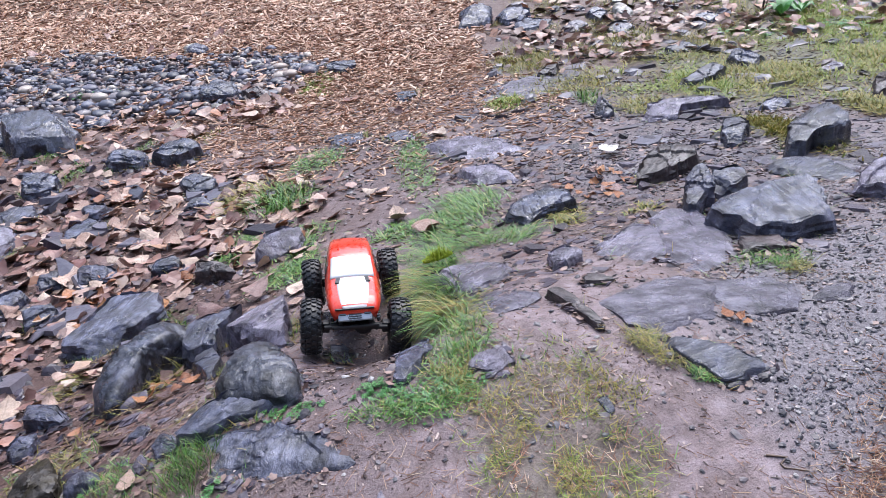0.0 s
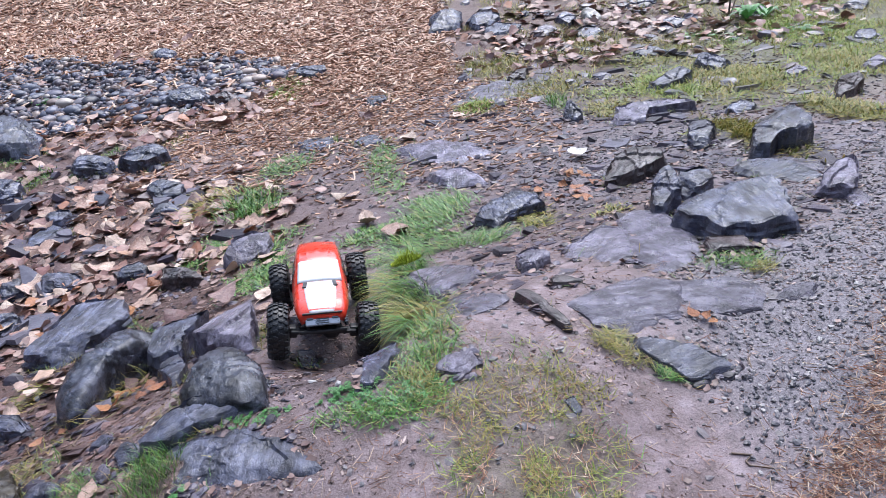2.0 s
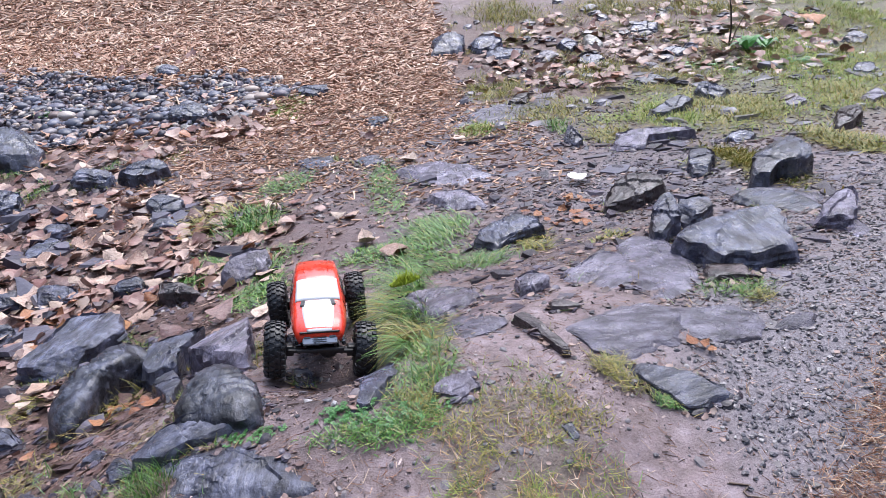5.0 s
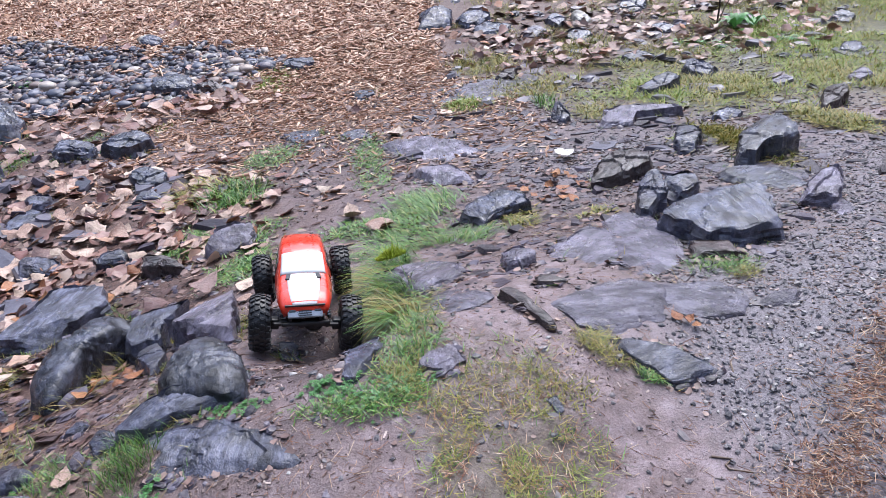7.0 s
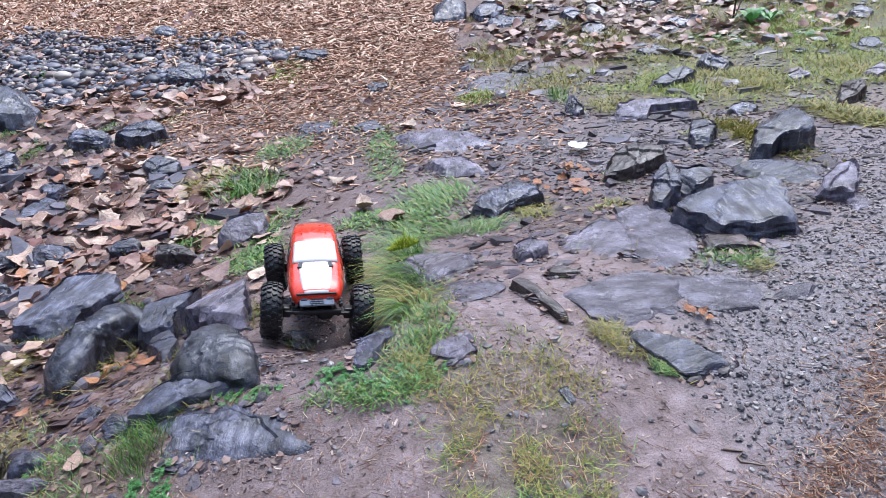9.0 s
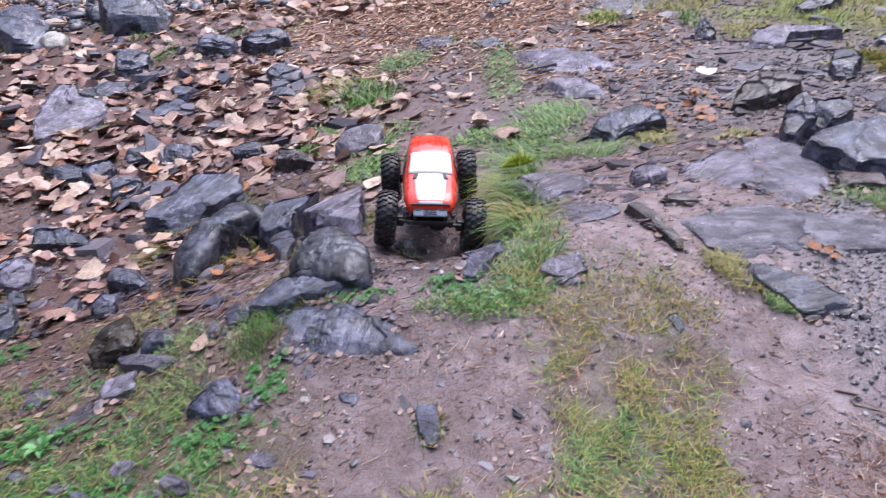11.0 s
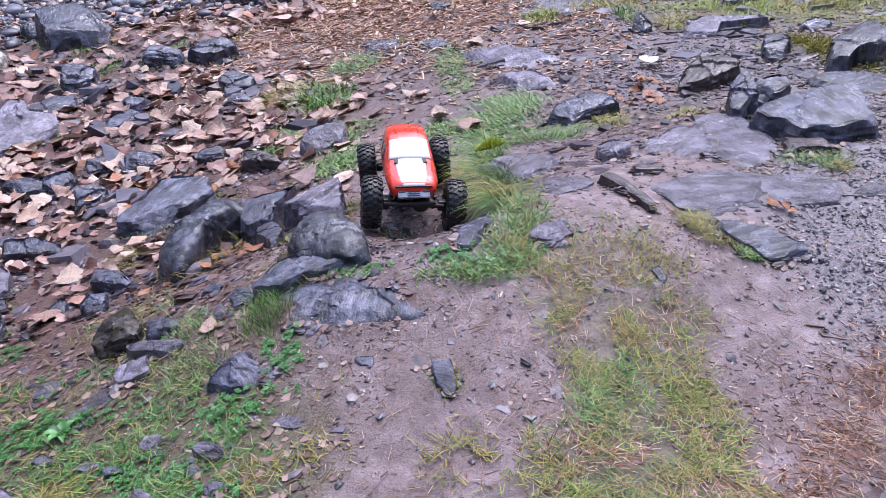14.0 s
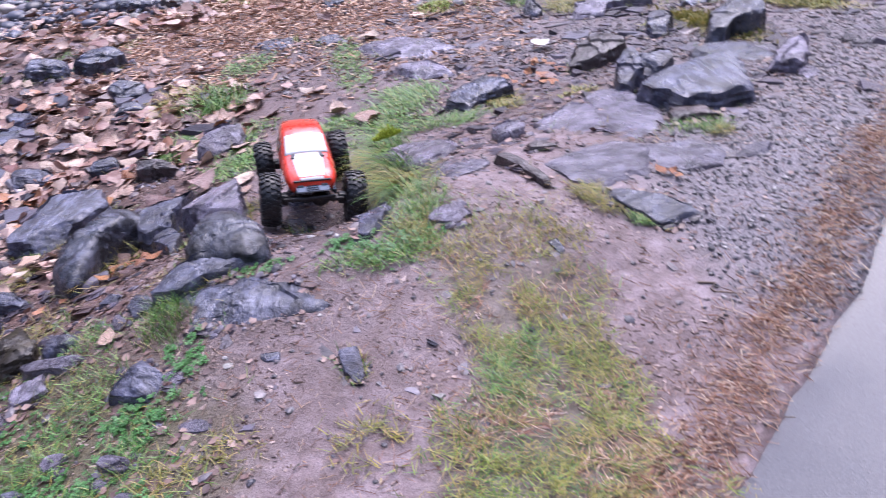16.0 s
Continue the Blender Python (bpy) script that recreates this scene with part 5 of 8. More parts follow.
rock("slate_rock", 1.408, 2.281, 0.063, ((-0.082, -0.026), (0.017, 0.075), (0.101, 0.111), (0.030, -0.035), (-0.006, -0.070), (-0.061, -0.055)),
     "purple-grey wet slate block with a dark broken side", SLATE_PURPLE, 0.06, 0.12, 4, 0.6, 0.6, tip=(0.13, 0.19))
rock("flat_rock", 1.357, 2.587, 0.019, ((-0.082, 0.091), (-0.016, 0.134), (0.076, 0.040), (0.083, -0.132), (0.006, -0.146), (-0.067, 0.012)),
     "flat wet blue-grey slate slab lying on the soil", SLATE, 0.12, 0.3, 3, 0.7, 0.4, tip=(0.03, 0.06))
rock("flat_rock", 3.181, 5.195, 0.048, ((-0.104, -0.038), (0.042, 0.137), (0.085, 0.028), (-0.024, -0.126)),
     "flat wet blue-grey slate slab lying on the soil", SLATE, 0.06, 0.12, 4, 0.6, 0.6, tip=(0.07, 0.13))
rock("flat_rock", 2.699, 4.268, 0.045, ((-0.074, 0.000), (0.081, 0.116), (0.055, -0.028), (-0.062, -0.088)),
     "flat purple-grey slate slab set in the soil", SLATE_PURPLE, 0.06, 0.12, 4, 0.6, 0.6, tip=(0.07, 0.12))
rock("flat_rock", 2.304, 4.328, 0.034, ((-0.059, 0.009), (0.049, 0.077), (0.059, -0.015), (-0.049, -0.071)),
     "flat purple-grey slate slab set in the soil", SLATE_PURPLE, 0.06, 0.12, 4, 0.6, 0.6, tip=(0.08, 0.14))
rock("brown_rock", 2.199, 3.641, 0.075, ((-0.126, -0.128), (-0.017, 0.061), (0.108, 0.147), (0.097, 0.044), (-0.062, -0.125)),
     "rough dark red-brown rock half sunk in the soil", SLATE_BROWN, 0.1, 0.12, 7, 0.9, 0.7, tip=(0.07, 0.13))
rock("slate_rock", 2.318, 6.294, 0.050, ((-0.093, 0.031), (0.016, 0.105), (0.083, -0.029), (-0.006, -0.108)),
     "dark blue-grey wet slate rock with split edges on the bank", SLATE, 0.1, 0.12, 7, 0.9, 0.7, tip=(0.07, 0.19))
rock("slate_rock", 2.964, 6.353, 0.055, ((-0.118, -0.020), (0.033, 0.140), (0.097, 0.022), (-0.012, -0.142)),
     "purple-grey wet slate block with a dark broken side", SLATE_PURPLE, 0.1, 0.12, 7, 0.9, 0.7, tip=(0.08, 0.17))
rock("flat_rock", 1.863, 5.430, 0.036, ((-0.103, 0.035), (0.028, 0.096), (0.105, -0.025), (-0.030, -0.105)),
     "flat wet blue-grey slate slab lying on the soil", SLATE, 0.06, 0.12, 4, 0.6, 0.6, tip=(0.05, 0.15))
rock("flat_rock", 1.393, 6.531, 0.042, ((-0.083, 0.037), (0.016, 0.090), (0.084, -0.029), (-0.017, -0.098)),
     "flat purple-grey slate slab set in the soil", SLATE_PURPLE, 0.06, 0.12, 4, 0.6, 0.6, tip=(0.04, 0.22))
rock("slate_rock", 3.747, 6.311, 0.052, ((-0.105, 0.000), (0.053, 0.138), (0.090, -0.009), (-0.038, -0.129)),
     "dark blue-grey wet slate rock with split edges on the bank", SLATE, 0.1, 0.12, 7, 0.9, 0.7, tip=(0.08, 0.15))
rock("flat_rock", -0.422, 2.946, 0.064, ((-0.075, -0.031), (-0.054, 0.058), (0.012, 0.099), (0.084, 0.050), (0.075, -0.036), (0.010, -0.071), (-0.051, -0.069)),
     "smooth lavender-grey slate block beside the path", SLATE_PURPLE, 0.1, 0.15, 4, 0.6, 0.4, tip=(-0.06, 0.27))
rock("flat_rock", 0.217, 2.103, 0.037, ((-0.126, 0.024), (-0.087, 0.097), (0.000, 0.113), (0.100, 0.029), (0.112, -0.056), (0.042, -0.128), (-0.040, -0.080)),
     "wet slate outcrop showing through the grass of the mound", SLATE_PURPLE, 0.15, 0.2, 4, 0.8, 0.8, tip=(-0.01, 0.08))

# ---- loose cover: chips, pebbles, grit, needles, grass, leaves ----
def turned(yaw, pitch, roll):
    """Turns for arrays of angles, as stacks of matrices."""
    cz, sz, cy, sy, cx, sx = np.cos(yaw), np.sin(yaw), np.cos(pitch), np.sin(pitch), np.cos(roll), np.sin(roll)
    return np.stack([np.stack([cz * cy, cz * sy * sx - sz * cx, cz * sy * cx + sz * sx], -1),
                     np.stack([sz * cy, sz * sy * sx + cz * cx, sz * sy * cx - cz * sx], -1),
                     np.stack([-sy, cy * sx, cy * cx], -1)], -2)


def slope(x, y):
    d = 0.02
    return (lie(x + d, y) - lie(x - d, y)) / (2 * d), (lie(x, y + d) - lie(x, y - d)) / (2 * d)


def strew(name, forms, x, y, size, yaw, pitch, roll, lift, material, label, category, smooth=False):
    """One mesh of many small pieces of the given forms, lying on the ground."""
    x, y = np.asarray(x, float), np.asarray(y, float)
    n = len(x)
    z = top(x, y) + lift
    sx, sy = slope(x, y)
    turn = turned(yaw, pitch, roll)
    pick = np.arange(n) % len(forms)
    verts, tris, at = [], [], 0
    for k, (fv, ft) in enumerate(forms):
        sel = np.nonzero(pick == k)[0]
        fv = np.asarray(fv, float)
        p = fv[None] * size[sel][:, None, :]
        p = np.einsum("nij,nvj->nvi", turn[sel], p)
        p[:, :, 2] += p[:, :, 0] * sx[sel][:, None] + p[:, :, 1] * sy[sel][:, None]
        p += np.stack([x[sel], y[sel], z[sel]], -1)[:, None]
        idx = np.asarray(ft)[None] + (at + np.arange(len(sel)) * len(fv))[:, None, None]
        verts.append(p.reshape(-1, 3))
        tris.append(idx.reshape(-1))
        at += len(sel) * len(fv)
    me = fill_mesh(bpy.data.meshes.new(name), np.concatenate(verts), np.concatenate(tris), 3)
    me.polygons.foreach_set("use_smooth", np.full(len(me.polygons), smooth))
    me.materials.append(material)
    return tagged(new(name, me), label, category, kind="stuff")


def cast(rng, count, box, area=None, power=1.0):
    """Random places in a box, kept by the area's density."""
    x, y = rng.uniform(box[0], box[1], count), rng.uniform(box[2], box[3], count)
    if area is not None:
        keep = rng.uniform(0, 1, count) < np.clip(area(x, y), 0, 1) ** power
        x, y = x[keep], y[keep]
    return x, y


def bar_form(taper=0.6, bend=0.0):
    v = [(-0.5, -0.5, -0.5), (-0.5, 0.5, -0.5), (-0.5, 0.4, 0.5), (-0.5, -0.4, 0.5), (0.5, -0.5 * taper, -0.5 + bend), (0.5, 0.5 * taper, -0.5 + bend),
         (0.5, 0.4 * taper, 0.5 + bend), (0.5, -0.4 * taper, 0.5 + bend)]
    q = [(0, 1, 2, 3), (7, 6, 5, 4), (0, 4, 5, 1), (1, 5, 6, 2), (2, 6, 7, 3), (3, 7, 4, 0)]
    return v, [t for a, b, c, d in q for t in ((a, b, c), (a, c, d))]


def stone_form(rng, sharp=0.25, rings=4, n=7):
    v, f = [(0, 0, 0.5)], []
    for r in range(1, rings):
        p = math.pi * r / rings
        for k in range(n):
            a = 2 * math.pi * (k + 0.5 * (r % 2)) / n
            s = 1 + rng.uniform(-sharp, sharp)
            v.append((0.5 * math.sin(p) * math.cos(a) * s, 0.5 * math.sin(p) * math.sin(a) * s, 0.5 * math.cos(p) * (1 + rng.uniform(-sharp, sharp) * 0.5)))
    v.append((0, 0, -0.5))
    last = len(v) - 1
    for k in range(n):
        f.append((0, 1 + k, 1 + (k + 1) % n))
        f.append((last, last - n + (k + 1) % n, last - n + k))
    for r in range(rings - 2):
        for k in range(n):
            a, b = 1 + r * n + k, 1 + r * n + (k + 1) % n
            f += [(a, a + n, b), (b, a + n, b + n)]
    return v, f


def shard_form(rng):
    """A flat broken flake: an uneven many-sided slab with a chipped upper rim."""
    n = int(rng.integers(5, 8))
    a = np.sort(rng.uniform(0, 6.283, n) * 0.35 + np.arange(n) / n * 6.283)
    r = rng.uniform(0.36, 0.58, n)
    tilt = rng.uniform(-0.3, 0.3, 2)
    v = [(r[k] * math.cos(a[k]), r[k] * math.sin(a[k]), -0.5) for k in range(n)]
    v += [(0.9 * r[k] * math.cos(a[k]), 0.9 * r[k] * math.sin(a[k]), 0.4 + tilt[0] * math.cos(a[k]) + tilt[1] * math.sin(a[k])) for k in range(n)]
    v.append((rng.uniform(-0.1, 0.1), rng.uniform(-0.1, 0.1), 0.5 + rng.uniform(-0.1, 0.15)))
    f = []
    for k in range(n):
        j = (k + 1) % n
        f += [(k, j, n + j), (k, n + j, n + k), (n + k, n + j, 2 * n)]
    return v, f


def rod_form():
    v = [(x, 0.5 * math.cos(a), 0.5 * math.sin(a)) for x in (-0.5, 0.5) for a in (0.5, 2.6, 4.7)]
    return v, [(0, 1, 4), (0, 4, 3), (1, 2, 5), (1, 5, 4), (2, 0, 3), (2, 3, 5)]


RNG = np.random.default_rng(11)


def rand(n, a, b):
    return RNG.uniform(a, b, n)


def spots(n):
    return rand(n, 0, 6.283), RNG.normal(0, 0.22, n), RNG.normal(0, 0.35, n)


# wood chips over the far ground
CHIP_FORMS = [bar_form(0.4), bar_form(0.75, 0.4), bar_form(0.9, -0.3), bar_form(0.15, 0.2)]
cxs, cys = cast(RNG, 52000, (-5.0, 1.0, 4.2, 8.6), mulch_area)
cn = len(cxs)
strew("wood_chips", CHIP_FORMS, cxs, cys, np.stack([0.030 + 0.105 * rand(cn, 0, 1) ** 2, 0.010 + 0.026 * rand(cn, 0, 1) ** 2, rand(cn, 0.005, 0.012)], 1) * np.clip(0.15 * cys - 0.2, 0.4, 1.0)[:, None], *spots(cn), rand(cn, 0.004, 0.028),
      BARK, "loose orange-brown shredded wood chips covering the far ground", "wood chips")
cxs, cys = cast(RNG, 18000, (-7.0, 1.2, 8.6, 14.0), mulch_area)
cn = len(cxs)
strew("wood_chips", CHIP_FORMS, cxs, cys, np.stack([rand(cn, 0.05, 0.14), rand(cn, 0.012, 0.03), rand(cn, 0.006, 0.012)], 1), *spots(cn), rand(cn, 0.003, 0.02),
      BARK, "loose orange-brown wood chips at the far end", "wood chips")
cxs, cys = cast(RNG, 7500, (-1.4, 0.95, 2.9, 5.4), lambda x, y: 0.9 * step(y, 2.9, 5.1))
cn = len(cxs)
strew("stray_wood_chips", CHIP_FORMS, cxs, cys, np.stack([rand(cn, 0.02, 0.07), rand(cn, 0.006, 0.014), rand(cn, 0.003, 0.006)], 1), *spots(cn), rand(cn, 0.001, 0.006),
      BARK, "wood chips strewn thinly over the muddy path", "wood chips")

# river pebbles
PEBBLE_FORMS = [stone_form(np.random.default_rng(k), 0.15, 5, 6) for k in range(8)]
pxs, pys = cast(RNG, 16000, (-5.5, -0.5, 4.6, 8.6), pebble_area)
pn = len(pxs)
ps = 0.024 + 0.050 * rand(pn, 0, 1) ** 2 + 0.05 * (rand(pn, 0, 1) > 0.95)
strew("river_pebbles", PEBBLE_FORMS, pxs, pys, np.stack([ps * rand(pn, 0.9, 1.5), ps * rand(pn, 0.65, 1), ps * rand(pn, 0.4, 0.75)], 1), *spots(pn),
      rand(pn, 0.003, 0.030), PEBBLE, "bed of smooth wet grey river pebbles", "pebbles", True)

cxs, cys = cast(RNG, 420, (-4.5, -0.6, 5.0, 8.0), pebble_area)
cn = len(cxs)
strew("stray_wood_chips", CHIP_FORMS, cxs, cys, np.stack([rand(cn, 0.03, 0.12), rand(cn, 0.008, 0.024), rand(cn, 0.004, 0.009)], 1), *spots(cn), rand(cn, 0.03, 0.06),
      BARK, "wood chips blown over the river pebbles", "wood chips")

# gravel and grit
GRIT_FORMS = [stone_form(np.random.default_rng(20 + k), 0.3, 3, 5) for k in range(8)]
gxs, gys = cast(RNG, 48000, (0.5, 2.6, 0.9, 3.8), gravel_area)
gn = len(gxs)
gs = (0.0035 + 0.010 * rand(gn, 0, 1) ** 2.5) * (1 + 0.9 * (rand(gn, 0, 1) > 0.985))
strew("gravel", GRIT_FORMS, gxs, gys, np.stack([gs * rand(gn, 0.9, 1.5), gs, gs * rand(gn, 0.4, 0.7)], 1), *spots(gn), gs * 0.15, GRIT,
      "loose wet grey gravel pressed into the soil", "gravel")
gxs, gys = cast(RNG, 16000, (-1.6, 2.6, 0.85, 5.2), lambda x, y: 0.25 + 0.5 * step(rough(x, y, 0.3, 33), 0.0, 0.5))
gn = len(gxs)
gs = rand(gn, 0.004, 0.016) * (1 + 0.8 * (rand(gn, 0, 1) > 0.95)) * (0.7 + 0.15 * gys)
strew("grit", GRIT_FORMS, gxs, gys, np.stack([gs * rand(gn, 0.9, 1.6), gs, gs * rand(gn, 0.35, 0.6)], 1), *spots(gn), gs * 0.1, GRIT,
      "small stones and grit scattered over the mud", "grit")
RUBBLE_FORMS = [stone_form(np.random.default_rng(80 + k), 0.2, 4, 7) for k in range(9)]
SHARD_FORMS = [shard_form(np.random.default_rng(60 + k)) for k in range(9)]
gxs, gys = cast(RNG, 3800, (0.1, 2.6, 1.9, 5.0), lambda x, y: 0.9 * np.maximum(shale_area(x, y), oval(x, y, 1.1, 3.0, 0.9, 1.3, -20, 0.5)))
gn = len(gxs)
gs = 0.010 + 0.065 * rand(gn, 0, 1) ** 3
strew("slate_shards", SHARD_FORMS, gxs, gys, np.stack([gs * rand(gn, 0.9, 1.7), gs, gs * rand(gn, 0.05, 0.13)], 1), rand(gn, 0, 6.283), RNG.normal(0, 0.08, gn), RNG.normal(0, 0.08, gn), gs * -0.02, SHARD,
      "broken slate shards trodden into the muddy bank", "slate shards")
gxs, gys = cast(RNG, 1300, (-3.0, -0.3, 1.1, 5.0), lambda x, y: 0.9 * litter_area(x, y))
gn = len(gxs)
gs = (0.012 + 0.06 * rand(gn, 0, 1) ** 2) * np.clip(0.25 * gys, 0.5, 1.2)
strew("slate_rubble", RUBBLE_FORMS, gxs, gys, np.stack([gs * rand(gn, 0.9, 1.5), gs, gs * rand(gn, 0.2, 0.4)], 1), *spots(gn), gs * -0.05, SHARD,
      "small broken slate rubble under the fallen leaves", "slate rubble")

gxs, gys = cast(RNG, 420, (0.6, 4.6, 4.0, 8.6), lambda x, y: 0.7 * np.maximum(litter_area(x, y), 0.6 * turf_area(x, y)))
gn = len(gxs)
gs = 0.035 + 0.11 * rand(gn, 0, 1) ** 2
strew("bank_rubble", RUBBLE_FORMS, gxs, gys, np.stack([gs * rand(gn, 0.9, 1.6), gs, gs * rand(gn, 0.4, 0.8)], 1), rand(gn, 0, 6.283), RNG.normal(0, 0.2, gn), RNG.normal(0, 0.2, gn), gs * 0.04, SLAB,
      "dark slate rubble half hidden on the far bank", "slate rubble")
gxs, gys = cast(RNG, 520, (0.3, 3.4, 2.7, 6.0), lambda x, y: 0.8 * step(rough(x, y, 0.45, 39), -0.25, 0.3))
gn = len(gxs)
gs = (0.045 + 0.15 * rand(gn, 0, 1) ** 2) * np.clip(0.25 * gys, 0.6, 1.2)
strew("bank_slabs", SHARD_FORMS, gxs, gys, np.stack([gs * rand(gn, 0.9, 1.6), gs, gs * rand(gn, 0.14, 0.32)], 1), rand(gn, 0, 6.283), RNG.normal(0, 0.07, gn), RNG.normal(0, 0.07, gn), gs * -0.045, SLAB,
      "flat wet slate pieces sunk into the muddy bank", "slate rubble")
nxs, nys = cast(RNG, 12500, (-0.5, 3.4, 2.6, 6.6), lambda x, y: 0.9 * step(rough(x, y, 0.3, 41), -0.25, 0.35))
nn = len(nxs)
strew("bank_litter", [bar_form(0.6), shard_form(np.random.default_rng(93))], nxs, nys, np.stack([rand(nn, 0.008, 0.034), rand(nn, 0.003, 0.010), rand(nn, 0.002, 0.005)], 1),
      rand(nn, 0, 6.283), RNG.normal(0, 0.12, nn), rand(nn, 0, 3), rand(nn, 0.0, 0.005), BANK_SCRAP, "red-brown bark and leaf crumbs over the wet bank", "litter")

gxs, gys = cast(RNG, 170, (-2.6, -0.55, 2.3, 4.8), lambda x, y: 0.75 * litter_area(x, y))
gn = len(gxs)
gs = 0.035 + 0.07 * rand(gn, 0, 1) ** 2
strew("slate_rubble", SHARD_FORMS, gxs, gys, np.stack([gs * rand(gn, 0.9, 1.5), gs, gs * rand(gn, 0.25, 0.5)], 1), rand(gn, 0, 6.283), RNG.normal(0, 0.2, gn), RNG.normal(0, 0.2, gn), gs * 0.2, SHARD,
      "broken slate blocks among the fallen leaves", "slate rubble")
gxs, gys = cast(RNG, 120, (-2.3, -0.5, 2.2, 4.4), lambda x, y: 0.8 * litter_area(x, y) * step(rough(x, y, 0.4, 43), -0.3, 0.2))
gn = len(gxs)
gs = 0.06 + 0.13 * rand(gn, 0, 1) ** 2
strew("litter_slabs", SHARD_FORMS, gxs, gys, np.stack([gs * rand(gn, 0.9, 1.6), gs, gs * rand(gn, 0.10, 0.22)], 1), rand(gn, 0, 6.283), RNG.normal(-0.05, 0.09, gn), RNG.normal(0, 0.09, gn), 0.010 + gs * 0.02, SLAB,
      "wet purple-grey slate pieces poking out of the fallen leaves", "slate rubble")
gxs, gys = cast(RNG, 700, (-1.9, -0.45, 1.5, 2.9), lambda x, y: 0.6 * step(rough(x, y, 0.3, 35), -0.2, 0.3))
gn = len(gxs)
gs = 0.012 + 0.05 * rand(gn, 0, 1) ** 2
strew("slate_rubble", RUBBLE_FORMS, gxs, gys, np.stack([gs * rand(gn, 0.9, 1.6), gs, gs * rand(gn, 0.3, 0.6)], 1), *spots(gn), gs * 0.02, SHARD,
      "small wet slate rubble on the dark slope", "slate rubble")

gxs, gys = cast(RNG, 420, (-0.25, 1.25, 0.95, 2.6), lambda x, y: 0.35 + 0.6 * step(rough(x, y, 0.22, 37), 0.0, 0.4))
gn = len(gxs)
gs = 0.008 + 0.03 * rand(gn, 0, 1) ** 2.5
strew("embedded_stones", SHARD_FORMS, gxs, gys, np.stack([gs * rand(gn, 0.9, 1.7), gs, gs * rand(gn, 0.10, 0.2)], 1), rand(gn, 0, 6.283), RNG.normal(0, 0.06, gn), RNG.normal(0, 0.06, gn), gs * -0.02, SHARD,
      "small slate flakes pressed flat into the trodden mud", "slate flakes")

# pine needles and twig litter
def needle_area(x, y):
    side = asphalt_side(x, y)
    band = np.exp(-((side + 0.07) / 0.055) ** 2) * step(y, 0.4, 0.7)
    return np.clip(band * (0.75 + 0.9 * rough(x, y, 0.12, 71)), 0, 1)


nxs, nys = cast(RNG, 90000, (0.2, 1.6, 0.5, 2.0), needle_area)
nn = len(nxs)
strew("pine_needles", [rod_form()], nxs, nys, np.stack([rand(nn, 0.008, 0.028), rand(nn, 0.0008, 0.0018), rand(nn, 0.0008, 0.0015)], 1), rand(nn, 0, 6.283),
      RNG.normal(0, 0.12, nn), rand(nn, 0, 3), rand(nn, 0.001, 0.014), NEEDLE, "drift of orange-brown pine needles along the asphalt edge", "pine needles")
nxs, nys = cast(RNG, 17000, (-0.7, 1.7, 0.75, 2.6), lambda x, y: 0.35 + 0.6 * step(rough(x, y, 0.2, 75), 0.1, 0.5))
nn = len(nxs)
strew("scattered_needles", [rod_form()], nxs, nys, np.stack([0.006 + 0.03 * rand(nn, 0, 1) ** 2, rand(nn, 0.0007, 0.0015), rand(nn, 0.0007, 0.0012)], 1), rand(nn, 0, 6.283),
      RNG.normal(0, 0.06, nn), rand(nn, 0, 3), rand(nn, 0.0005, 0.0025), NEEDLE, "single dry pine needles scattered over the mud", "pine needles")
nxs, nys = cast(RNG, 12000, (-2.2, 1.7, 0.8, 4.6), lambda x, y: 0.025 + 0.75 * litter_area(x, y))
nn = len(nxs)
strew("twig_litter", [bar_form(0.6), bar_form(0.9, 0.5), rod_form()], nxs, nys, np.stack([rand(nn, 0.006, 0.028), rand(nn, 0.001, 0.004), rand(nn, 0.001, 0.003)], 1),
      rand(nn, 0, 6.283), RNG.normal(0, 0.15, nn), rand(nn, 0, 3), rand(nn, 0.0, 0.006), TWIG, "dark twig scraps and bark crumbs on wet soil", "litter")


nxs, nys = cast(RNG, 56000, (-0.95, 1.9, 0.7, 2.9), lambda x, y: (0.10 + 0.90 * step(rough(x, y, 0.13, 77), -0.1, 0.45)) * step(-asphalt_side(x, y), -0.03, 0.05))
nn = len(nxs)
strew("soil_crumbs", [rod_form(), shard_form(np.random.default_rng(91)), rod_form()], nxs, nys,
      np.stack([0.0035 + 0.013 * rand(nn, 0, 1) ** 2, rand(nn, 0.0015, 0.0045), rand(nn, 0.0010, 0.0026)], 1), rand(nn, 0, 6.283), RNG.normal(0, 0.1, nn), rand(nn, 0, 0.6),
      rand(nn, 0.0, 0.0016), CRUMB, "crumbs of bark, soil and grit trodden into the mud", "soil crumbs")


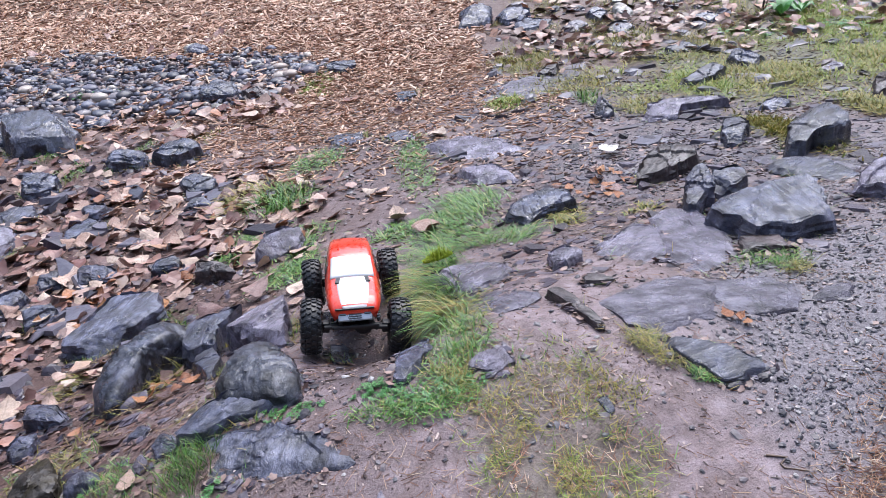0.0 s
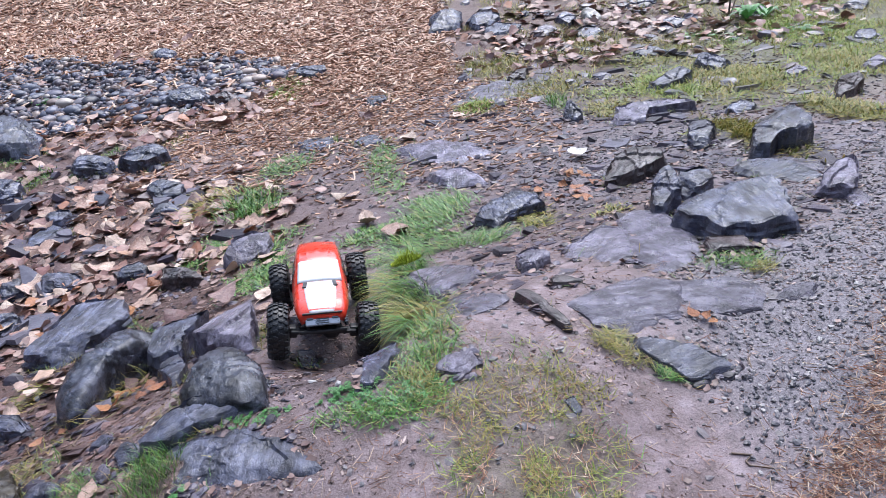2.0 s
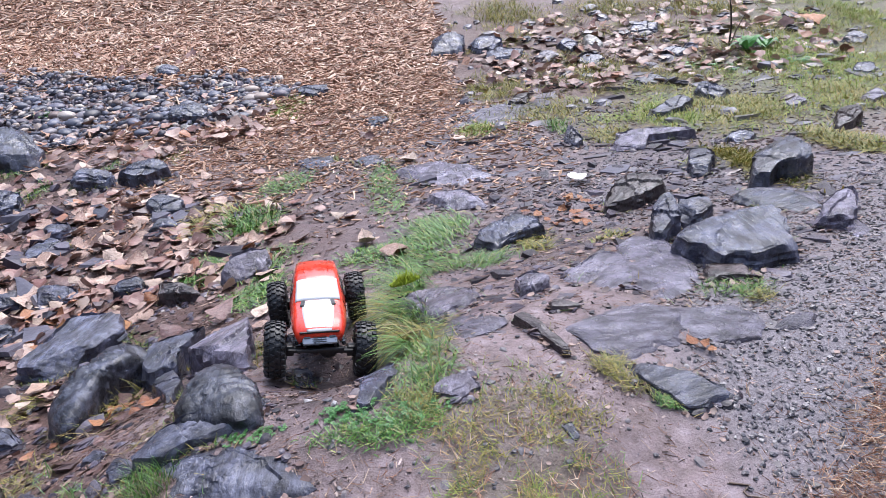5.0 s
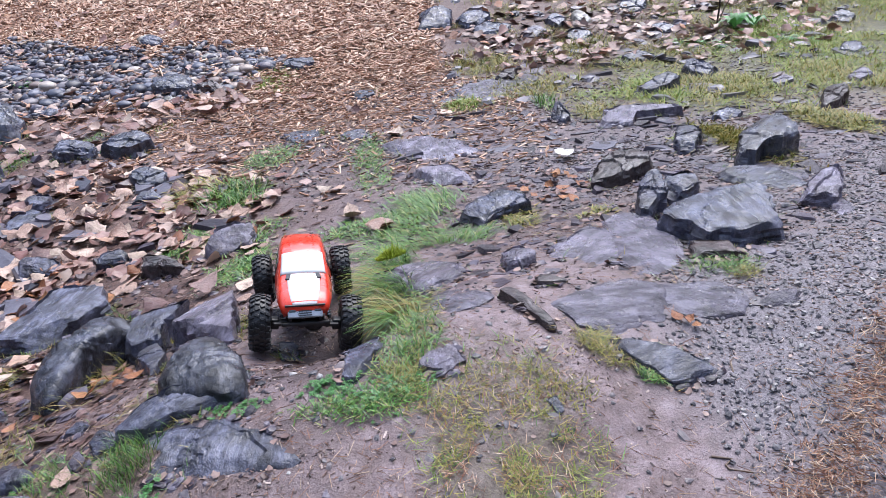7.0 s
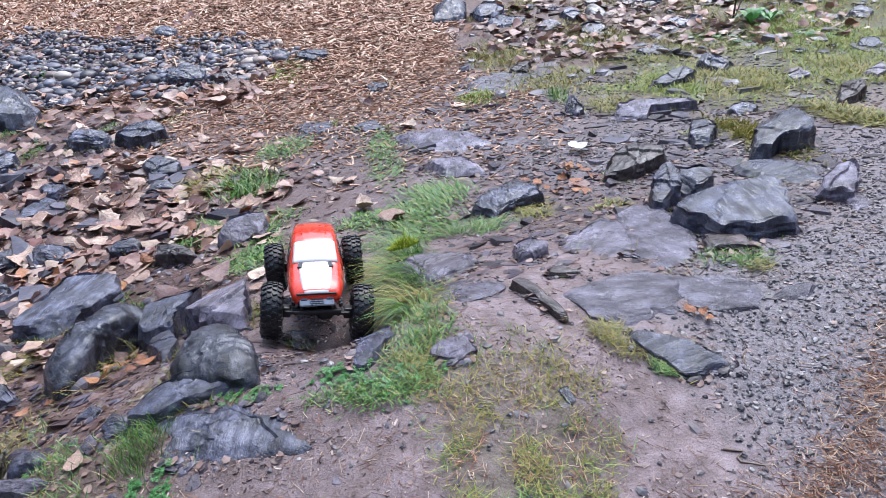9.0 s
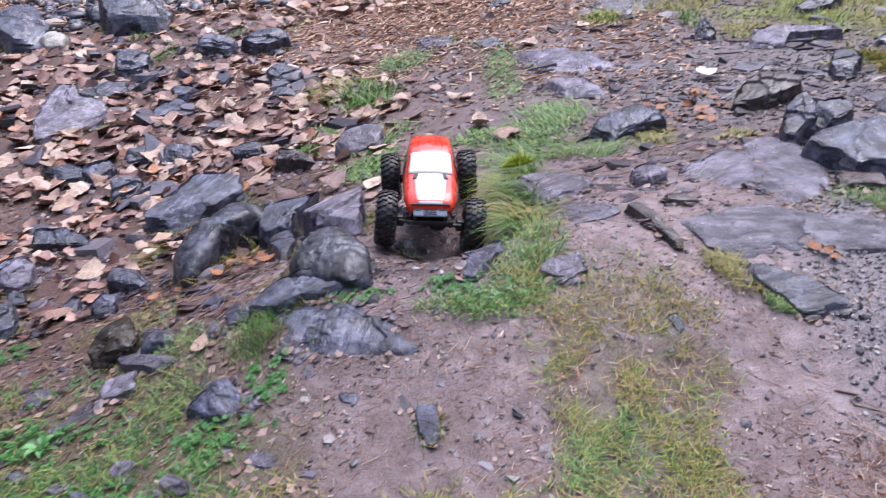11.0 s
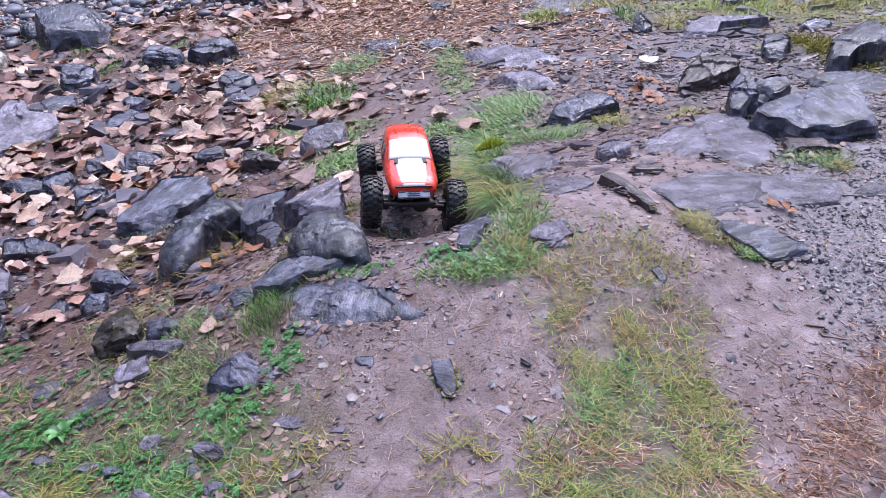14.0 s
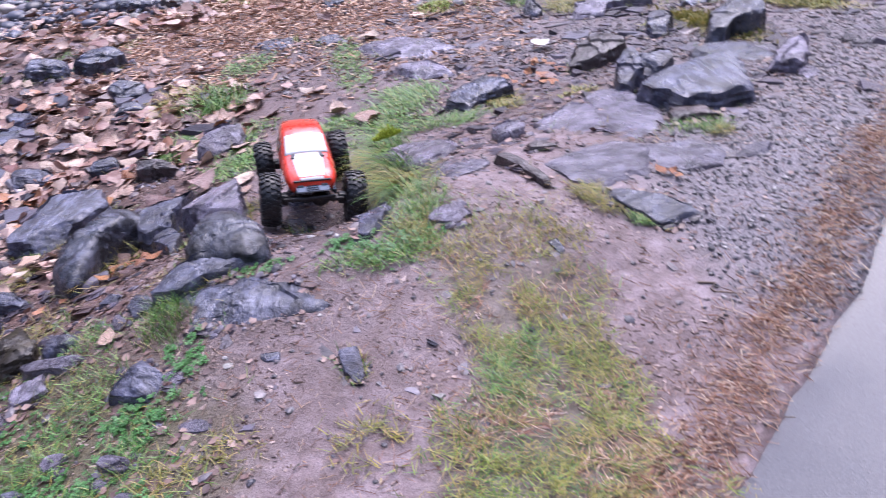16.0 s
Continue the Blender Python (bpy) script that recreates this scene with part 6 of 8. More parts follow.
# grass: curved blades, several to a tuft
def blades(name, x, y, length, width, lean, way, material, label, category="grass", kind="stuff", flop=1.0, origin=None):
    """Blades of the given lengths that rise at x, y, lean by an angle towards a way and droop at the tip."""
    n, segs = len(x), 4
    z = top(x, y) - 0.004
    dx, dy = np.cos(way), np.sin(way)
    rows = []
    px, pz, a = np.zeros(n), np.zeros(n), lean.copy()
    for s in range(segs + 1):
        rows.append((px.copy(), pz.copy(), width * (1 - s / segs) ** 0.7 * (0.75 if s == 0 else 1)))
        px, pz = px + np.sin(a) * length / segs, pz + np.cos(a) * length / segs
        a = a + flop * rand(n, 0.12, 0.5)
    verts = []
    gx, gy = slope(x, y)
    for s, (u, v, w) in enumerate(rows):
        bx, by = x + dx * u, y + dy * u
        bz = np.maximum(z + v, lie(bx, by) + 0.004 + 0.002 * s)
        if s < segs:
            verts.append(np.stack([bx - dy * w / 2, by + dx * w / 2, bz], 1))
            verts.append(np.stack([bx + dy * w / 2, by - dx * w / 2, bz], 1))
        else:
            verts.append(np.stack([bx, by, bz], 1))
    per = 2 * segs + 1
    v = np.stack(verts, 1).reshape(-1, 3)
    tri = []
    for s in range(segs - 1):
        a0 = 2 * s
        tri += [(a0, a0 + 1, a0 + 3), (a0, a0 + 3, a0 + 2)]
    tri.append((2 * segs - 2, 2 * segs - 1, 2 * segs))
    idx = (np.array(tri)[None] + (np.arange(n) * per)[:, None, None]).reshape(-1)
    if origin is not None:
        v = v - np.array(origin)
    me = fill_mesh(bpy.data.meshes.new(name), v, idx, 3)
    me.polygons.foreach_set("use_smooth", np.ones(len(me.polygons), bool))
    me.materials.append(material)
    ob = new(name, me)
    if origin is not None:
        ob.location = origin
    return tagged(ob, label, category, kind=kind)


def patch(cx, cy, rx, ry, turn, count, length, label, material=BLADE, way=None, lean=(0.1, 0.9), width=0.003, flop=1.0, name="grass_patch", kind="stuff", group=""):
    """A patch of grass in an oval; way: the bearing towards which most blades fall."""
    r, a = np.sqrt(rand(count, 0, 1)) * (0.6 + np.abs(RNG.normal(0, 0.42, count))), rand(count, 0, 6.283)
    c, s = math.cos(radians(turn)), math.sin(radians(turn))
    u, v = rx * r * np.cos(a), ry * r * np.sin(a)
    x, y = cx + u * c - v * s, cy + u * s + v * c
    keep = rough(x, y, 0.06, 90 + count % 7, 2) > -0.45
    x, y = x[keep], y[keep]
    n = len(x)
    bearing = rand(n, 0, 6.283) if way is None else radians(way) + RNG.normal(0, 0.7, n)
    o = (cx, cy, float(lie(cx, cy)))
    ob = blades(name, x, y, rand(n, 0.45, 1.0) * length, rand(n, 0.7, 1.2) * width, rand(n, *lean), bearing, material, label, kind=kind, flop=flop, origin=o)
    return tagged(ob, group=group)


def bank_grass(count, box, area, length, material, label, width=0.005):
    x, y = cast(RNG, count, box, area)
    n = len(x)
    blades("bank_grass", x, y, rand(n, 0.4, 1.0) * length, rand(n, 0.7, 1.2) * width, rand(n, 0.4, 1.4), rand(n, 0, 6.283), material, label)


bank_grass(80000, (1.2, 5.4, 3.6, 8.5), lambda x, y: turf_area(x, y) * step(rough(x, y, 0.30, 81), -0.15, 0.3), 0.085, MEADOW, "short green grass growing over the bank", 0.006)
bank_grass(84000, (0.7, 5.4, 3.4, 8.8), lambda x, y: np.maximum(0.75 * turf_area(x, y), 0.95 * litter_area(x, y)) * step(rough(x, y, 0.22, 83), -0.1, 0.35), 0.12, STRAW, "dry yellow grass over the stony bank", 0.005)


def trodden(count, material, length, width, clump, seed, label, lean=(0.7, 1.5)):
    """Short blades pressed flat, in clumps, over the middle of the path."""
    x, y = cast(RNG, count, (0.0, 0.65, 0.5, 1.6), lambda x, y: path_moss(x, y) * step(rough(x, y, clump, seed), -0.15, 0.25))
    n = len(x)
    blades("path_grass", x, y, rand(n, 0.4, 1.0) * length, rand(n, 0.7, 1.3) * width, rand(n, *lean), rand(n, 0, 6.283), material, label, flop=0.4)


trodden(30000, STRAW, 0.034, 0.0019, 0.05, 141, "yellow trampled grass and dead stems on the path")
trodden(15000, MEADOW, 0.036, 0.0019, 0.07, 143, "short yellow-green grass pressed into the path")
trodden(7000, BLADE, 0.042, 0.0019, 0.11, 145, "green grass clumps in the middle of the path", (0.3, 1.2))
trodden(15000, NEEDLE, 0.030, 0.0018, 0.06, 147, "dead rust-brown stems and needles among the path grass", (1.1, 1.55))

fx, fy = cast(RNG, 5000, (-1.05, -0.1, 0.7, 1.65), lambda x, y: 0.75 * step(rough(x, y, 0.09, 151), -0.2, 0.3) * (1 - step(x, -0.28, -0.12)))
fn = len(fx)
blades("dead_grass", fx, fy, rand(fn, 0.012, 0.045), rand(fn, 0.0012, 0.0026), rand(fn, 0.9, 1.5), rand(fn, 0, 6.283), STRAW, "short dead grass scraps over the stony slope", flop=0.4)
fx, fy = cast(RNG, 7000, (-1.05, -0.1, 0.7, 1.65), lambda x, y: 0.6 * step(rough(x, y, 0.12, 153), 0.0, 0.4) * (1 - step(x, -0.25, -0.12)))
fn = len(fx)
blades("sparse_grass", fx, fy, rand(fn, 0.015, 0.05), rand(fn, 0.0016, 0.0028), rand(fn, 0.3, 1.3), rand(fn, 0, 6.283), BLADE, "sparse short green grass over the stony slope", flop=0.6)


# larger pebbles and flakes that lie singly
def form_mesh(name, form, material, smooth):
    me = bpy.data.meshes.new(name)
    me.from_pydata([tuple(p) for p in form[0]], [], [tuple(t) for t in form[1]])
    me.polygons.foreach_set("use_smooth", np.full(len(me.polygons), smooth))
    me.materials.append(material)
    return me


def lay(name, forms, x, y, size, height, sink, label, category, group):
    for k in range(len(x)):
        ob = new(name, forms[k % len(forms)])
        gx, gy = (float(g) for g in slope(x[k], y[k]))
        ob.matrix_world = (Matrix.Translation((x[k], y[k], float(top(x[k], y[k])) + sink * size[k] * height[k]))
                           @ pose(0, 0, 0, math.degrees(math.atan(gy)), -math.degrees(math.atan(gx)), (k * 137) % 360) @ Matrix.Diagonal((1.25 * size[k], size[k], size[k] * height[k], 1)))
        tagged(ob, label, category, group=group)


def single_pebbles():
    rng = np.random.default_rng(31)
    x, y = cast(rng, 400, (-3.4, -0.6, 5.0, 6.6), lambda x, y: 0.5 * pebble_area(x, y))
    forms = [form_mesh("pebble", stone_form(np.random.default_rng(300 + k), 0.10, 7, 12), PEBBLE, True) for k in range(8)]
    n = min(90, len(x))
    lay("pebble", forms, x[:n], y[:n], rng.uniform(0.055, 0.12, n), rng.uniform(0.5, 0.75, n), 0.42, "smooth wet river pebble lying on the pebble bed", "pebble", "river pebbles")


def single_flakes():
    rng = np.random.default_rng(33)
    x, y = cast(rng, 420, (0.15, 2.3, 1.9, 4.4), lambda x, y: 0.6 * shale_area(x, y) + 0.15 * gravel_area(x, y))
    forms = [form_mesh("slate_flake", shard_form(np.random.default_rng(330 + k)), SHARD, False) for k in range(12)]
    n = min(110, len(x))
    lay("slate_flake", forms, x[:n], y[:n], rng.uniform(0.03, 0.085, n), rng.uniform(0.10, 0.24, n), 0.2, "flat broken slate flake trodden into the muddy bank", "stone", "slate flakes")


single_pebbles()
single_flakes()

# grass, patch by patch
patch(0.18, 2.35, 0.050, 0.100, 0, 330, 0.190, "long drooping green grass tuft hanging over the path edge", BLADE, way=215, lean=(0.5,1.2), width=0.0036, flop=1.0, name="grass_tuft")
patch(0.18, 2.06, 0.037, 0.062, 0, 247, 0.192, "thick drooping grass with straw coloured tips", BLADE, way=222, lean=(0.5,1.25), width=0.0036, flop=1.0, name="grass_tuft")
patch(0.18, 1.85, 0.030, 0.045, 0, 190, 0.160, "drooping grass tuft over the hollow", BLADE, way=228, lean=(0.5,1.25), width=0.0036, flop=1.0, name="grass_tuft")
patch(0.16, 2.17, 0.040, 0.155, 0, 420, 0.176, "dry straw coloured grass hanging from the tuft", STRAW, way=222, lean=(0.7,1.35), flop=1.0, width=0.0036)
patch(0.18, 1.92, 0.032, 0.056, 0, 300, 0.160, "dead straw grass drooping over the hollow", STRAW, way=230, lean=(0.7,1.35), flop=1.0, width=0.0036)
patch(0.26, 2.52, 0.154, 0.097, 0, 617, 0.060, "bright green grass along the path edge", BLADE, way=200, lean=(0.3,1.1), width=0.0032)
patch(0.41, 2.48, 0.097, 0.086, 0, 361, 0.056, "short bright grass on the mound", BLADE, way=20, lean=(0.4,1.2), width=0.0032)
patch(-0.51, 3.55, 0.130, 0.173, 0, 678, 0.115, "upright green grass tuft beside the path", BLADE, lean=(0.2,1.1), width=0.0065, name="grass_tuft")
patch(-0.67, 3.68, 0.140, 0.178, 0, 561, 0.120, "dry pale grass beside the green tuft", STRAW, way=180, lean=(0.6,1.3), width=0.0065)
patch(-0.40, 4.11, 0.150, 0.214, 0, 678, 0.048, "short green grass beside the muddy path", BLADE, lean=(0.3,1.2), width=0.0065)
patch(0.09, 3.88, 0.081, 0.343, 0, 678, 0.048, "short bright green grass on the path edge", BLADE, lean=(0.3,1.2), width=0.0065)
patch(0.12, 3.42, 0.084, 0.219, 0, 323, 0.040, "thin grass among wet stones", BLADE, lean=(0.4,1.2), width=0.0065)
patch(0.30, 2.96, 0.120, 0.180, 0, 904, 0.064, "green and straw grass lying over the mound", BLADE, way=160, lean=(0.4,1.2), width=0.0065, name="grass_tuft")
patch(0.19, 2.87, 0.120, 0.081, 0, 419, 0.040, "short grass in the path", BLADE, lean=(0.3,1.2), width=0.0065)
patch(0.58, 2.60, 0.057, 0.139, 0, 486, 0.048, "yellowish grass beside the slate outcrop", STRAW, lean=(0.3,1.2), width=0.0065)
patch(0.80, 2.49, 0.068, 0.060, 0, 198, 0.032, "thin yellow grass above the flat slab", STRAW, lean=(0.4,1.2), width=0.0065)
patch(-0.59, 3.10, 0.103, 0.172, 0, 678, 0.044, "low bright green grass among rocks", BLADE, lean=(0.2,1.1), width=0.0065)
patch(-0.35, 3.07, 0.130, 0.117, 0, 532, 0.044, "green grass strip beside a grey stone", BLADE, lean=(0.3,1.1), width=0.0065)
patch(-0.35, 2.70, 0.108, 0.124, 0, 581, 0.044, "low grass in front of the slate slab", BLADE, lean=(0.3,1.1), width=0.0065)
patch(-0.23, 2.14, 0.060, 0.104, 0, 176, 0.040, "thin yellow grass beside the slab", STRAW, lean=(0.4,1.2), width=0.0024)
patch(0.20, 1.64, 0.057, 0.142, 0, 456, 0.056, "fresh green grass on the slope below the tuft", BLADE, lean=(0.2,1.1), width=0.0032)
patch(0.17, 1.52, 0.043, 0.065, 0, 286, 0.048, "mixed grass and dry stems on the slope", STRAW, lean=(0.3,1.2), width=0.0024)
patch(-0.33, 1.41, 0.059, 0.092, 0, 520, 0.050, "dense bright green grass tuft beside the ledge", BLADE, lean=(0.1,0.8), flop=0.6, width=0.0021)
patch(-0.46, 1.29, 0.078, 0.100, 0, 360, 0.045, "long fresh grass between the rocks", BLADE, lean=(0.2,1.0), flop=0.8, width=0.0021)
patch(-0.73, 1.62, 0.124, 0.131, 0, 286, 0.048, "thin yellow grass among rocks", STRAW, lean=(0.3,1.2), width=0.0024)
patch(-0.52, 1.45, 0.079, 0.065, 0, 209, 0.048, "short grass behind a rock", BLADE, lean=(0.3,1.2), width=0.0021)
patch(-0.34, 1.08, 0.063, 0.054, 0, 198, 0.040, "short grass over trodden soil", BLADE, lean=(0.3,1.2), width=0.0021)
patch(-0.28, 0.99, 0.067, 0.049, 0, 217, 0.040, "sparse dry grass on trodden soil", STRAW, lean=(0.5,1.3), width=0.0024)
patch(-0.51, 1.12, 0.059, 0.061, 0, 188, 0.048, "green grass beside a dark rock", BLADE, lean=(0.3,1.1), width=0.0021)
patch(-0.41, 0.99, 0.061, 0.038, 0, 177, 0.048, "short green grass at the slope's foot", BLADE, lean=(0.3,1.1), width=0.0021)
patch(-0.63, 1.11, 0.074, 0.032, 0, 156, 0.040, "short green grass among chickweed", BLADE, lean=(0.3,1.1), width=0.0021)
patch(-0.63, 1.02, 0.068, 0.036, 0, 145, 0.064, "dry grass stalks over dark stones", STRAW, lean=(0.3,1.2), width=0.0024)
patch(-0.83, 1.32, 0.093, 0.097, 0, 181, 0.040, "yellow grass scraps on the slope", STRAW, lean=(0.4,1.2), width=0.0024)
patch(-0.18, 1.03, 0.057, 0.049, 0, 121, 0.032, "sparse trodden grass in the mud", STRAW, lean=(0.7,1.4), width=0.0024)
patch(0.96, 1.91, 0.087, 0.053, 0, 399, 0.040, "grass strip between flat slabs", BLADE, lean=(0.3,1.2), width=0.0032)
patch(0.99, 1.85, 0.036, 0.035, 0, 176, 0.036, "yellow grass at the gravel's edge", STRAW, lean=(0.3,1.2), width=0.0024)
patch(0.56, 1.58, 0.041, 0.040, 0, 264, 0.040, "small yellow-green grass clump above a slab", STRAW, lean=(0.3,1.1), width=0.0024)
patch(0.62, 1.53, 0.058, 0.029, 0, 264, 0.032, "thin yellow grass along a slab", STRAW, lean=(0.5,1.3), width=0.0024)
patch(0.65, 1.48, 0.028, 0.018, 0, 123, 0.032, "small green grass clump at a slab corner", BLADE, lean=(0.3,1.2), width=0.0032)
patch(1.05, 4.46, 0.061, 0.199, 0, 228, 0.080, "small green grass tuft beside an upright slate", BLADE, lean=(0.1,0.9), width=0.0065, name="grass_tuft")
patch(3.10, 5.80, 0.378, 0.888, 0, 7800, 0.081, "green grass covering the upper bank", MEADOW, lean=(0.3,1.2), width=0.0065)
patch(2.02, 4.47, 0.222, 0.395, 0, 3900, 0.081, "yellow-green grass between bank stones", STRAW, lean=(0.3,1.2), width=0.0065)
patch(1.64, 4.44, 0.152, 0.332, 0, 2100, 0.081, "green grass round a dark stone", MEADOW, lean=(0.3,1.2), width=0.0065)
patch(2.03, 3.35, 0.099, 0.318, 0, 2700, 0.072, "yellow trampled grass on the bank", STRAW, lean=(0.4,1.3), width=0.0065)
patch(2.69, 4.47, 0.142, 0.512, 0, 2400, 0.072, "short mixed grass on the bank", STRAW, lean=(0.3,1.2), width=0.0065)
patch(1.54, 3.15, 0.075, 0.387, 0, 2100, 0.081, "dry grass hanging over a slate block", STRAW, way=250, lean=(0.3,1.2), width=0.0065)
patch(1.26, 4.10, 0.144, 0.269, 0, 900, 0.063, "thin yellow grass on the stony bank", STRAW, lean=(0.3,1.2), width=0.0065)
patch(1.04, 4.93, 0.276, 0.309, 0, 1500, 0.072, "pale dry grass over a flat rock", STRAW, lean=(0.3,1.2), width=0.0065)
patch(0.87, 5.73, 0.221, 0.267, 0, 1260, 0.090, "pale dry grass beside the wood chips", STRAW, lean=(0.2,1.0), width=0.0065)
patch(1.31, 8.23, 0.317, 0.541, 0, 1500, 0.126, "tall pale grass among far rocks", STRAW, lean=(0.2,1.0), width=0.0065)
patch(2.29, 8.15, 0.360, 0.357, 0, 1140, 0.126, "tall pale grass on the far bank", STRAW, lean=(0.2,1.0), width=0.0065)
patch(3.05, 7.94, 0.450, 0.361, 0, 1380, 0.126, "tall yellow grass behind the leaves", STRAW, lean=(0.2,1.0), width=0.0065)
patch(0.64, 4.69, 0.122, 0.173, 0, 780, 0.063, "small green grass patch beside a flat rock", MEADOW, lean=(0.2,1.1), width=0.0065)
patch(1.67, 6.09, 0.188, 0.363, 0, 960, 0.090, "pale grass stalks among leaves", STRAW, lean=(0.2,1.0), width=0.0065)
patch(4.34, 7.01, 0.218, 1.110, 0, 2700, 0.090, "green grass at the top of the bank", MEADOW, lean=(0.3,1.2), width=0.0065)
patch(-0.60, 5.94, 0.177, 0.342, 0, 1260, 0.072, "low green grass beside a flat stone", MEADOW, lean=(0.2,1.1), width=0.0065)
patch(1.36, 3.23, 0.032, 0.117, 0, 360, 0.054, "small grass clump under a slate block", MEADOW, lean=(0.2,1.1), width=0.0065)
patch(-2.13, 4.96, 0.098, 0.170, 0, 152, 0.064, "small green grass tuft under the big boulder", BLADE, lean=(0.1,0.9), width=0.0065)
patch(-1.84, 4.53, 0.080, 0.197, 0, 190, 0.064, "small grass tuft among leaves", BLADE, lean=(0.1,0.9), width=0.0065)
patch(-1.51, 4.88, 0.069, 0.148, 0, 123, 0.048, "small grass tuft behind a stone", BLADE, lean=(0.1,0.9), width=0.0065)
patch(-1.16, 4.99, 0.069, 0.156, 0, 132, 0.048, "thin grass beside a slate rock", STRAW, lean=(0.1,0.9), width=0.0065)
patch(-0.73, 2.40, 0.108, 0.109, 0, 264, 0.048, "dry grass between two slate rocks", STRAW, lean=(0.3,1.2), width=0.0024)
patch(-0.60, 2.11, 0.087, 0.268, 0, 418, 0.096, "dry reed-like grass draped over the leaning boulder", STRAW, way=250, lean=(0.2,1.2), width=0.0024)
patch(-0.70, 2.42, 0.065, 0.176, 0, 209, 0.080, "green grass growing over the leaning boulder", BLADE, way=260, lean=(0.2,1.1), width=0.0032, name="grass_tuft")
patch(-0.64, 2.11, 0.05, 0.10, 0, 320, 0.11, "long dry grass hanging between the two boulders", STRAW, way=265, lean=(0.3, 1.2), width=0.0026)
patch(-0.94, 2.23, 0.07, 0.10, 0, 260, 0.06, "dry yellow grass at the blunt end of the boulder", STRAW, way=240, lean=(0.5, 1.3), width=0.0026)
patch(0.05, 2.51, 0.091, 0.093, 0, 171, 0.040, "short grass on the mound's edge", BLADE, lean=(0.3,1.2), width=0.0032)
patch(0.16, 1.47, 0.067, 0.042, 0, 304, 0.028, "short green grass beside chickweed", BLADE, lean=(0.4,1.3), width=0.0032)
patch(0.46, 1.46, 0.068, 0.067, 0, 330, 0.024, "sparse moss-like grass on the path", STRAW, lean=(0.6,1.4), width=0.0024)
patch(0.20, 2.14, 0.085, 0.209, 0, 396, 0.048, "yellow-green grass lying on the mound", STRAW, way=200, lean=(0.5,1.3), width=0.0024)
patch(0.22, 1.80, 0.057, 0.207, 0, 352, 0.044, "dry grass over the mound's side", STRAW, way=210, lean=(0.5,1.3), width=0.0024)
patch(0.22, 2.02, 0.065, 0.269, 0, 247, 0.048, "green grass over the mound's side", BLADE, lean=(0.4,1.3), width=0.0032)
patch(0.23, 2.69, 0.146, 0.112, 0, 678, 0.048, "bright grass behind the mound", BLADE, way=190, lean=(0.4,1.2), width=0.0065)
patch(0.05, 2.82, 0.122, 0.099, 0, 419, 0.048, "short bright grass across the path", BLADE, lean=(0.4,1.2), width=0.0065)
patch(-0.32, 2.85, 0.069, 0.201, 0, 323, 0.040, "low grass beside the path", BLADE, lean=(0.4,1.2), width=0.0065)
patch(-0.58, 3.10, 0.129, 0.137, 0, 419, 0.040, "low grass beside a grey stone", BLADE, lean=(0.4,1.2), width=0.0065)
patch(0.10, 1.44, 0.099, 0.044, 0, 494, 0.028, "short green grass beside the hollow's foot", BLADE, lean=(0.4,1.3), width=0.0032)
patch(0.02, 1.44, 0.068, 0.026, 0, 152, 0.024, "thin green grass across the mud", BLADE, lean=(0.4,1.3), width=0.0032)
patch(0.15, 1.56, 0.055, 0.099, 0, 247, 0.040, "short grass below the tuft", BLADE, lean=(0.4,1.3), width=0.0032)
patch(0.04, 0.98, 0.060, 0.058, 0, 275, 0.035, "short yellow-green trampled grass and moss on the path", STRAW, lean=(0.5, 1.45), width=0.0024, flop=0.6)
patch(0.27, 1.41, 0.065, 0.065, 0, 165, 0.035, "short yellow-green trampled grass and moss on the path", STRAW, lean=(0.5, 1.45), width=0.0024, flop=0.6)
patch(0.27, 1.09, 0.041, 0.056, 0, 275, 0.045, "short yellow-green trampled grass and moss on the path", BLADE, lean=(0.5, 1.45), width=0.0024, flop=0.6)
patch(0.32, 1.15, 0.029, 0.038, 0, 121, 0.043, "short yellow-green trampled grass and moss on the path", BLADE, lean=(0.5, 1.45), width=0.0024, flop=0.6)

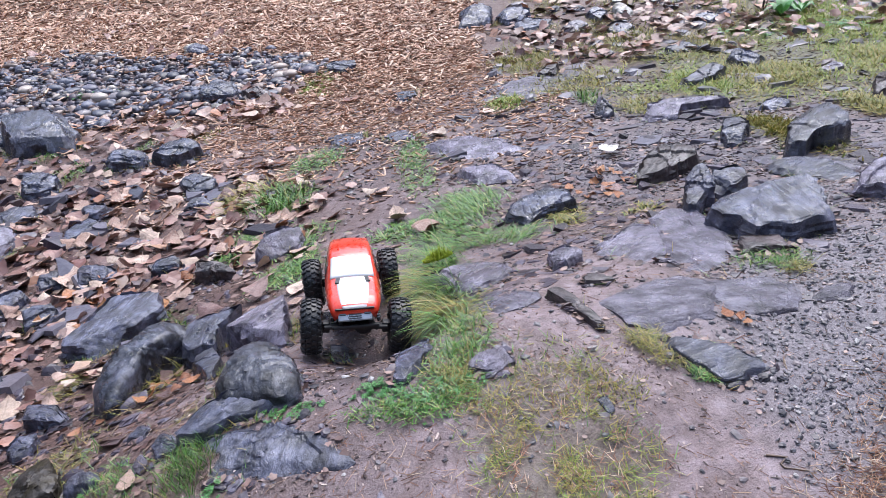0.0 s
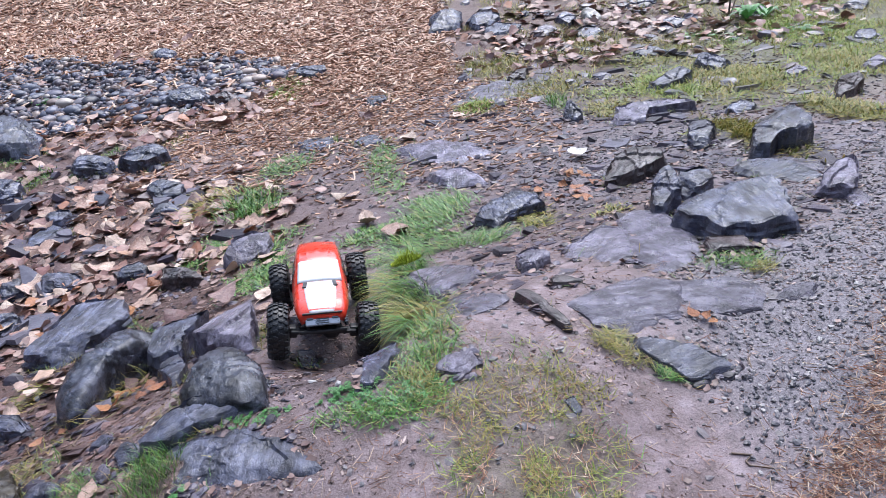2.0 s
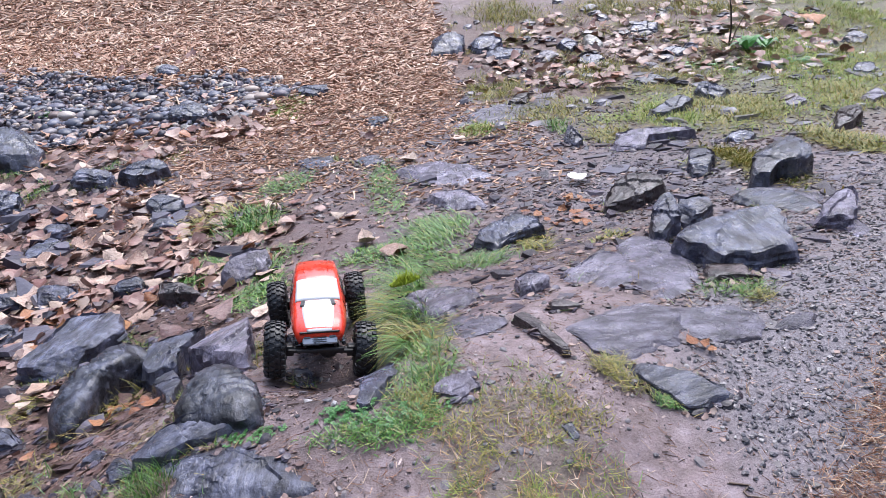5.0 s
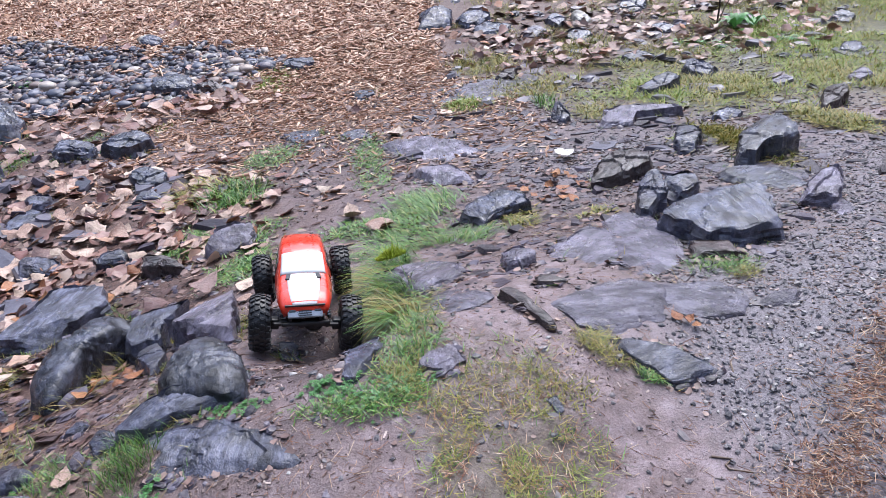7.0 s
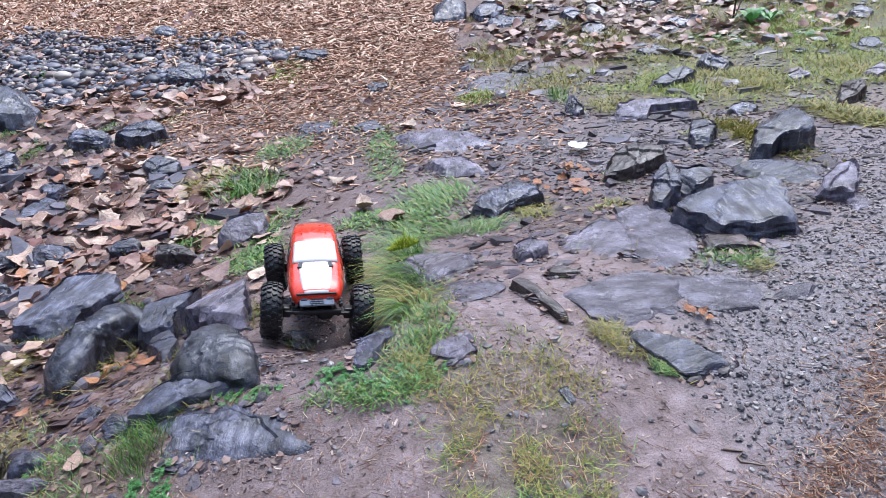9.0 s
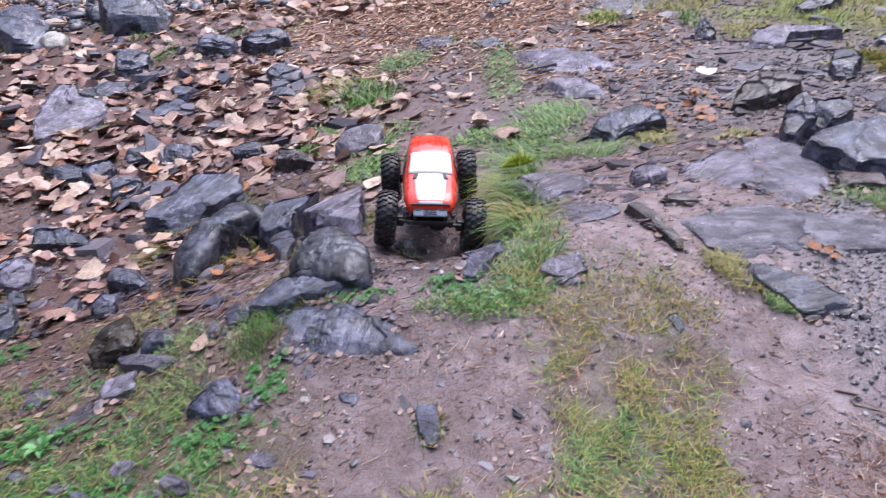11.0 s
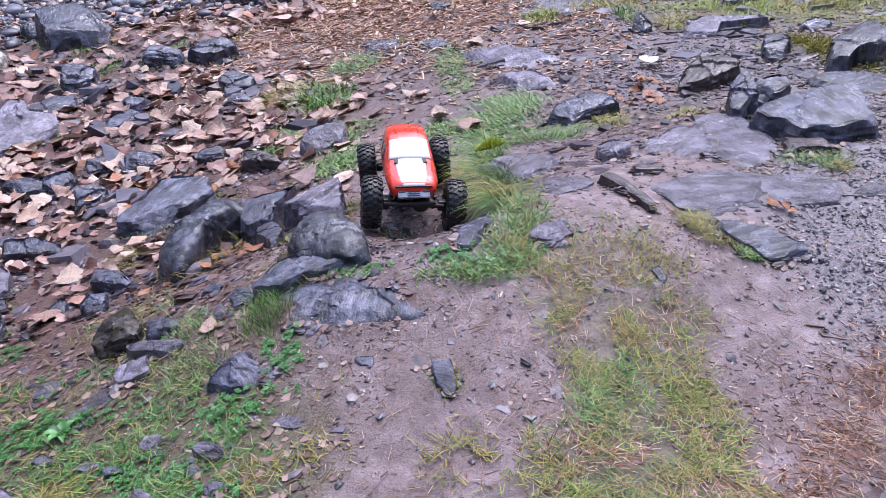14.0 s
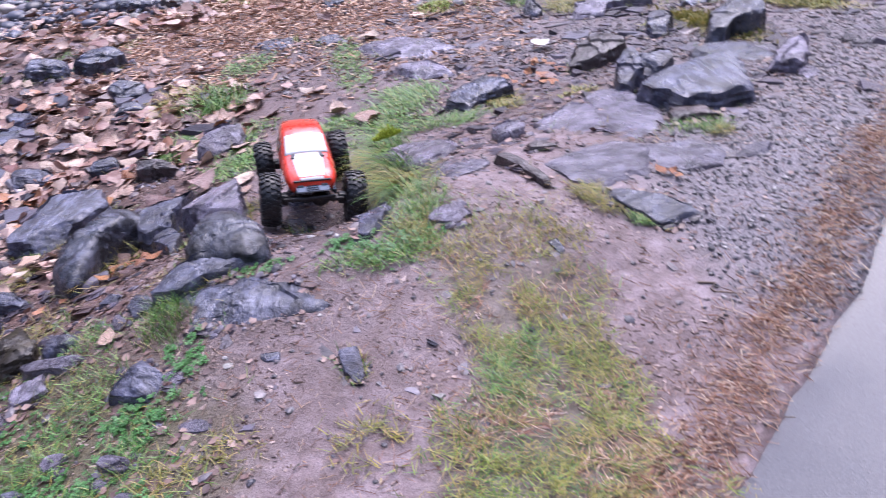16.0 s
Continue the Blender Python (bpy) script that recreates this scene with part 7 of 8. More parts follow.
# ---- fallen leaves ----
def leaf_mesh(seed, lobes, curl, cols=15, half=3):
    """A broad leaf about one unit long, with a midrib fold, a wavy toothed rim, curl and a stalk."""
    rng = np.random.default_rng(seed)
    v, f = [], []
    bend, twist = curl * rng.uniform(-0.7, 1.0), curl * rng.uniform(-0.8, 0.8)
    cup, fold = curl * rng.uniform(-1.0, 0.9), rng.uniform(-0.10, 0.12)
    for i in range(cols):
        s = i / (cols - 1)
        w = 0.36 * math.sin(math.pi * min(1, s * 1.02 + 0.02)) ** 0.75 * (1.15 - 0.35 * s) * (1 + lobes * math.sin(s * 13 + seed) * (0.15 < s < 0.92)) + 0.004
        for j in range(-half, half + 1):
            r = j / half
            x = s - 0.5 + 0.06 * lobes * abs(r) * math.sin(s * 22)
            y = w * r * (1 + rng.uniform(-0.10, 0.10) + (lobes * 0.8 * math.sin(s * 13 + seed + 2.1) if r < 0 else 0))
            z = fold * abs(r) * w / 0.36 + bend * (s - 0.5) ** 2 * 1.2 + twist * (s - 0.5) * y + cup * y**2 + rng.uniform(-0.02, 0.02)
            v.append((x, y, z))
    n = 2 * half + 1
    for i in range(cols - 1):
        for j in range(n - 1):
            a = i * n + j
            f.append((a, a + n, a + n + 1, a + 1))
    low = min(p[2] for p in v)
    v = [(x, y, z - low + 0.02) for x, y, z in v]
    k = len(v)
    for x, z in ((-0.5, 0.03), (-0.82, 0.06)):
        v += [(x, -0.012, z), (x, 0.012, z), (x, 0, z + 0.02)]
    f += [(k, k + 1, k + 4, k + 3), (k + 1, k + 2, k + 5, k + 4), (k + 2, k, k + 3, k + 5)]
    me = bpy.data.meshes.new("fallen_leaf")
    me.from_pydata(v, [], f)
    me.polygons.foreach_set("use_smooth", np.ones(len(me.polygons), bool))
    return me


LEAF_KINDS = {}
for mat, tone in ((LEAF_TAN, "tan"), (LEAF_RUST, "rust"), (LEAF_PALE, "pale"), (LEAF_DARK, "dull"), (LEAF_WHITE, "white")):
    LEAF_KINDS[tone] = []
    for k in range(6):
        made = leaf_mesh(3 * k + len(tone), (0.05, 0.13, 0.24)[k % 3], (0.3, 0.8, 1.5)[(k + k // 3) % 3])
        made.materials.append(mat)
        LEAF_KINDS[tone].append(made)
LEAF_WORDS = {"tan": "pinkish tan wet fallen leaf lying on the ground", "rust": "curled rust-brown fallen leaf on wet soil",
              "pale": "pale cream fallen leaf lying flat", "dull": "dark rotting brown leaf stuck to the soil", "white": "bright white leaf lying on dark gravel"}


def leaf(x, y, size, tone="tan", turn=0.0, tilt=0.0, lift=0.0, label=""):
    ob = new("fallen_leaf", LEAF_KINDS[tone][int(abs(x * 977 + y * 311)) % 6])
    gx, gy = (float(g) for g in slope(x, y))
    ob.matrix_world = (Matrix.Translation((x, y, float(top(x, y)) + lift)) @ pose(0, 0, 0, math.degrees(math.atan(gy)) + tilt, -math.degrees(math.atan(gx)) + 0.6 * tilt, 0)
                       @ pose(0, 0, 0, 0, 0, turn) @ Matrix.Diagonal((0.88 * size, 0.92 * size, size * 0.8, 1)))
    return tagged(ob, label or LEAF_WORDS[tone], "leaf", group="fallen leaves")


leaf(0.882, 3.259, 0.105, "white", 20, 14, 0.02, "bright white upturned leaf lying on dark gravel")
leaf(-0.29, 2.515, 0.10, "tan", 70, 5, 0.01, "broad pinkish leaf beside the slate slab")
leaf(-0.235, 2.57, 0.07, "tan", 150, -5, 0.008)
leaf(-0.285, 2.41, 0.06, "tan", 20, 8, 0.008)
leaf(-0.095, 3.40, 0.085, "pale", 160, 6, 0.008)
leaf(-0.04, 3.36, 0.08, "tan", 40, -6, 0.008)
leaf(0.131, 2.763, 0.11, "tan", 10, 20, 0.012, "crumpled tan leaf caught beside the grass")
leaf(0.16, 2.74, 0.08, "rust", 80, -20, 0.012)
leaf(0.224, 4.19, 0.14, "pale", 60, 4, 0.01)
leaf(0.515, 4.54, 0.11, "tan", 120, 4, 0.01)
leaf(-1.08, 2.117, 0.12, "pale", 100, 16, 0.012, "large yellowish leaf standing on dark soil")
leaf(-1.003, 1.81, 0.09, "tan", 5, 8, 0.01)
leaf(-0.452, 1.416, 0.055, "tan", 80, 10, 0.008)
leaf(0.03, 2.98, 0.13, "tan", 100, 4, 0.008)
leaf(-0.43, 2.56, 0.12, "dull", 40, 14, 0.03, "dark purple-brown leaf curled on a rock")
leaf(-0.56, 2.45, 0.13, "dull", 140, 10, 0.03)
leaf(0.779, 1.652, 0.035, "rust", 30, 5, 0.006)
leaf(0.76, 1.67, 0.04, "rust", 110, 6, 0.008)
leaf(0.79, 1.63, 0.03, "rust", 70, -14, 0.008)
leaf(3.77, 7.08, 0.30, "rust", 5, 10, 0.03, "large bright orange leaf on the far bank")
for dx, dy, size, tone, turn in ((0.0, 0.0, 0.055, "rust", 20), (-0.04, 0.06, 0.05, "rust", 110), (0.03, 0.09, 0.06, "dull", 70), (-0.07, -0.02, 0.045, "dull", 200), (-0.02, -0.06, 0.04, "rust", 300)):
    leaf(-0.45 + dx, 1.86 + dy, size, tone, turn, 12, 0.012)
LR = np.random.default_rng(5)


def leaf_fall(count, cx, cy, rx, ry, small, large, tones, high=0.03):
    """Leaves dropped at random over an oval."""
    for _ in range(count):
        r, a = math.sqrt(LR.uniform(0, 1)), LR.uniform(0, 6.283)
        leaf(cx + rx * r * math.cos(a), cy + ry * r * math.sin(a), LR.uniform(small, large), tones[int(LR.integers(len(tones)))], LR.uniform(0, 360),
             LR.normal(6, 15), LR.uniform(0.0, 0.45 * high))


def scrap_form(seed, cols=9, half=2):
    me = leaf_mesh(seed, 0.22, 0.7, cols, half)
    v = [tuple(p.co) for p in me.vertices]
    me.calc_loop_triangles()
    return v, [tuple(t.vertices) for t in me.loop_triangles]


SCRAPS = [scrap_form(101 + k) for k in range(6)]
CRUMPLED = [scrap_form(121 + k, 6, 1) for k in range(5)]


def far_fall(count, cx, cy, rx, ry, small, large):
    """Leaves far off, past counting, in one mesh."""
    r, a = np.sqrt(rand(count, 0, 1)), rand(count, 0, 6.283)
    s = rand(count, small, large)
    strew("far_leaves", SCRAPS, cx + rx * r * np.cos(a), cy + ry * r * np.sin(a), np.stack([s, s * 1.1, s * 0.5], 1), rand(count, 0, 6.283), RNG.normal(0, 0.35, count),
          RNG.normal(0, 0.35, count), rand(count, 0.005, 0.04), LEAF, "pinkish tan leaves fallen among stones and dry grass", "fallen leaves", True)


leaf_fall(110, -1.25, 3.5, 0.85, 0.75, 0.065, 0.125, ("tan", "tan", "tan", "tan", "pale", "dull", "dull"), 0.05)
leaf_fall(40, -0.75, 3.45, 0.45, 0.6, 0.050, 0.101, ("tan", "tan", "pale", "dull"))
leaf_fall(26, -1.6, 2.85, 0.55, 0.4, 0.058, 0.108, ("tan", "tan", "dull", "rust"), 0.05)
leaf_fall(22, -1.0, 2.85, 0.3, 0.25, 0.058, 0.108, ("rust", "rust", "tan", "pale"), 0.06)
leaf_fall(24, -2.2, 4.3, 0.9, 0.6, 0.065, 0.115, ("tan", "tan", "pale", "dull"))
leaf_fall(7, -0.95, 2.0, 0.4, 0.25, 0.036, 0.079, ("dull", "dull", "tan"))
leaf_fall(16, -0.7, 4.6, 0.9, 0.5, 0.050, 0.101, ("tan", "pale", "dull"))
leaf_fall(10, -0.15, 3.0, 0.35, 0.5, 0.036, 0.079, ("dull", "tan"))
far_fall(460, 2.2, 6.6, 1.6, 1.4, 0.045, 0.11)
far_fall(70, 1.2, 5.7, 0.6, 0.5, 0.05, 0.10)
far_fall(40, 3.3, 7.6, 0.7, 0.7, 0.090, 0.165)
far_fall(60, -2.2, 7.0, 1.4, 1.2, 0.068, 0.120)
far_fall(150, -1.6, 5.3, 0.9, 0.45, 0.05, 0.12)
far_fall(60, -1.2, 6.0, 0.7, 0.4, 0.06, 0.13)
far_fall(40, -0.7, 5.6, 0.6, 0.5, 0.05, 0.10)
leaf_fall(12, -0.55, 1.9, 0.15, 0.25, 0.029, 0.065, ("dull", "rust"), 0.02)
leaf_fall(14, 0.75, 2.75, 0.5, 0.4, 0.029, 0.065, ("dull", "dull", "rust"), 0.01)

leaf_fall(24, 0.75, 2.90, 0.14, 0.2, 0.03, 0.07, ("rust", "rust", "dull"), 0.015)

# a bed of older leaf scraps under them
sxs, sys_ = cast(RNG, 6000, (-3.2, -0.3, 1.0, 5.2), lambda x, y: np.clip(litter_area(x, y) * (0.25 + 0.75 * step(y, 1.5, 1.9)) * (0.35 + 0.9 * step(rough(x, y, 0.35, 61), -0.2, 0.4)), 0, 1))
sn = len(sxs)
ss = (0.014 + 0.036 * rand(sn, 0, 1)) * np.clip(0.1 + 0.3 * sys_, 0.4, 1.1)
strew("leaf_litter", CRUMPLED, sxs, sys_, np.stack([ss, ss, ss * 0.4], 1), rand(sn, 0, 6.283), RNG.normal(0, 0.16, sn),
      RNG.normal(0, 0.16, sn), rand(sn, -0.003, 0.005), LEAF_DULL, "matted rotting leaf scraps between the rocks", "leaf litter", True)


for many, box, low, high, dense, words in ((3600, (-0.6, 1.1, 2.2, 4.8), 0.010, 0.038, 0.6, "torn red-brown leaf scraps trodden into the path"),
                                           (1500, (-1.0, 1.3, 0.8, 2.3), 0.005, 0.016, 0.35, "tiny leaf scraps pressed into the mud"),
                                           (2600, (-1.2, -0.15, 0.75, 1.9), 0.006, 0.026, 0.75, "brown leaf scraps over the stony slope")):
    sxs, sys_ = cast(RNG, many, box, lambda x, y: dense * (0.3 + 0.7 * step(rough(x, y, 0.25, 67), 0.0, 0.4)))
    sn = len(sxs)
    ss = rand(sn, low, high)
    strew("leaf_scraps", CRUMPLED, sxs, sys_, np.stack([ss, ss, ss * 0.3], 1), rand(sn, 0, 6.283), RNG.normal(0, 0.1, sn), RNG.normal(0, 0.1, sn), rand(sn, 0.0, 0.003),
          LEAF_DULL, words, "leaf litter", True)


def leaf_carpet(count, cx, cy, rx, ry, small, large, material=LEAF):
    """Overlapping whole leaves, too many to count, round the single ones."""
    x, y = cast(RNG, count, (cx - rx, cx + rx, cy - ry, cy + ry), lambda x, y: oval(x, y, cx, cy, 0.85 * rx, 0.85 * ry, 0, 0.3) * step(rough(x, y, 0.28, 63), -0.35, 0.25))
    n = len(x)
    s = rand(n, small, large)
    strew("leaf_carpet", SCRAPS, x, y, np.stack([s, s * 1.1, s * 0.5], 1), rand(n, 0, 6.283), RNG.normal(0, 0.33, n), RNG.normal(0, 0.33, n), rand(n, 0.0, 0.02), material,
          "carpet of pinkish brown wet fallen leaves", "fallen leaves", True)


leaf_carpet(900, -1.25, 3.45, 1.1, 0.95, 0.045, 0.11)
leaf_carpet(260, -0.72, 3.2, 0.45, 0.6, 0.04, 0.09)
leaf_carpet(520, -2.3, 4.2, 1.1, 0.9, 0.06, 0.12)
leaf_carpet(620, -1.45, 2.55, 0.75, 0.6, 0.03, 0.09)
leaf_carpet(260, -1.05, 2.1, 0.5, 0.45, 0.02, 0.06)
leaf_carpet(620, 2.1, 6.5, 1.5, 1.0, 0.05, 0.13, LEAF_DULL)
leaf_carpet(90, -0.9, 1.9, 0.5, 0.4, 0.02, 0.055)

# ---- small weeds, moss, stems ----
def weed_form(rng):
    """A sprig of chickweed: small oval leaves in pairs along short stems."""
    v, f = [], []
    for _ in range(5):
        a0, reach = rng.uniform(0, 6.283), rng.uniform(0.25, 0.5)
        for s in (0.35, 0.6, 0.85, 1.0):
            for side in (-1, 1):
                a = a0 + side * 1.1
                bx, by, bz = reach * s * math.cos(a0), reach * s * math.sin(a0), 0.12 + 0.25 * math.sin(s * 2.2) + rng.uniform(-0.05, 0.05)
                ln, w = rng.uniform(0.13, 0.2), 0.055
                k = len(v)
                ex, ey = math.cos(a), math.sin(a)
                for t, q in ((0, 0.1), (0.35, 1), (0.75, 0.8)):
                    v += [(bx + ex * ln * t - ey * w * q, by + ey * ln * t + ex * w * q, bz + 0.03 * t), (bx + ex * ln * t + ey * w * q, by + ey * ln * t - ex * w * q, bz + 0.03 * t)]
                v.append((bx + ex * ln, by + ey * ln, bz))
                f += [(k, k + 1, k + 3), (k, k + 3, k + 2), (k + 2, k + 3, k + 5), (k + 2, k + 5, k + 4), (k + 4, k + 5, k + 6)]
    return v, f


WEEDS = [weed_form(np.random.default_rng(200 + k)) for k in range(5)]


def weeds(cx, cy, rx, ry, count, size):
    r, a = np.sqrt(rand(count, 0, 1)) * (0.65 + np.abs(RNG.normal(0, 0.35, count))), rand(count, 0, 6.283)
    x, y = cx + rx * r * np.cos(a), cy + ry * r * np.sin(a)
    keep = rough(x, y, 0.035, 97, 2) > -0.3
    x, y = x[keep], y[keep]
    count = len(x)
    s = rand(count, 0.5, 1.2) * size
    strew("chickweed", WEEDS, x, y, np.stack([s, s, s * 0.8], 1), rand(count, 0, 6.283), RNG.normal(0, 0.15, count), RNG.normal(0, 0.15, count), rand(count, -0.004, 0.004),
          WEED, "low mat of small-leaved green chickweed", "weeds")


weeds(0.12, 1.46, 0.11, 0.06, 70, 0.022)
weeds(0.02, 1.50, 0.05, 0.03, 39, 0.022)
weeds(-0.28, 1.28, 0.05, 0.05, 78, 0.022)
weeds(-0.585, 1.40, 0.07, 0.05, 78, 0.022)
weeds(-0.34, 1.16, 0.09, 0.07, 143, 0.022)
weeds(-0.74, 1.22, 0.11, 0.07, 143, 0.024)
weeds(-0.60, 1.06, 0.11, 0.04, 117, 0.022)
weeds(-0.46, 1.03, 0.07, 0.06, 104, 0.022)
weeds(-0.62, 1.18, 0.20, 0.10, 160, 0.020)
weeds(-0.40, 0.98, 0.14, 0.07, 120, 0.020)
weeds(-0.80, 1.38, 0.14, 0.08, 90, 0.020)
weeds(-1.02, 1.61, 0.06, 0.06, 39, 0.022)
weeds(-0.15, 1.49, 0.08, 0.02, 52, 0.019)
weeds(-2.31, 6.24, 0.18, 0.12, 60, 0.07)
weeds(2.75, 5.7, 0.5, 0.3, 60, 0.09)


def rosette(x, y, size, count, label, material=WEED, rise=0.35):
    """A plant of broad leaves on short stalks round one root."""
    root = new("leafy_plant")
    root.location = (x, y, float(top(x, y)))
    rng = np.random.default_rng(int(abs(x) * 1000))
    for k in range(count):
        a = 6.283 * k / count + rng.uniform(-0.3, 0.3)
        v, f, up = [], [], rise * rng.uniform(0.6, 1.3)
        for i in range(7):
            s = i / 6
            w = 0.2 * size * math.sin(math.pi * (0.08 + 0.9 * s)) ** 1.2
            d, z = size * s, size * up * math.sin(s * 2.4)
            for j in (-1, -0.5, 0, 0.5, 1):
                v.append((d * math.cos(a) - w * j * math.sin(a), d * math.sin(a) + w * j * math.cos(a), z + 0.06 * size * abs(j) * math.sin(math.pi * s)))
        for i in range(6):
            for j in range(4):
                q = i * 5 + j
                f.append((q, q + 5, q + 6, q + 1))
        me = bpy.data.meshes.new("leaf_blade")
        me.from_pydata(v, [], f)
        me.polygons.foreach_set("use_smooth", np.ones(len(me.polygons), bool))
        me.materials.append(material)
        p = new("leaf_blade", me)
        p.parent = root
    return tagged(root, label, "plant")


rosette(-0.681, 1.192, 0.034, 7, "small bright green broad-leaved plant on the slope")
rosette(-1.05, 1.60, 0.034, 5, "small yellow-green plant between rocks")
rosette(2.84, 6.2, 0.15, 8, "blue-green broad-leaved plant on the far bank", WEED, 0.6)
rosette(3.0, 6.25, 0.13, 6, "green broad-leaved plant beside a bare stem", WEED, 0.6)


def moss_cushion(x, y, rx, ry, height, up):
    rng = np.random.default_rng(9)
    n = 900
    r, a = np.sqrt(rng.uniform(0, 1, n)), rng.uniform(0, 6.283, n)
    px, py = x + rx * r * np.cos(a), y + ry * r * np.sin(a)
    blades("moss_cushion", px, py, rng.uniform(0.4, 1, n) * height * (1.3 - r), np.full(n, 0.0035), rng.uniform(0, 0.5, n), rng.uniform(0, 6.283, n), MOSS,
           "cushion of bright yellow-green moss on a stone", "moss", "stuff", 0.4, (x, y, float(lie(x, y)))).location.z += up


moss_cushion(0.162, 2.117, 0.040, 0.030, 0.045, 0.085)


def stem(points, radius, label, name="bare_stem", material=TWIG):
    """A thin woody stem through the given places."""
    cu = bpy.data.curves.new(name, "CURVE")
    cu.dimensions, cu.bevel_depth, cu.bevel_resolution = "3D", radius, 1
    s = cu.splines.new("POLY")
    s.points.add(len(points) - 1)
    for k, p in enumerate(points):
        s.points[k].co, s.points[k].radius = (*p, 1), 1 - 0.6 * k / len(points)
    made = new(name + "_curve", cu)
    me = bpy.data.meshes.new_from_object(made.evaluated_get(bpy.context.evaluated_depsgraph_get()))
    bpy.data.objects.remove(made)
    me.materials.clear()
    me.materials.append(material)
    o = Vector(points[0])
    me.transform(Matrix.Translation(-o))
    ob = new(name, me)
    ob.location = o
    return tagged(ob, label, "stem")


g0 = float(lie(2.774, 6.375))
stem([(2.774, 6.375, g0 - 0.02), (2.78, 6.38, g0 + 0.15), (2.765, 6.39, g0 + 0.30), (2.73, 6.40, g0 + 0.45)], 0.009, "thin bare reddish stem rising from the far bank")
stem([(2.79, 6.40, g0 - 0.02), (2.83, 6.41, g0 + 0.12), (2.90, 6.43, g0 + 0.24)], 0.006, "short bare side shoot on the far bank")
for ax, ay, bx, by, thick, words in ((-0.72, 3.74, -0.48, 3.84, 0.016, "broken pale stick lying beside the grass tuft"), (-3.5, 8.26, -3.07, 7.78, 0.022, "weathered stick lying on wood chips"),
                                     (2.39, 6.75, 3.01, 7.0, 0.018, "dark fallen branch among leaves"), (-0.62, 1.86, -0.56, 1.62, 0.004, "thin dry stalk hanging beside the boulder"),
                                     (0.70, 1.30, 0.75, 1.26, 0.0025, "short brown twig on the wet path"), (1.45, 6.9, 2.1, 7.1, 0.012, "thin dead twig on the far bank"),
                                     (-1.2, 5.2, -0.8, 5.0, 0.012, "thin stick on the wood chips")):
    pts = []
    for k in range(5):
        s = k / 4
        x, y = ax + (bx - ax) * s + 0.02 * math.sin(7 * s), ay + (by - ay) * s
        pts.append((x, y, float(top(x, y)) + thick * 0.7))
    stem(pts, thick, words, "stick", BARK if "pale" in words or "weathered" in words else TWIG)

# ---- what gathers at the feet of the rocks ----
def round_feet(per_metre, near, far, chance):
    """Places along the outlines of the rocks, a little outside them."""
    xs, ys = [], []
    for x, y, corners, spread in FEET:
        reach = float(np.hypot(*np.array(corners).T).mean())
        n = max(4, int(per_metre * 6.28 * reach))
        a = rand(n, 0, 6.283)
        r = rim(corners, a) * (1 + 0.7 * spread) * rand(n, near, far)
        xs.append(x + r * np.cos(a))
        ys.append(y + r * np.sin(a))
    x, y = np.concatenate(xs), np.concatenate(ys)
    keep = rand(len(x), 0, 1) < chance(x, y)
    return x[keep], y[keep]


def lush(x, y):
    """Grass grows at the rocks' feet more on the slope than on the gravel."""
    return (0.25 + 0.75 * step(0.45 - x, 0.0, 0.4)) * step(rough(x, y, 0.12, 161), -0.15, 0.3)


for blade, per, words in ((BLADE, 150, "green grass growing along the feet of the rocks"), (STRAW, 190, "dead grass caught along the feet of the rocks")):
    fx, fy = round_feet(per, 0.98, 1.25, lush)
    fn = len(fx)
    blades("rock_grass", fx, fy, rand(fn, 0.012, 0.045) * (0.7 + 0.18 * fy), rand(fn, 0.0012, 0.0020) * (0.6 + 0.35 * fy), rand(fn, 0.2, 1.3), rand(fn, 0, 6.283), blade, words, flop=0.7)
fx, fy = round_feet(130, 0.96, 1.3, lambda x, y: 0.35 + 0.5 * step(rough(x, y, 0.15, 163), -0.1, 0.3))
fn = len(fx)
fs = rand(fn, 0.006, 0.022) * (0.6 + 0.3 * fy)
strew("leaf_scraps", CRUMPLED, fx, fy, np.stack([fs, fs, fs * 0.4], 1), rand(fn, 0, 6.283), RNG.normal(0, 0.25, fn), RNG.normal(0, 0.25, fn), rand(fn, 0.0, 0.006), LEAF_DULL,
      "brown leaf scraps washed against the rocks", "leaf litter", True)
fx, fy = round_feet(90, 0.98, 1.35, lambda x, y: 0.7 + 0.0 * x)
fn = len(fx)
fs = (0.006 + 0.022 * rand(fn, 0, 1) ** 2) * (0.6 + 0.25 * fy)
strew("slate_rubble", RUBBLE_FORMS, fx, fy, np.stack([fs * rand(fn, 0.9, 1.6), fs, fs * rand(fn, 0.3, 0.6)], 1), *spots(fn), fs * 0.05, SHARD, "small stone crumbs at the feet of the rocks", "slate rubble")

# ---- the toy crawler truck ----
def part(name, mesh, material, parent, label="", m=None):
    if isinstance(mesh, bmesh.types.BMesh):
        me = bpy.data.meshes.new(name)
        mesh.to_mesh(me)
        mesh.free()
        mesh = me
    if not mesh.materials:
        mesh.materials.append(material)
    ob = new(name, mesh)
    ob.parent = parent
    if m is not None:
        ob.matrix_basis = m
    return tagged(ob, label)


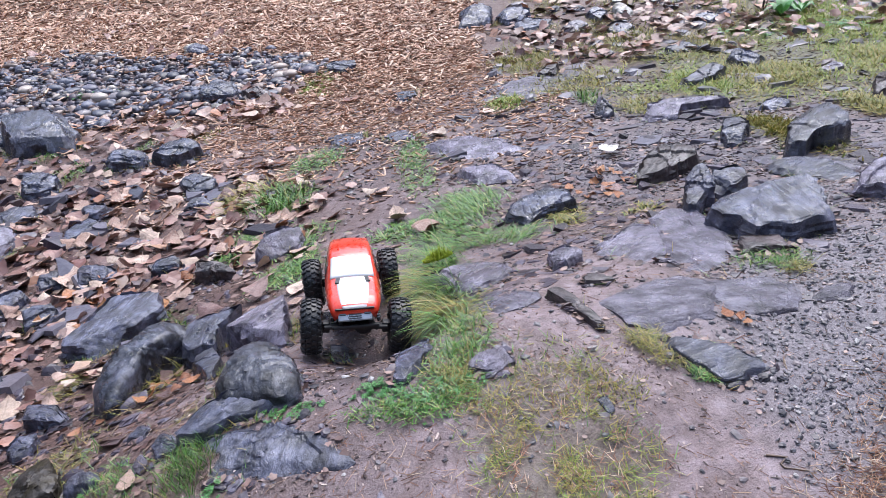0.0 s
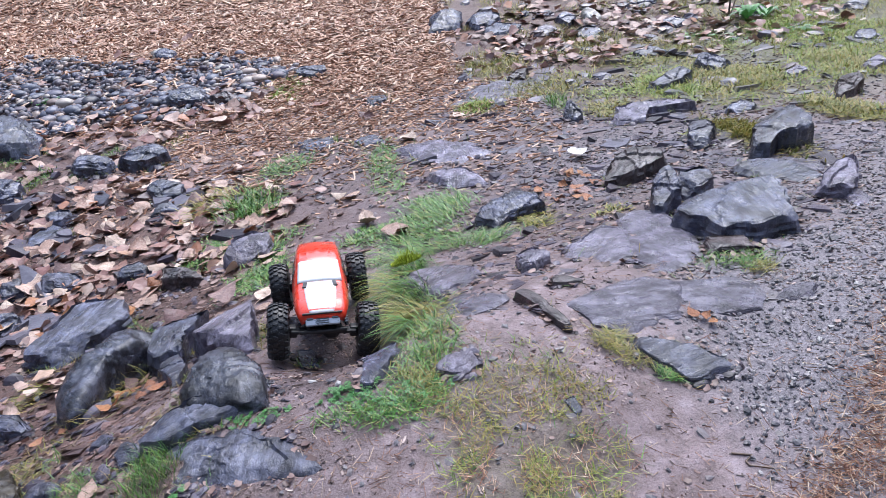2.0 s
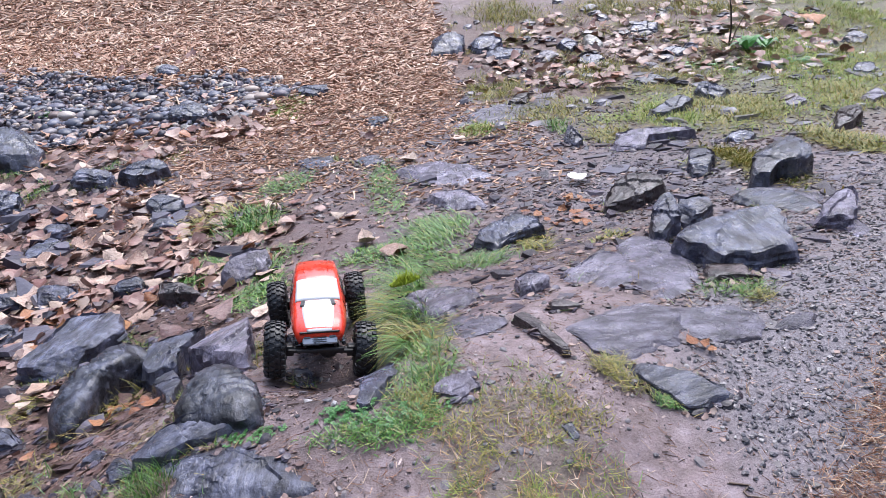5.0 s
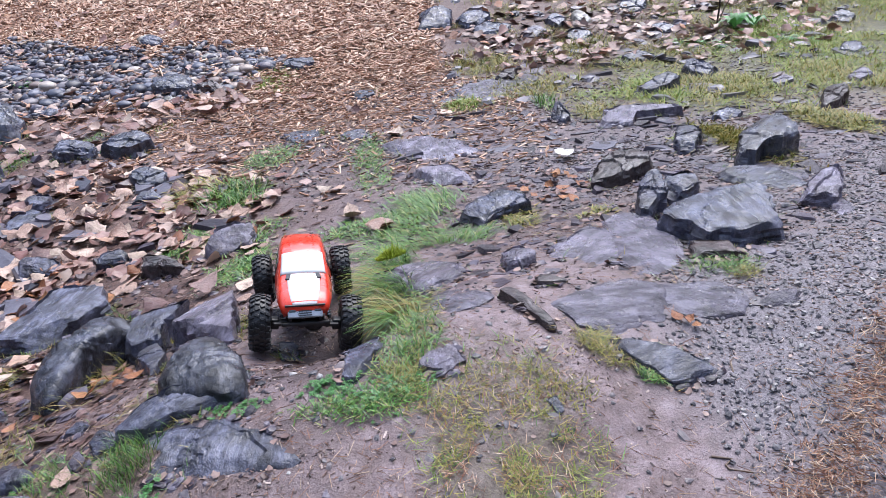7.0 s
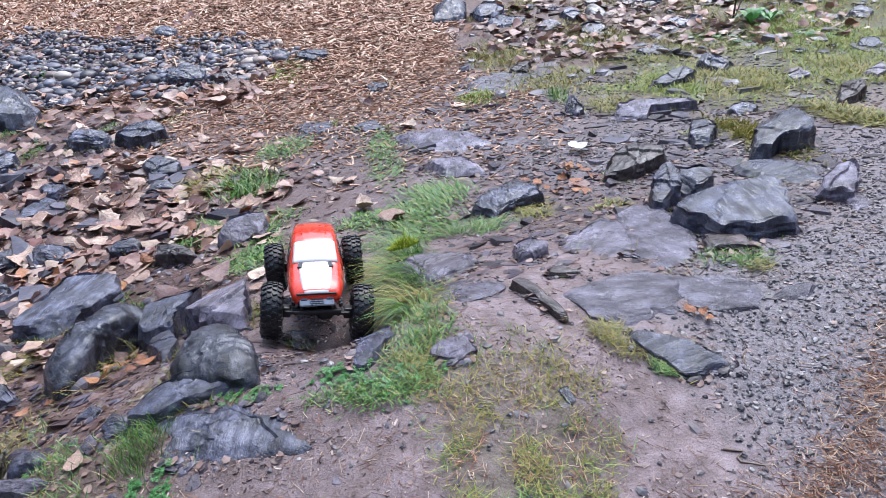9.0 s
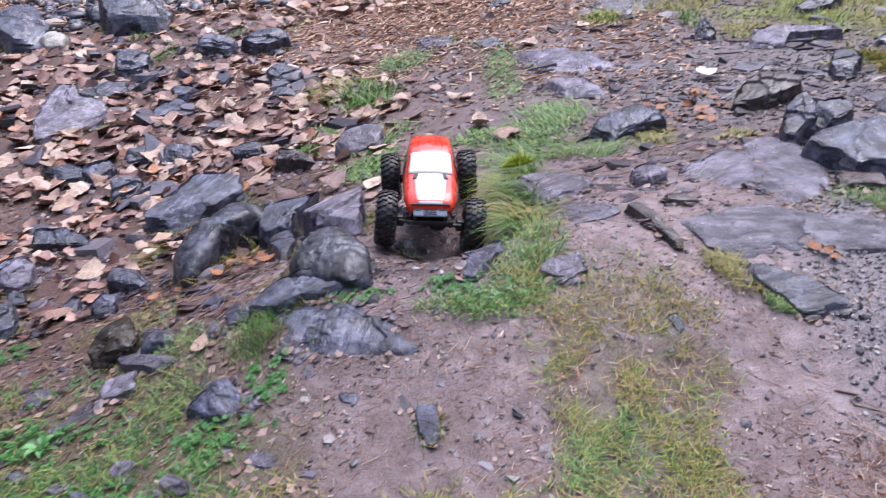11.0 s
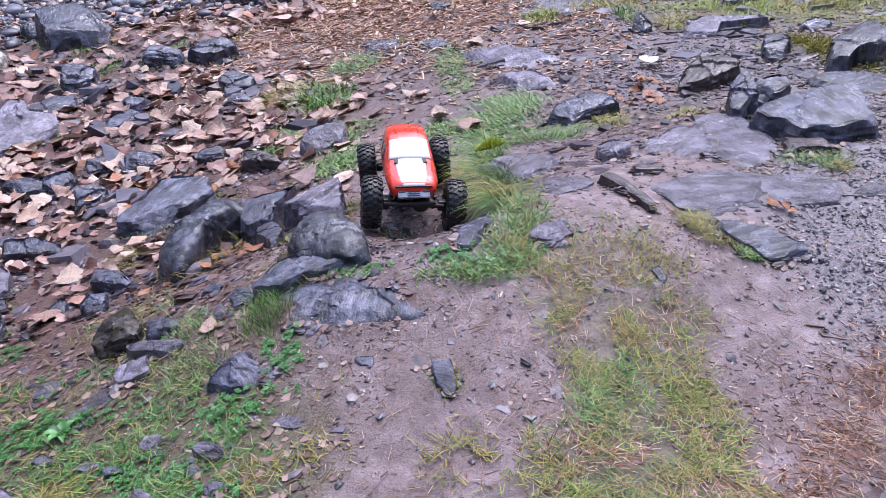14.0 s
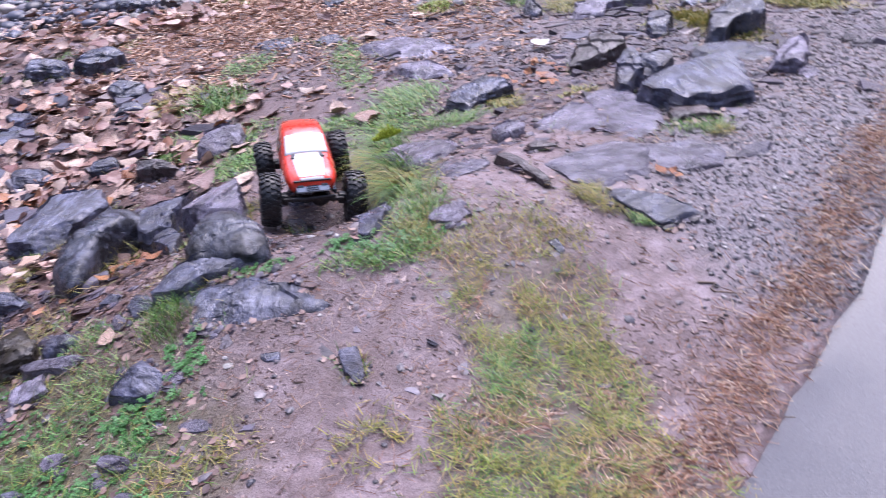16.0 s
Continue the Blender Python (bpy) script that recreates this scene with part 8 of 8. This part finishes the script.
def lathe(profile, n=32):
    """A turned solid about the x axis, from rows of (x, radius)."""
    bm = bmesh.new()
    rings = [[bm.verts.new((x, r * math.cos(2 * math.pi * k / n), r * math.sin(2 * math.pi * k / n))) for k in range(n)] for x, r in profile]
    for a, b in zip(rings, rings[1:]):
        for k in range(n):
            bm.faces.new((a[k], a[(k + 1) % n], b[(k + 1) % n], b[k]))
    bmesh.ops.recalc_face_normals(bm, faces=bm.faces)
    for f in bm.faces:
        f.smooth = True
    return bm


def box(bm, sx, sy, sz, m, bevel=0.0):
    made = bmesh.ops.create_cube(bm, size=1, matrix=m @ Matrix.Diagonal((sx, sy, sz, 1)))
    if bevel:
        edges = list({e for v in made["verts"] for e in v.link_edges})
        bmesh.ops.bevel(bm, geom=edges, offset=bevel, segments=2, affect="EDGES", profile=0.5)
    return bm


def tube(a, b, r, n=10):
    bm = bmesh.new()
    a, b = Vector(a), Vector(b)
    d = b - a
    m = Matrix.Translation((a + b) / 2) @ d.to_track_quat("Z", "Y").to_matrix().to_4x4()
    bmesh.ops.create_cone(bm, cap_ends=True, segments=n, radius1=r, radius2=r, depth=d.length, matrix=m)
    return bm


TYRE_R, TYRE_W = 0.066, 0.050


def tyre_mesh():
    w, r = TYRE_W / 2, TYRE_R
    bm = lathe([(-w * 0.62, r * 0.50), (-w * 0.92, r * 0.60), (-w, r * 0.74), (-w * 0.90, r * 0.86), (-w * 0.6, r * 0.945), (0, r * 0.968), (w * 0.6, r * 0.945),
                (w * 0.90, r * 0.86), (w, r * 0.75), (w * 0.92, r * 0.60), (w * 0.62, r * 0.50)], 40)
    for k in range(26):
        a = 360 / 26 * k
        for side in (-1, 1):
            turn = pose(0, 0, 0, a + 3.5 * side, 0, 0)
            box(bm, w * 0.44, 0.0070, 0.006, turn @ Matrix.Translation((side * w * 0.24, 0, r * 0.972)) @ pose(0, 0, 0, 0, side * 4, side * (24 if k % 2 else -16)), 0.0012)
            box(bm, w * 0.42, 0.0075, 0.006, turn @ Matrix.Translation((side * w * 0.70, 0.004, r * 0.930)) @ pose(0, 0, 0, 0, side * 24, side * 14), 0.0012)
            if k % 2 == 0:
                box(bm, 0.004, 0.008, 0.011, turn @ Matrix.Translation((side * w * 0.93, 0, r * 0.84)) @ pose(0, 0, 0, 0, side * -20, 0), 0.001)
    me = bpy.data.meshes.new("tyre")
    bm.to_mesh(me)
    bm.free()
    return me


def rim_mesh():
    w, r = TYRE_W / 2, TYRE_R * 0.54
    bm = lathe([(w * 0.55, 0.0005), (w * 0.55, r * 0.24), (w * 0.40, r * 0.30), (w * 0.30, r * 0.62), (w * 0.66, r * 0.72), (w * 0.80, r * 0.98), (w * 0.6, r * 1.04), (-w * 0.6, r * 1.04)], 28)
    for k in range(6):
        box(bm, 0.005, 0.006, r * 0.6, pose(0, 0, 0, 60 * k, 0, 0) @ Matrix.Translation((w * 0.5, 0, r * 0.5)))
    for k in range(8):
        box(bm, 0.004, 0.004, 0.004, pose(0, 0, 0, 45 * k + 20, 0, 0) @ Matrix.Translation((w * 0.8, 0, r * 0.86)))
    me = bpy.data.meshes.new("rim")
    bm.to_mesh(me)
    bm.free()
    return me


# stations of the body from nose to tail: y, half width at the sill, at the waist and at the top, height of sill, waist and top
SHELL = [(-0.190, 0.042, 0.047, 0.042, 0.100, 0.108, 0.116), (-0.183, 0.050, 0.058, 0.050, 0.092, 0.112, 0.128), (-0.140, 0.056, 0.066, 0.056, 0.084, 0.117, 0.137),
         (-0.085, 0.058, 0.069, 0.058, 0.080, 0.121, 0.146), (-0.062, 0.060, 0.070, 0.058, 0.078, 0.123, 0.150), (0.000, 0.062, 0.071, 0.053, 0.076, 0.126, 0.184),
         (0.012, 0.062, 0.071, 0.053, 0.076, 0.126, 0.189), (0.075, 0.062, 0.071, 0.053, 0.078, 0.126, 0.191), (0.140, 0.060, 0.069, 0.051, 0.082, 0.126, 0.186),
         (0.158, 0.058, 0.067, 0.049, 0.086, 0.126, 0.178), (0.182, 0.052, 0.060, 0.046, 0.096, 0.126, 0.148)]


def shell_ring(s):
    y, a, b, c, lo, mid, hi = s
    a, b, c = 0.97 * a, 0.97 * b, 0.97 * c
    half = [(a, lo), (b, mid), ((b * 0.4 + c * 0.6), mid + 0.62 * (hi - mid)), (c, hi - 0.004), (c * 0.86, hi), (c * 0.3, hi + 0.0025)]
    return [(x, y, z) for x, z in half] + [(-x, y, z) for x, z in reversed(half)]


def shell_mesh():
    bm = bmesh.new()
    rings = [[bm.verts.new(p) for p in shell_ring(s)] for s in SHELL]
    for a, b in zip(rings, rings[1:]):
        for k in range(len(a) - 1):
            bm.faces.new((a[k], a[k + 1], b[k + 1], b[k]))
    bm.faces.new(rings[0])
    bm.faces.new(rings[-1][::-1])
    bmesh.ops.recalc_face_normals(bm, faces=bm.faces)
    for f in bm.faces:
        f.smooth = True
    bmesh.ops.solidify(bm, geom=list(bm.faces), thickness=0.0015)
    return bm


def on_shell(corners, lift=0.0012, cuts=4):
    """A thin panel laid on the shell: four corners given by a station number, a ring number and 0 to 1 between them."""
    def at(u, k):
        i = min(int(u), len(SHELL) - 2)
        p, q = shell_ring(SHELL[i]), shell_ring(SHELL[i + 1])
        j = min(int(k), 10)
        w, v = u - i, k - j
        a = Vector(p[j]).lerp(Vector(p[j + 1]), v)
        b = Vector(q[j]).lerp(Vector(q[j + 1]), v)
        c = a.lerp(b, w)
        d1, d2 = Vector(q[j]) - Vector(p[j]), Vector(p[j + 1]) - Vector(p[j])
        nrm = d2.cross(d1).normalized()
        if nrm.dot(c - Vector((0, c.y, 0.12))) < 0:
            nrm = -nrm
        return c + nrm * lift
    (u0, k0), (u1, k1), (u2, k2), (u3, k3) = corners
    bm = bmesh.new()
    grid = []
    for i in range(cuts + 1):
        s = i / cuts
        row = []
        for j in range(cuts + 1):
            t = j / cuts
            u = (u0 * (1 - t) + u1 * t) * (1 - s) + (u3 * (1 - t) + u2 * t) * s
            k = (k0 * (1 - t) + k1 * t) * (1 - s) + (k3 * (1 - t) + k2 * t) * s
            row.append(bm.verts.new(at(u, k)))
        grid.append(row)
    for i in range(cuts):
        for j in range(cuts):
            bm.faces.new((grid[i][j], grid[i][j + 1], grid[i + 1][j + 1], grid[i + 1][j]))
    bmesh.ops.recalc_face_normals(bm, faces=bm.faces)
    for f in bm.faces:
        f.smooth = True
    bmesh.ops.solidify(bm, geom=list(bm.faces), thickness=0.0008)
    return bm


def build_truck(m, front_lean, rear_lean):
    truck = tagged(new("toy_truck"), "red and white toy crawler truck with black knobbly tyres", "toy truck")
    truck.matrix_world = m
    body = part("body_shell", shell_mesh(), CAR_RED, truck, "glossy red moulded shell")
    part("hood_panel", on_shell([(0.15, 4.45), (0.15, 6.55), (4.0, 6.75), (4.0, 4.25)], 0.0014, 8), CAR_WHITE, body, "white bonnet stripe")
    part("windshield", on_shell([(4.02, 3.25), (4.02, 7.75), (5.0, 7.7), (5.0, 3.3)], 0.0016, 6), CAR_WHITE, body, "white windscreen panel")
    for a, b in ((1.25, 1.95), (9.75, 9.05)):
        part("side_window", on_shell([(5.2, a), (6.6, a), (6.5, b), (5.5, b)]), CAR_GLASS, body, "smoked grey side window")
        part("side_window", on_shell([(6.9, a), (7.8, a), (7.7, b), (6.9, b)]), CAR_GLASS, body, "smoked grey side window")
        low = 0.55 if a < 5 else 10.45
        part("side_stripe", on_shell([(3.0, low - 0.18), (8.6, low - 0.18), (8.6, low + 0.18), (3.0, low + 0.18)]), CAR_SILVER, body, "silver sill stripe")
    for sx in (-1, 1):
        bm = bmesh.new()
        box(bm, 0.010, 0.028, 0.004, pose(sx * 0.036, -0.075, 0.150, 4, 0, sx * 8), 0.001)
        part("bonnet_vent", bm, CAR_BLACK, body, "black bonnet vent")
        bm = bmesh.new()
        box(bm, 0.003, 0.05, 0.003, pose(sx * 0.03, 0.06, 0.1935), 0.001)
        part("roof_rib", bm, CAR_RED, body)
    face = pose(0, -0.189, 0.106, -38, 0, 0)
    bm = bmesh.new()
    box(bm, 0.080, 0.004, 0.030, face, 0.003)
    grille = part("grille", bm, CAR_SILVER, body, "silver-grey grille with headlights")
    for sx in (-1, 1):
        bm = bmesh.new()
        box(bm, 0.016, 0.003, 0.010, face @ pose(sx * 0.029, -0.0028, 0.004), 0.002)
        part("headlight", bm, CAR_GLASS, grille)
    for k in range(4):
        bm = bmesh.new()
        box(bm, 0.030, 0.0025, 0.0020, face @ pose(0, -0.0026, -0.009 + 0.005 * k))
        part("grille_slat", bm, CAR_BLACK, grille)
    bm = bmesh.new()
    box(bm, 0.092, 0.006, 0.005, pose(0, -0.188, 0.121), 0.002)
    box(bm, 0.110, 0.010, 0.009, pose(0, -0.192, 0.078), 0.003)
    for sx in (-1, 1):
        box(bm, 0.008, 0.05, 0.008, pose(sx * 0.035, -0.165, 0.086), 0.002)
    part("bumper", bm, CAR_BLACK, truck, "black plastic bumper bar")
    bm = bmesh.new()
    box(bm, 0.058, 0.22, 0.030, pose(0, 0.0, 0.090), 0.006)
    box(bm, 0.072, 0.10, 0.012, pose(0, 0.0, 0.068), 0.004)
    box(bm, 0.05, 0.06, 0.04, pose(0, 0.06, 0.105), 0.005)
    part("chassis", bm, CAR_BLACK, truck, "black chassis plate")
    tyre, rim_me = tyre_mesh(), rim_mesh()
    for y, lean in ((-0.162, front_lean), (0.162, rear_lean)):
        hub = pose(0, y, TYRE_R, 0, lean, 0)
        bm = bmesh.new()
        bmesh.ops.create_cone(bm, cap_ends=True, segments=14, radius1=0.0085, radius2=0.0085, depth=0.165, matrix=pose(0, 0, 0, 0, 90, 0))
        bmesh.ops.create_uvsphere(bm, u_segments=14, v_segments=10, radius=0.020, matrix=pose(0.018, 0, 0) @ Matrix.Diagonal((1.2, 1, 1, 1)))
        box(bm, 0.150, 0.014, 0.008, pose(0, -0.016, 0.004), 0.002)
        for sx in (-1, 1):
            box(bm, 0.022, 0.026, 0.026, pose(sx * 0.072, 0, 0), 0.004)
        axle = part("axle", bm, CAR_BLACK, truck, "black solid axle with a round gear housing", hub)
        for sx in (-1, 1):
            wheel = part("wheel", rim_me, CAR_SILVER, truck, "big knobbly wheel", hub @ pose(sx * 0.104, 0, 0, 17 * (y > 0) + 31 * (sx > 0), 0, 0 if sx > 0 else 180))
            part("tyre", tyre, RUBBER, wheel, "wet black knobbly tyre")
            top_at, foot = Vector((sx * 0.040, y * 0.80, 0.122)), hub @ Vector((sx * 0.056, 0, 0.012))
            shock = part("shock_absorber", tube(foot, top_at, 0.0045), CAR_BLACK, truck)
            bm = bmesh.new()
            d = top_at - foot
            t = d.to_track_quat("Z", "Y").to_matrix().to_4x4()
            for k in range(7):
                c = foot + d * (0.15 + 0.1 * k)
                bmesh.ops.create_cone(bm, cap_ends=True, segments=12, radius1=0.0085, radius2=0.0085, depth=0.0028, matrix=Matrix.Translation(c) @ t)
            part("spring", bm, CAR_SILVER, shock, "silver coil spring")
            part("link_rod", tube(hub @ Vector((sx * 0.05, 0, -0.008)), (sx * 0.025, y * 0.25, 0.07), 0.004), CAR_BLACK, truck)
    return truck


build_truck(pose(-0.065, 2.03, 0.108, 0, 0, 5.7) @ pose(0, 0, 0, -6.3, 2.5, 0), 4.2, -4.2)
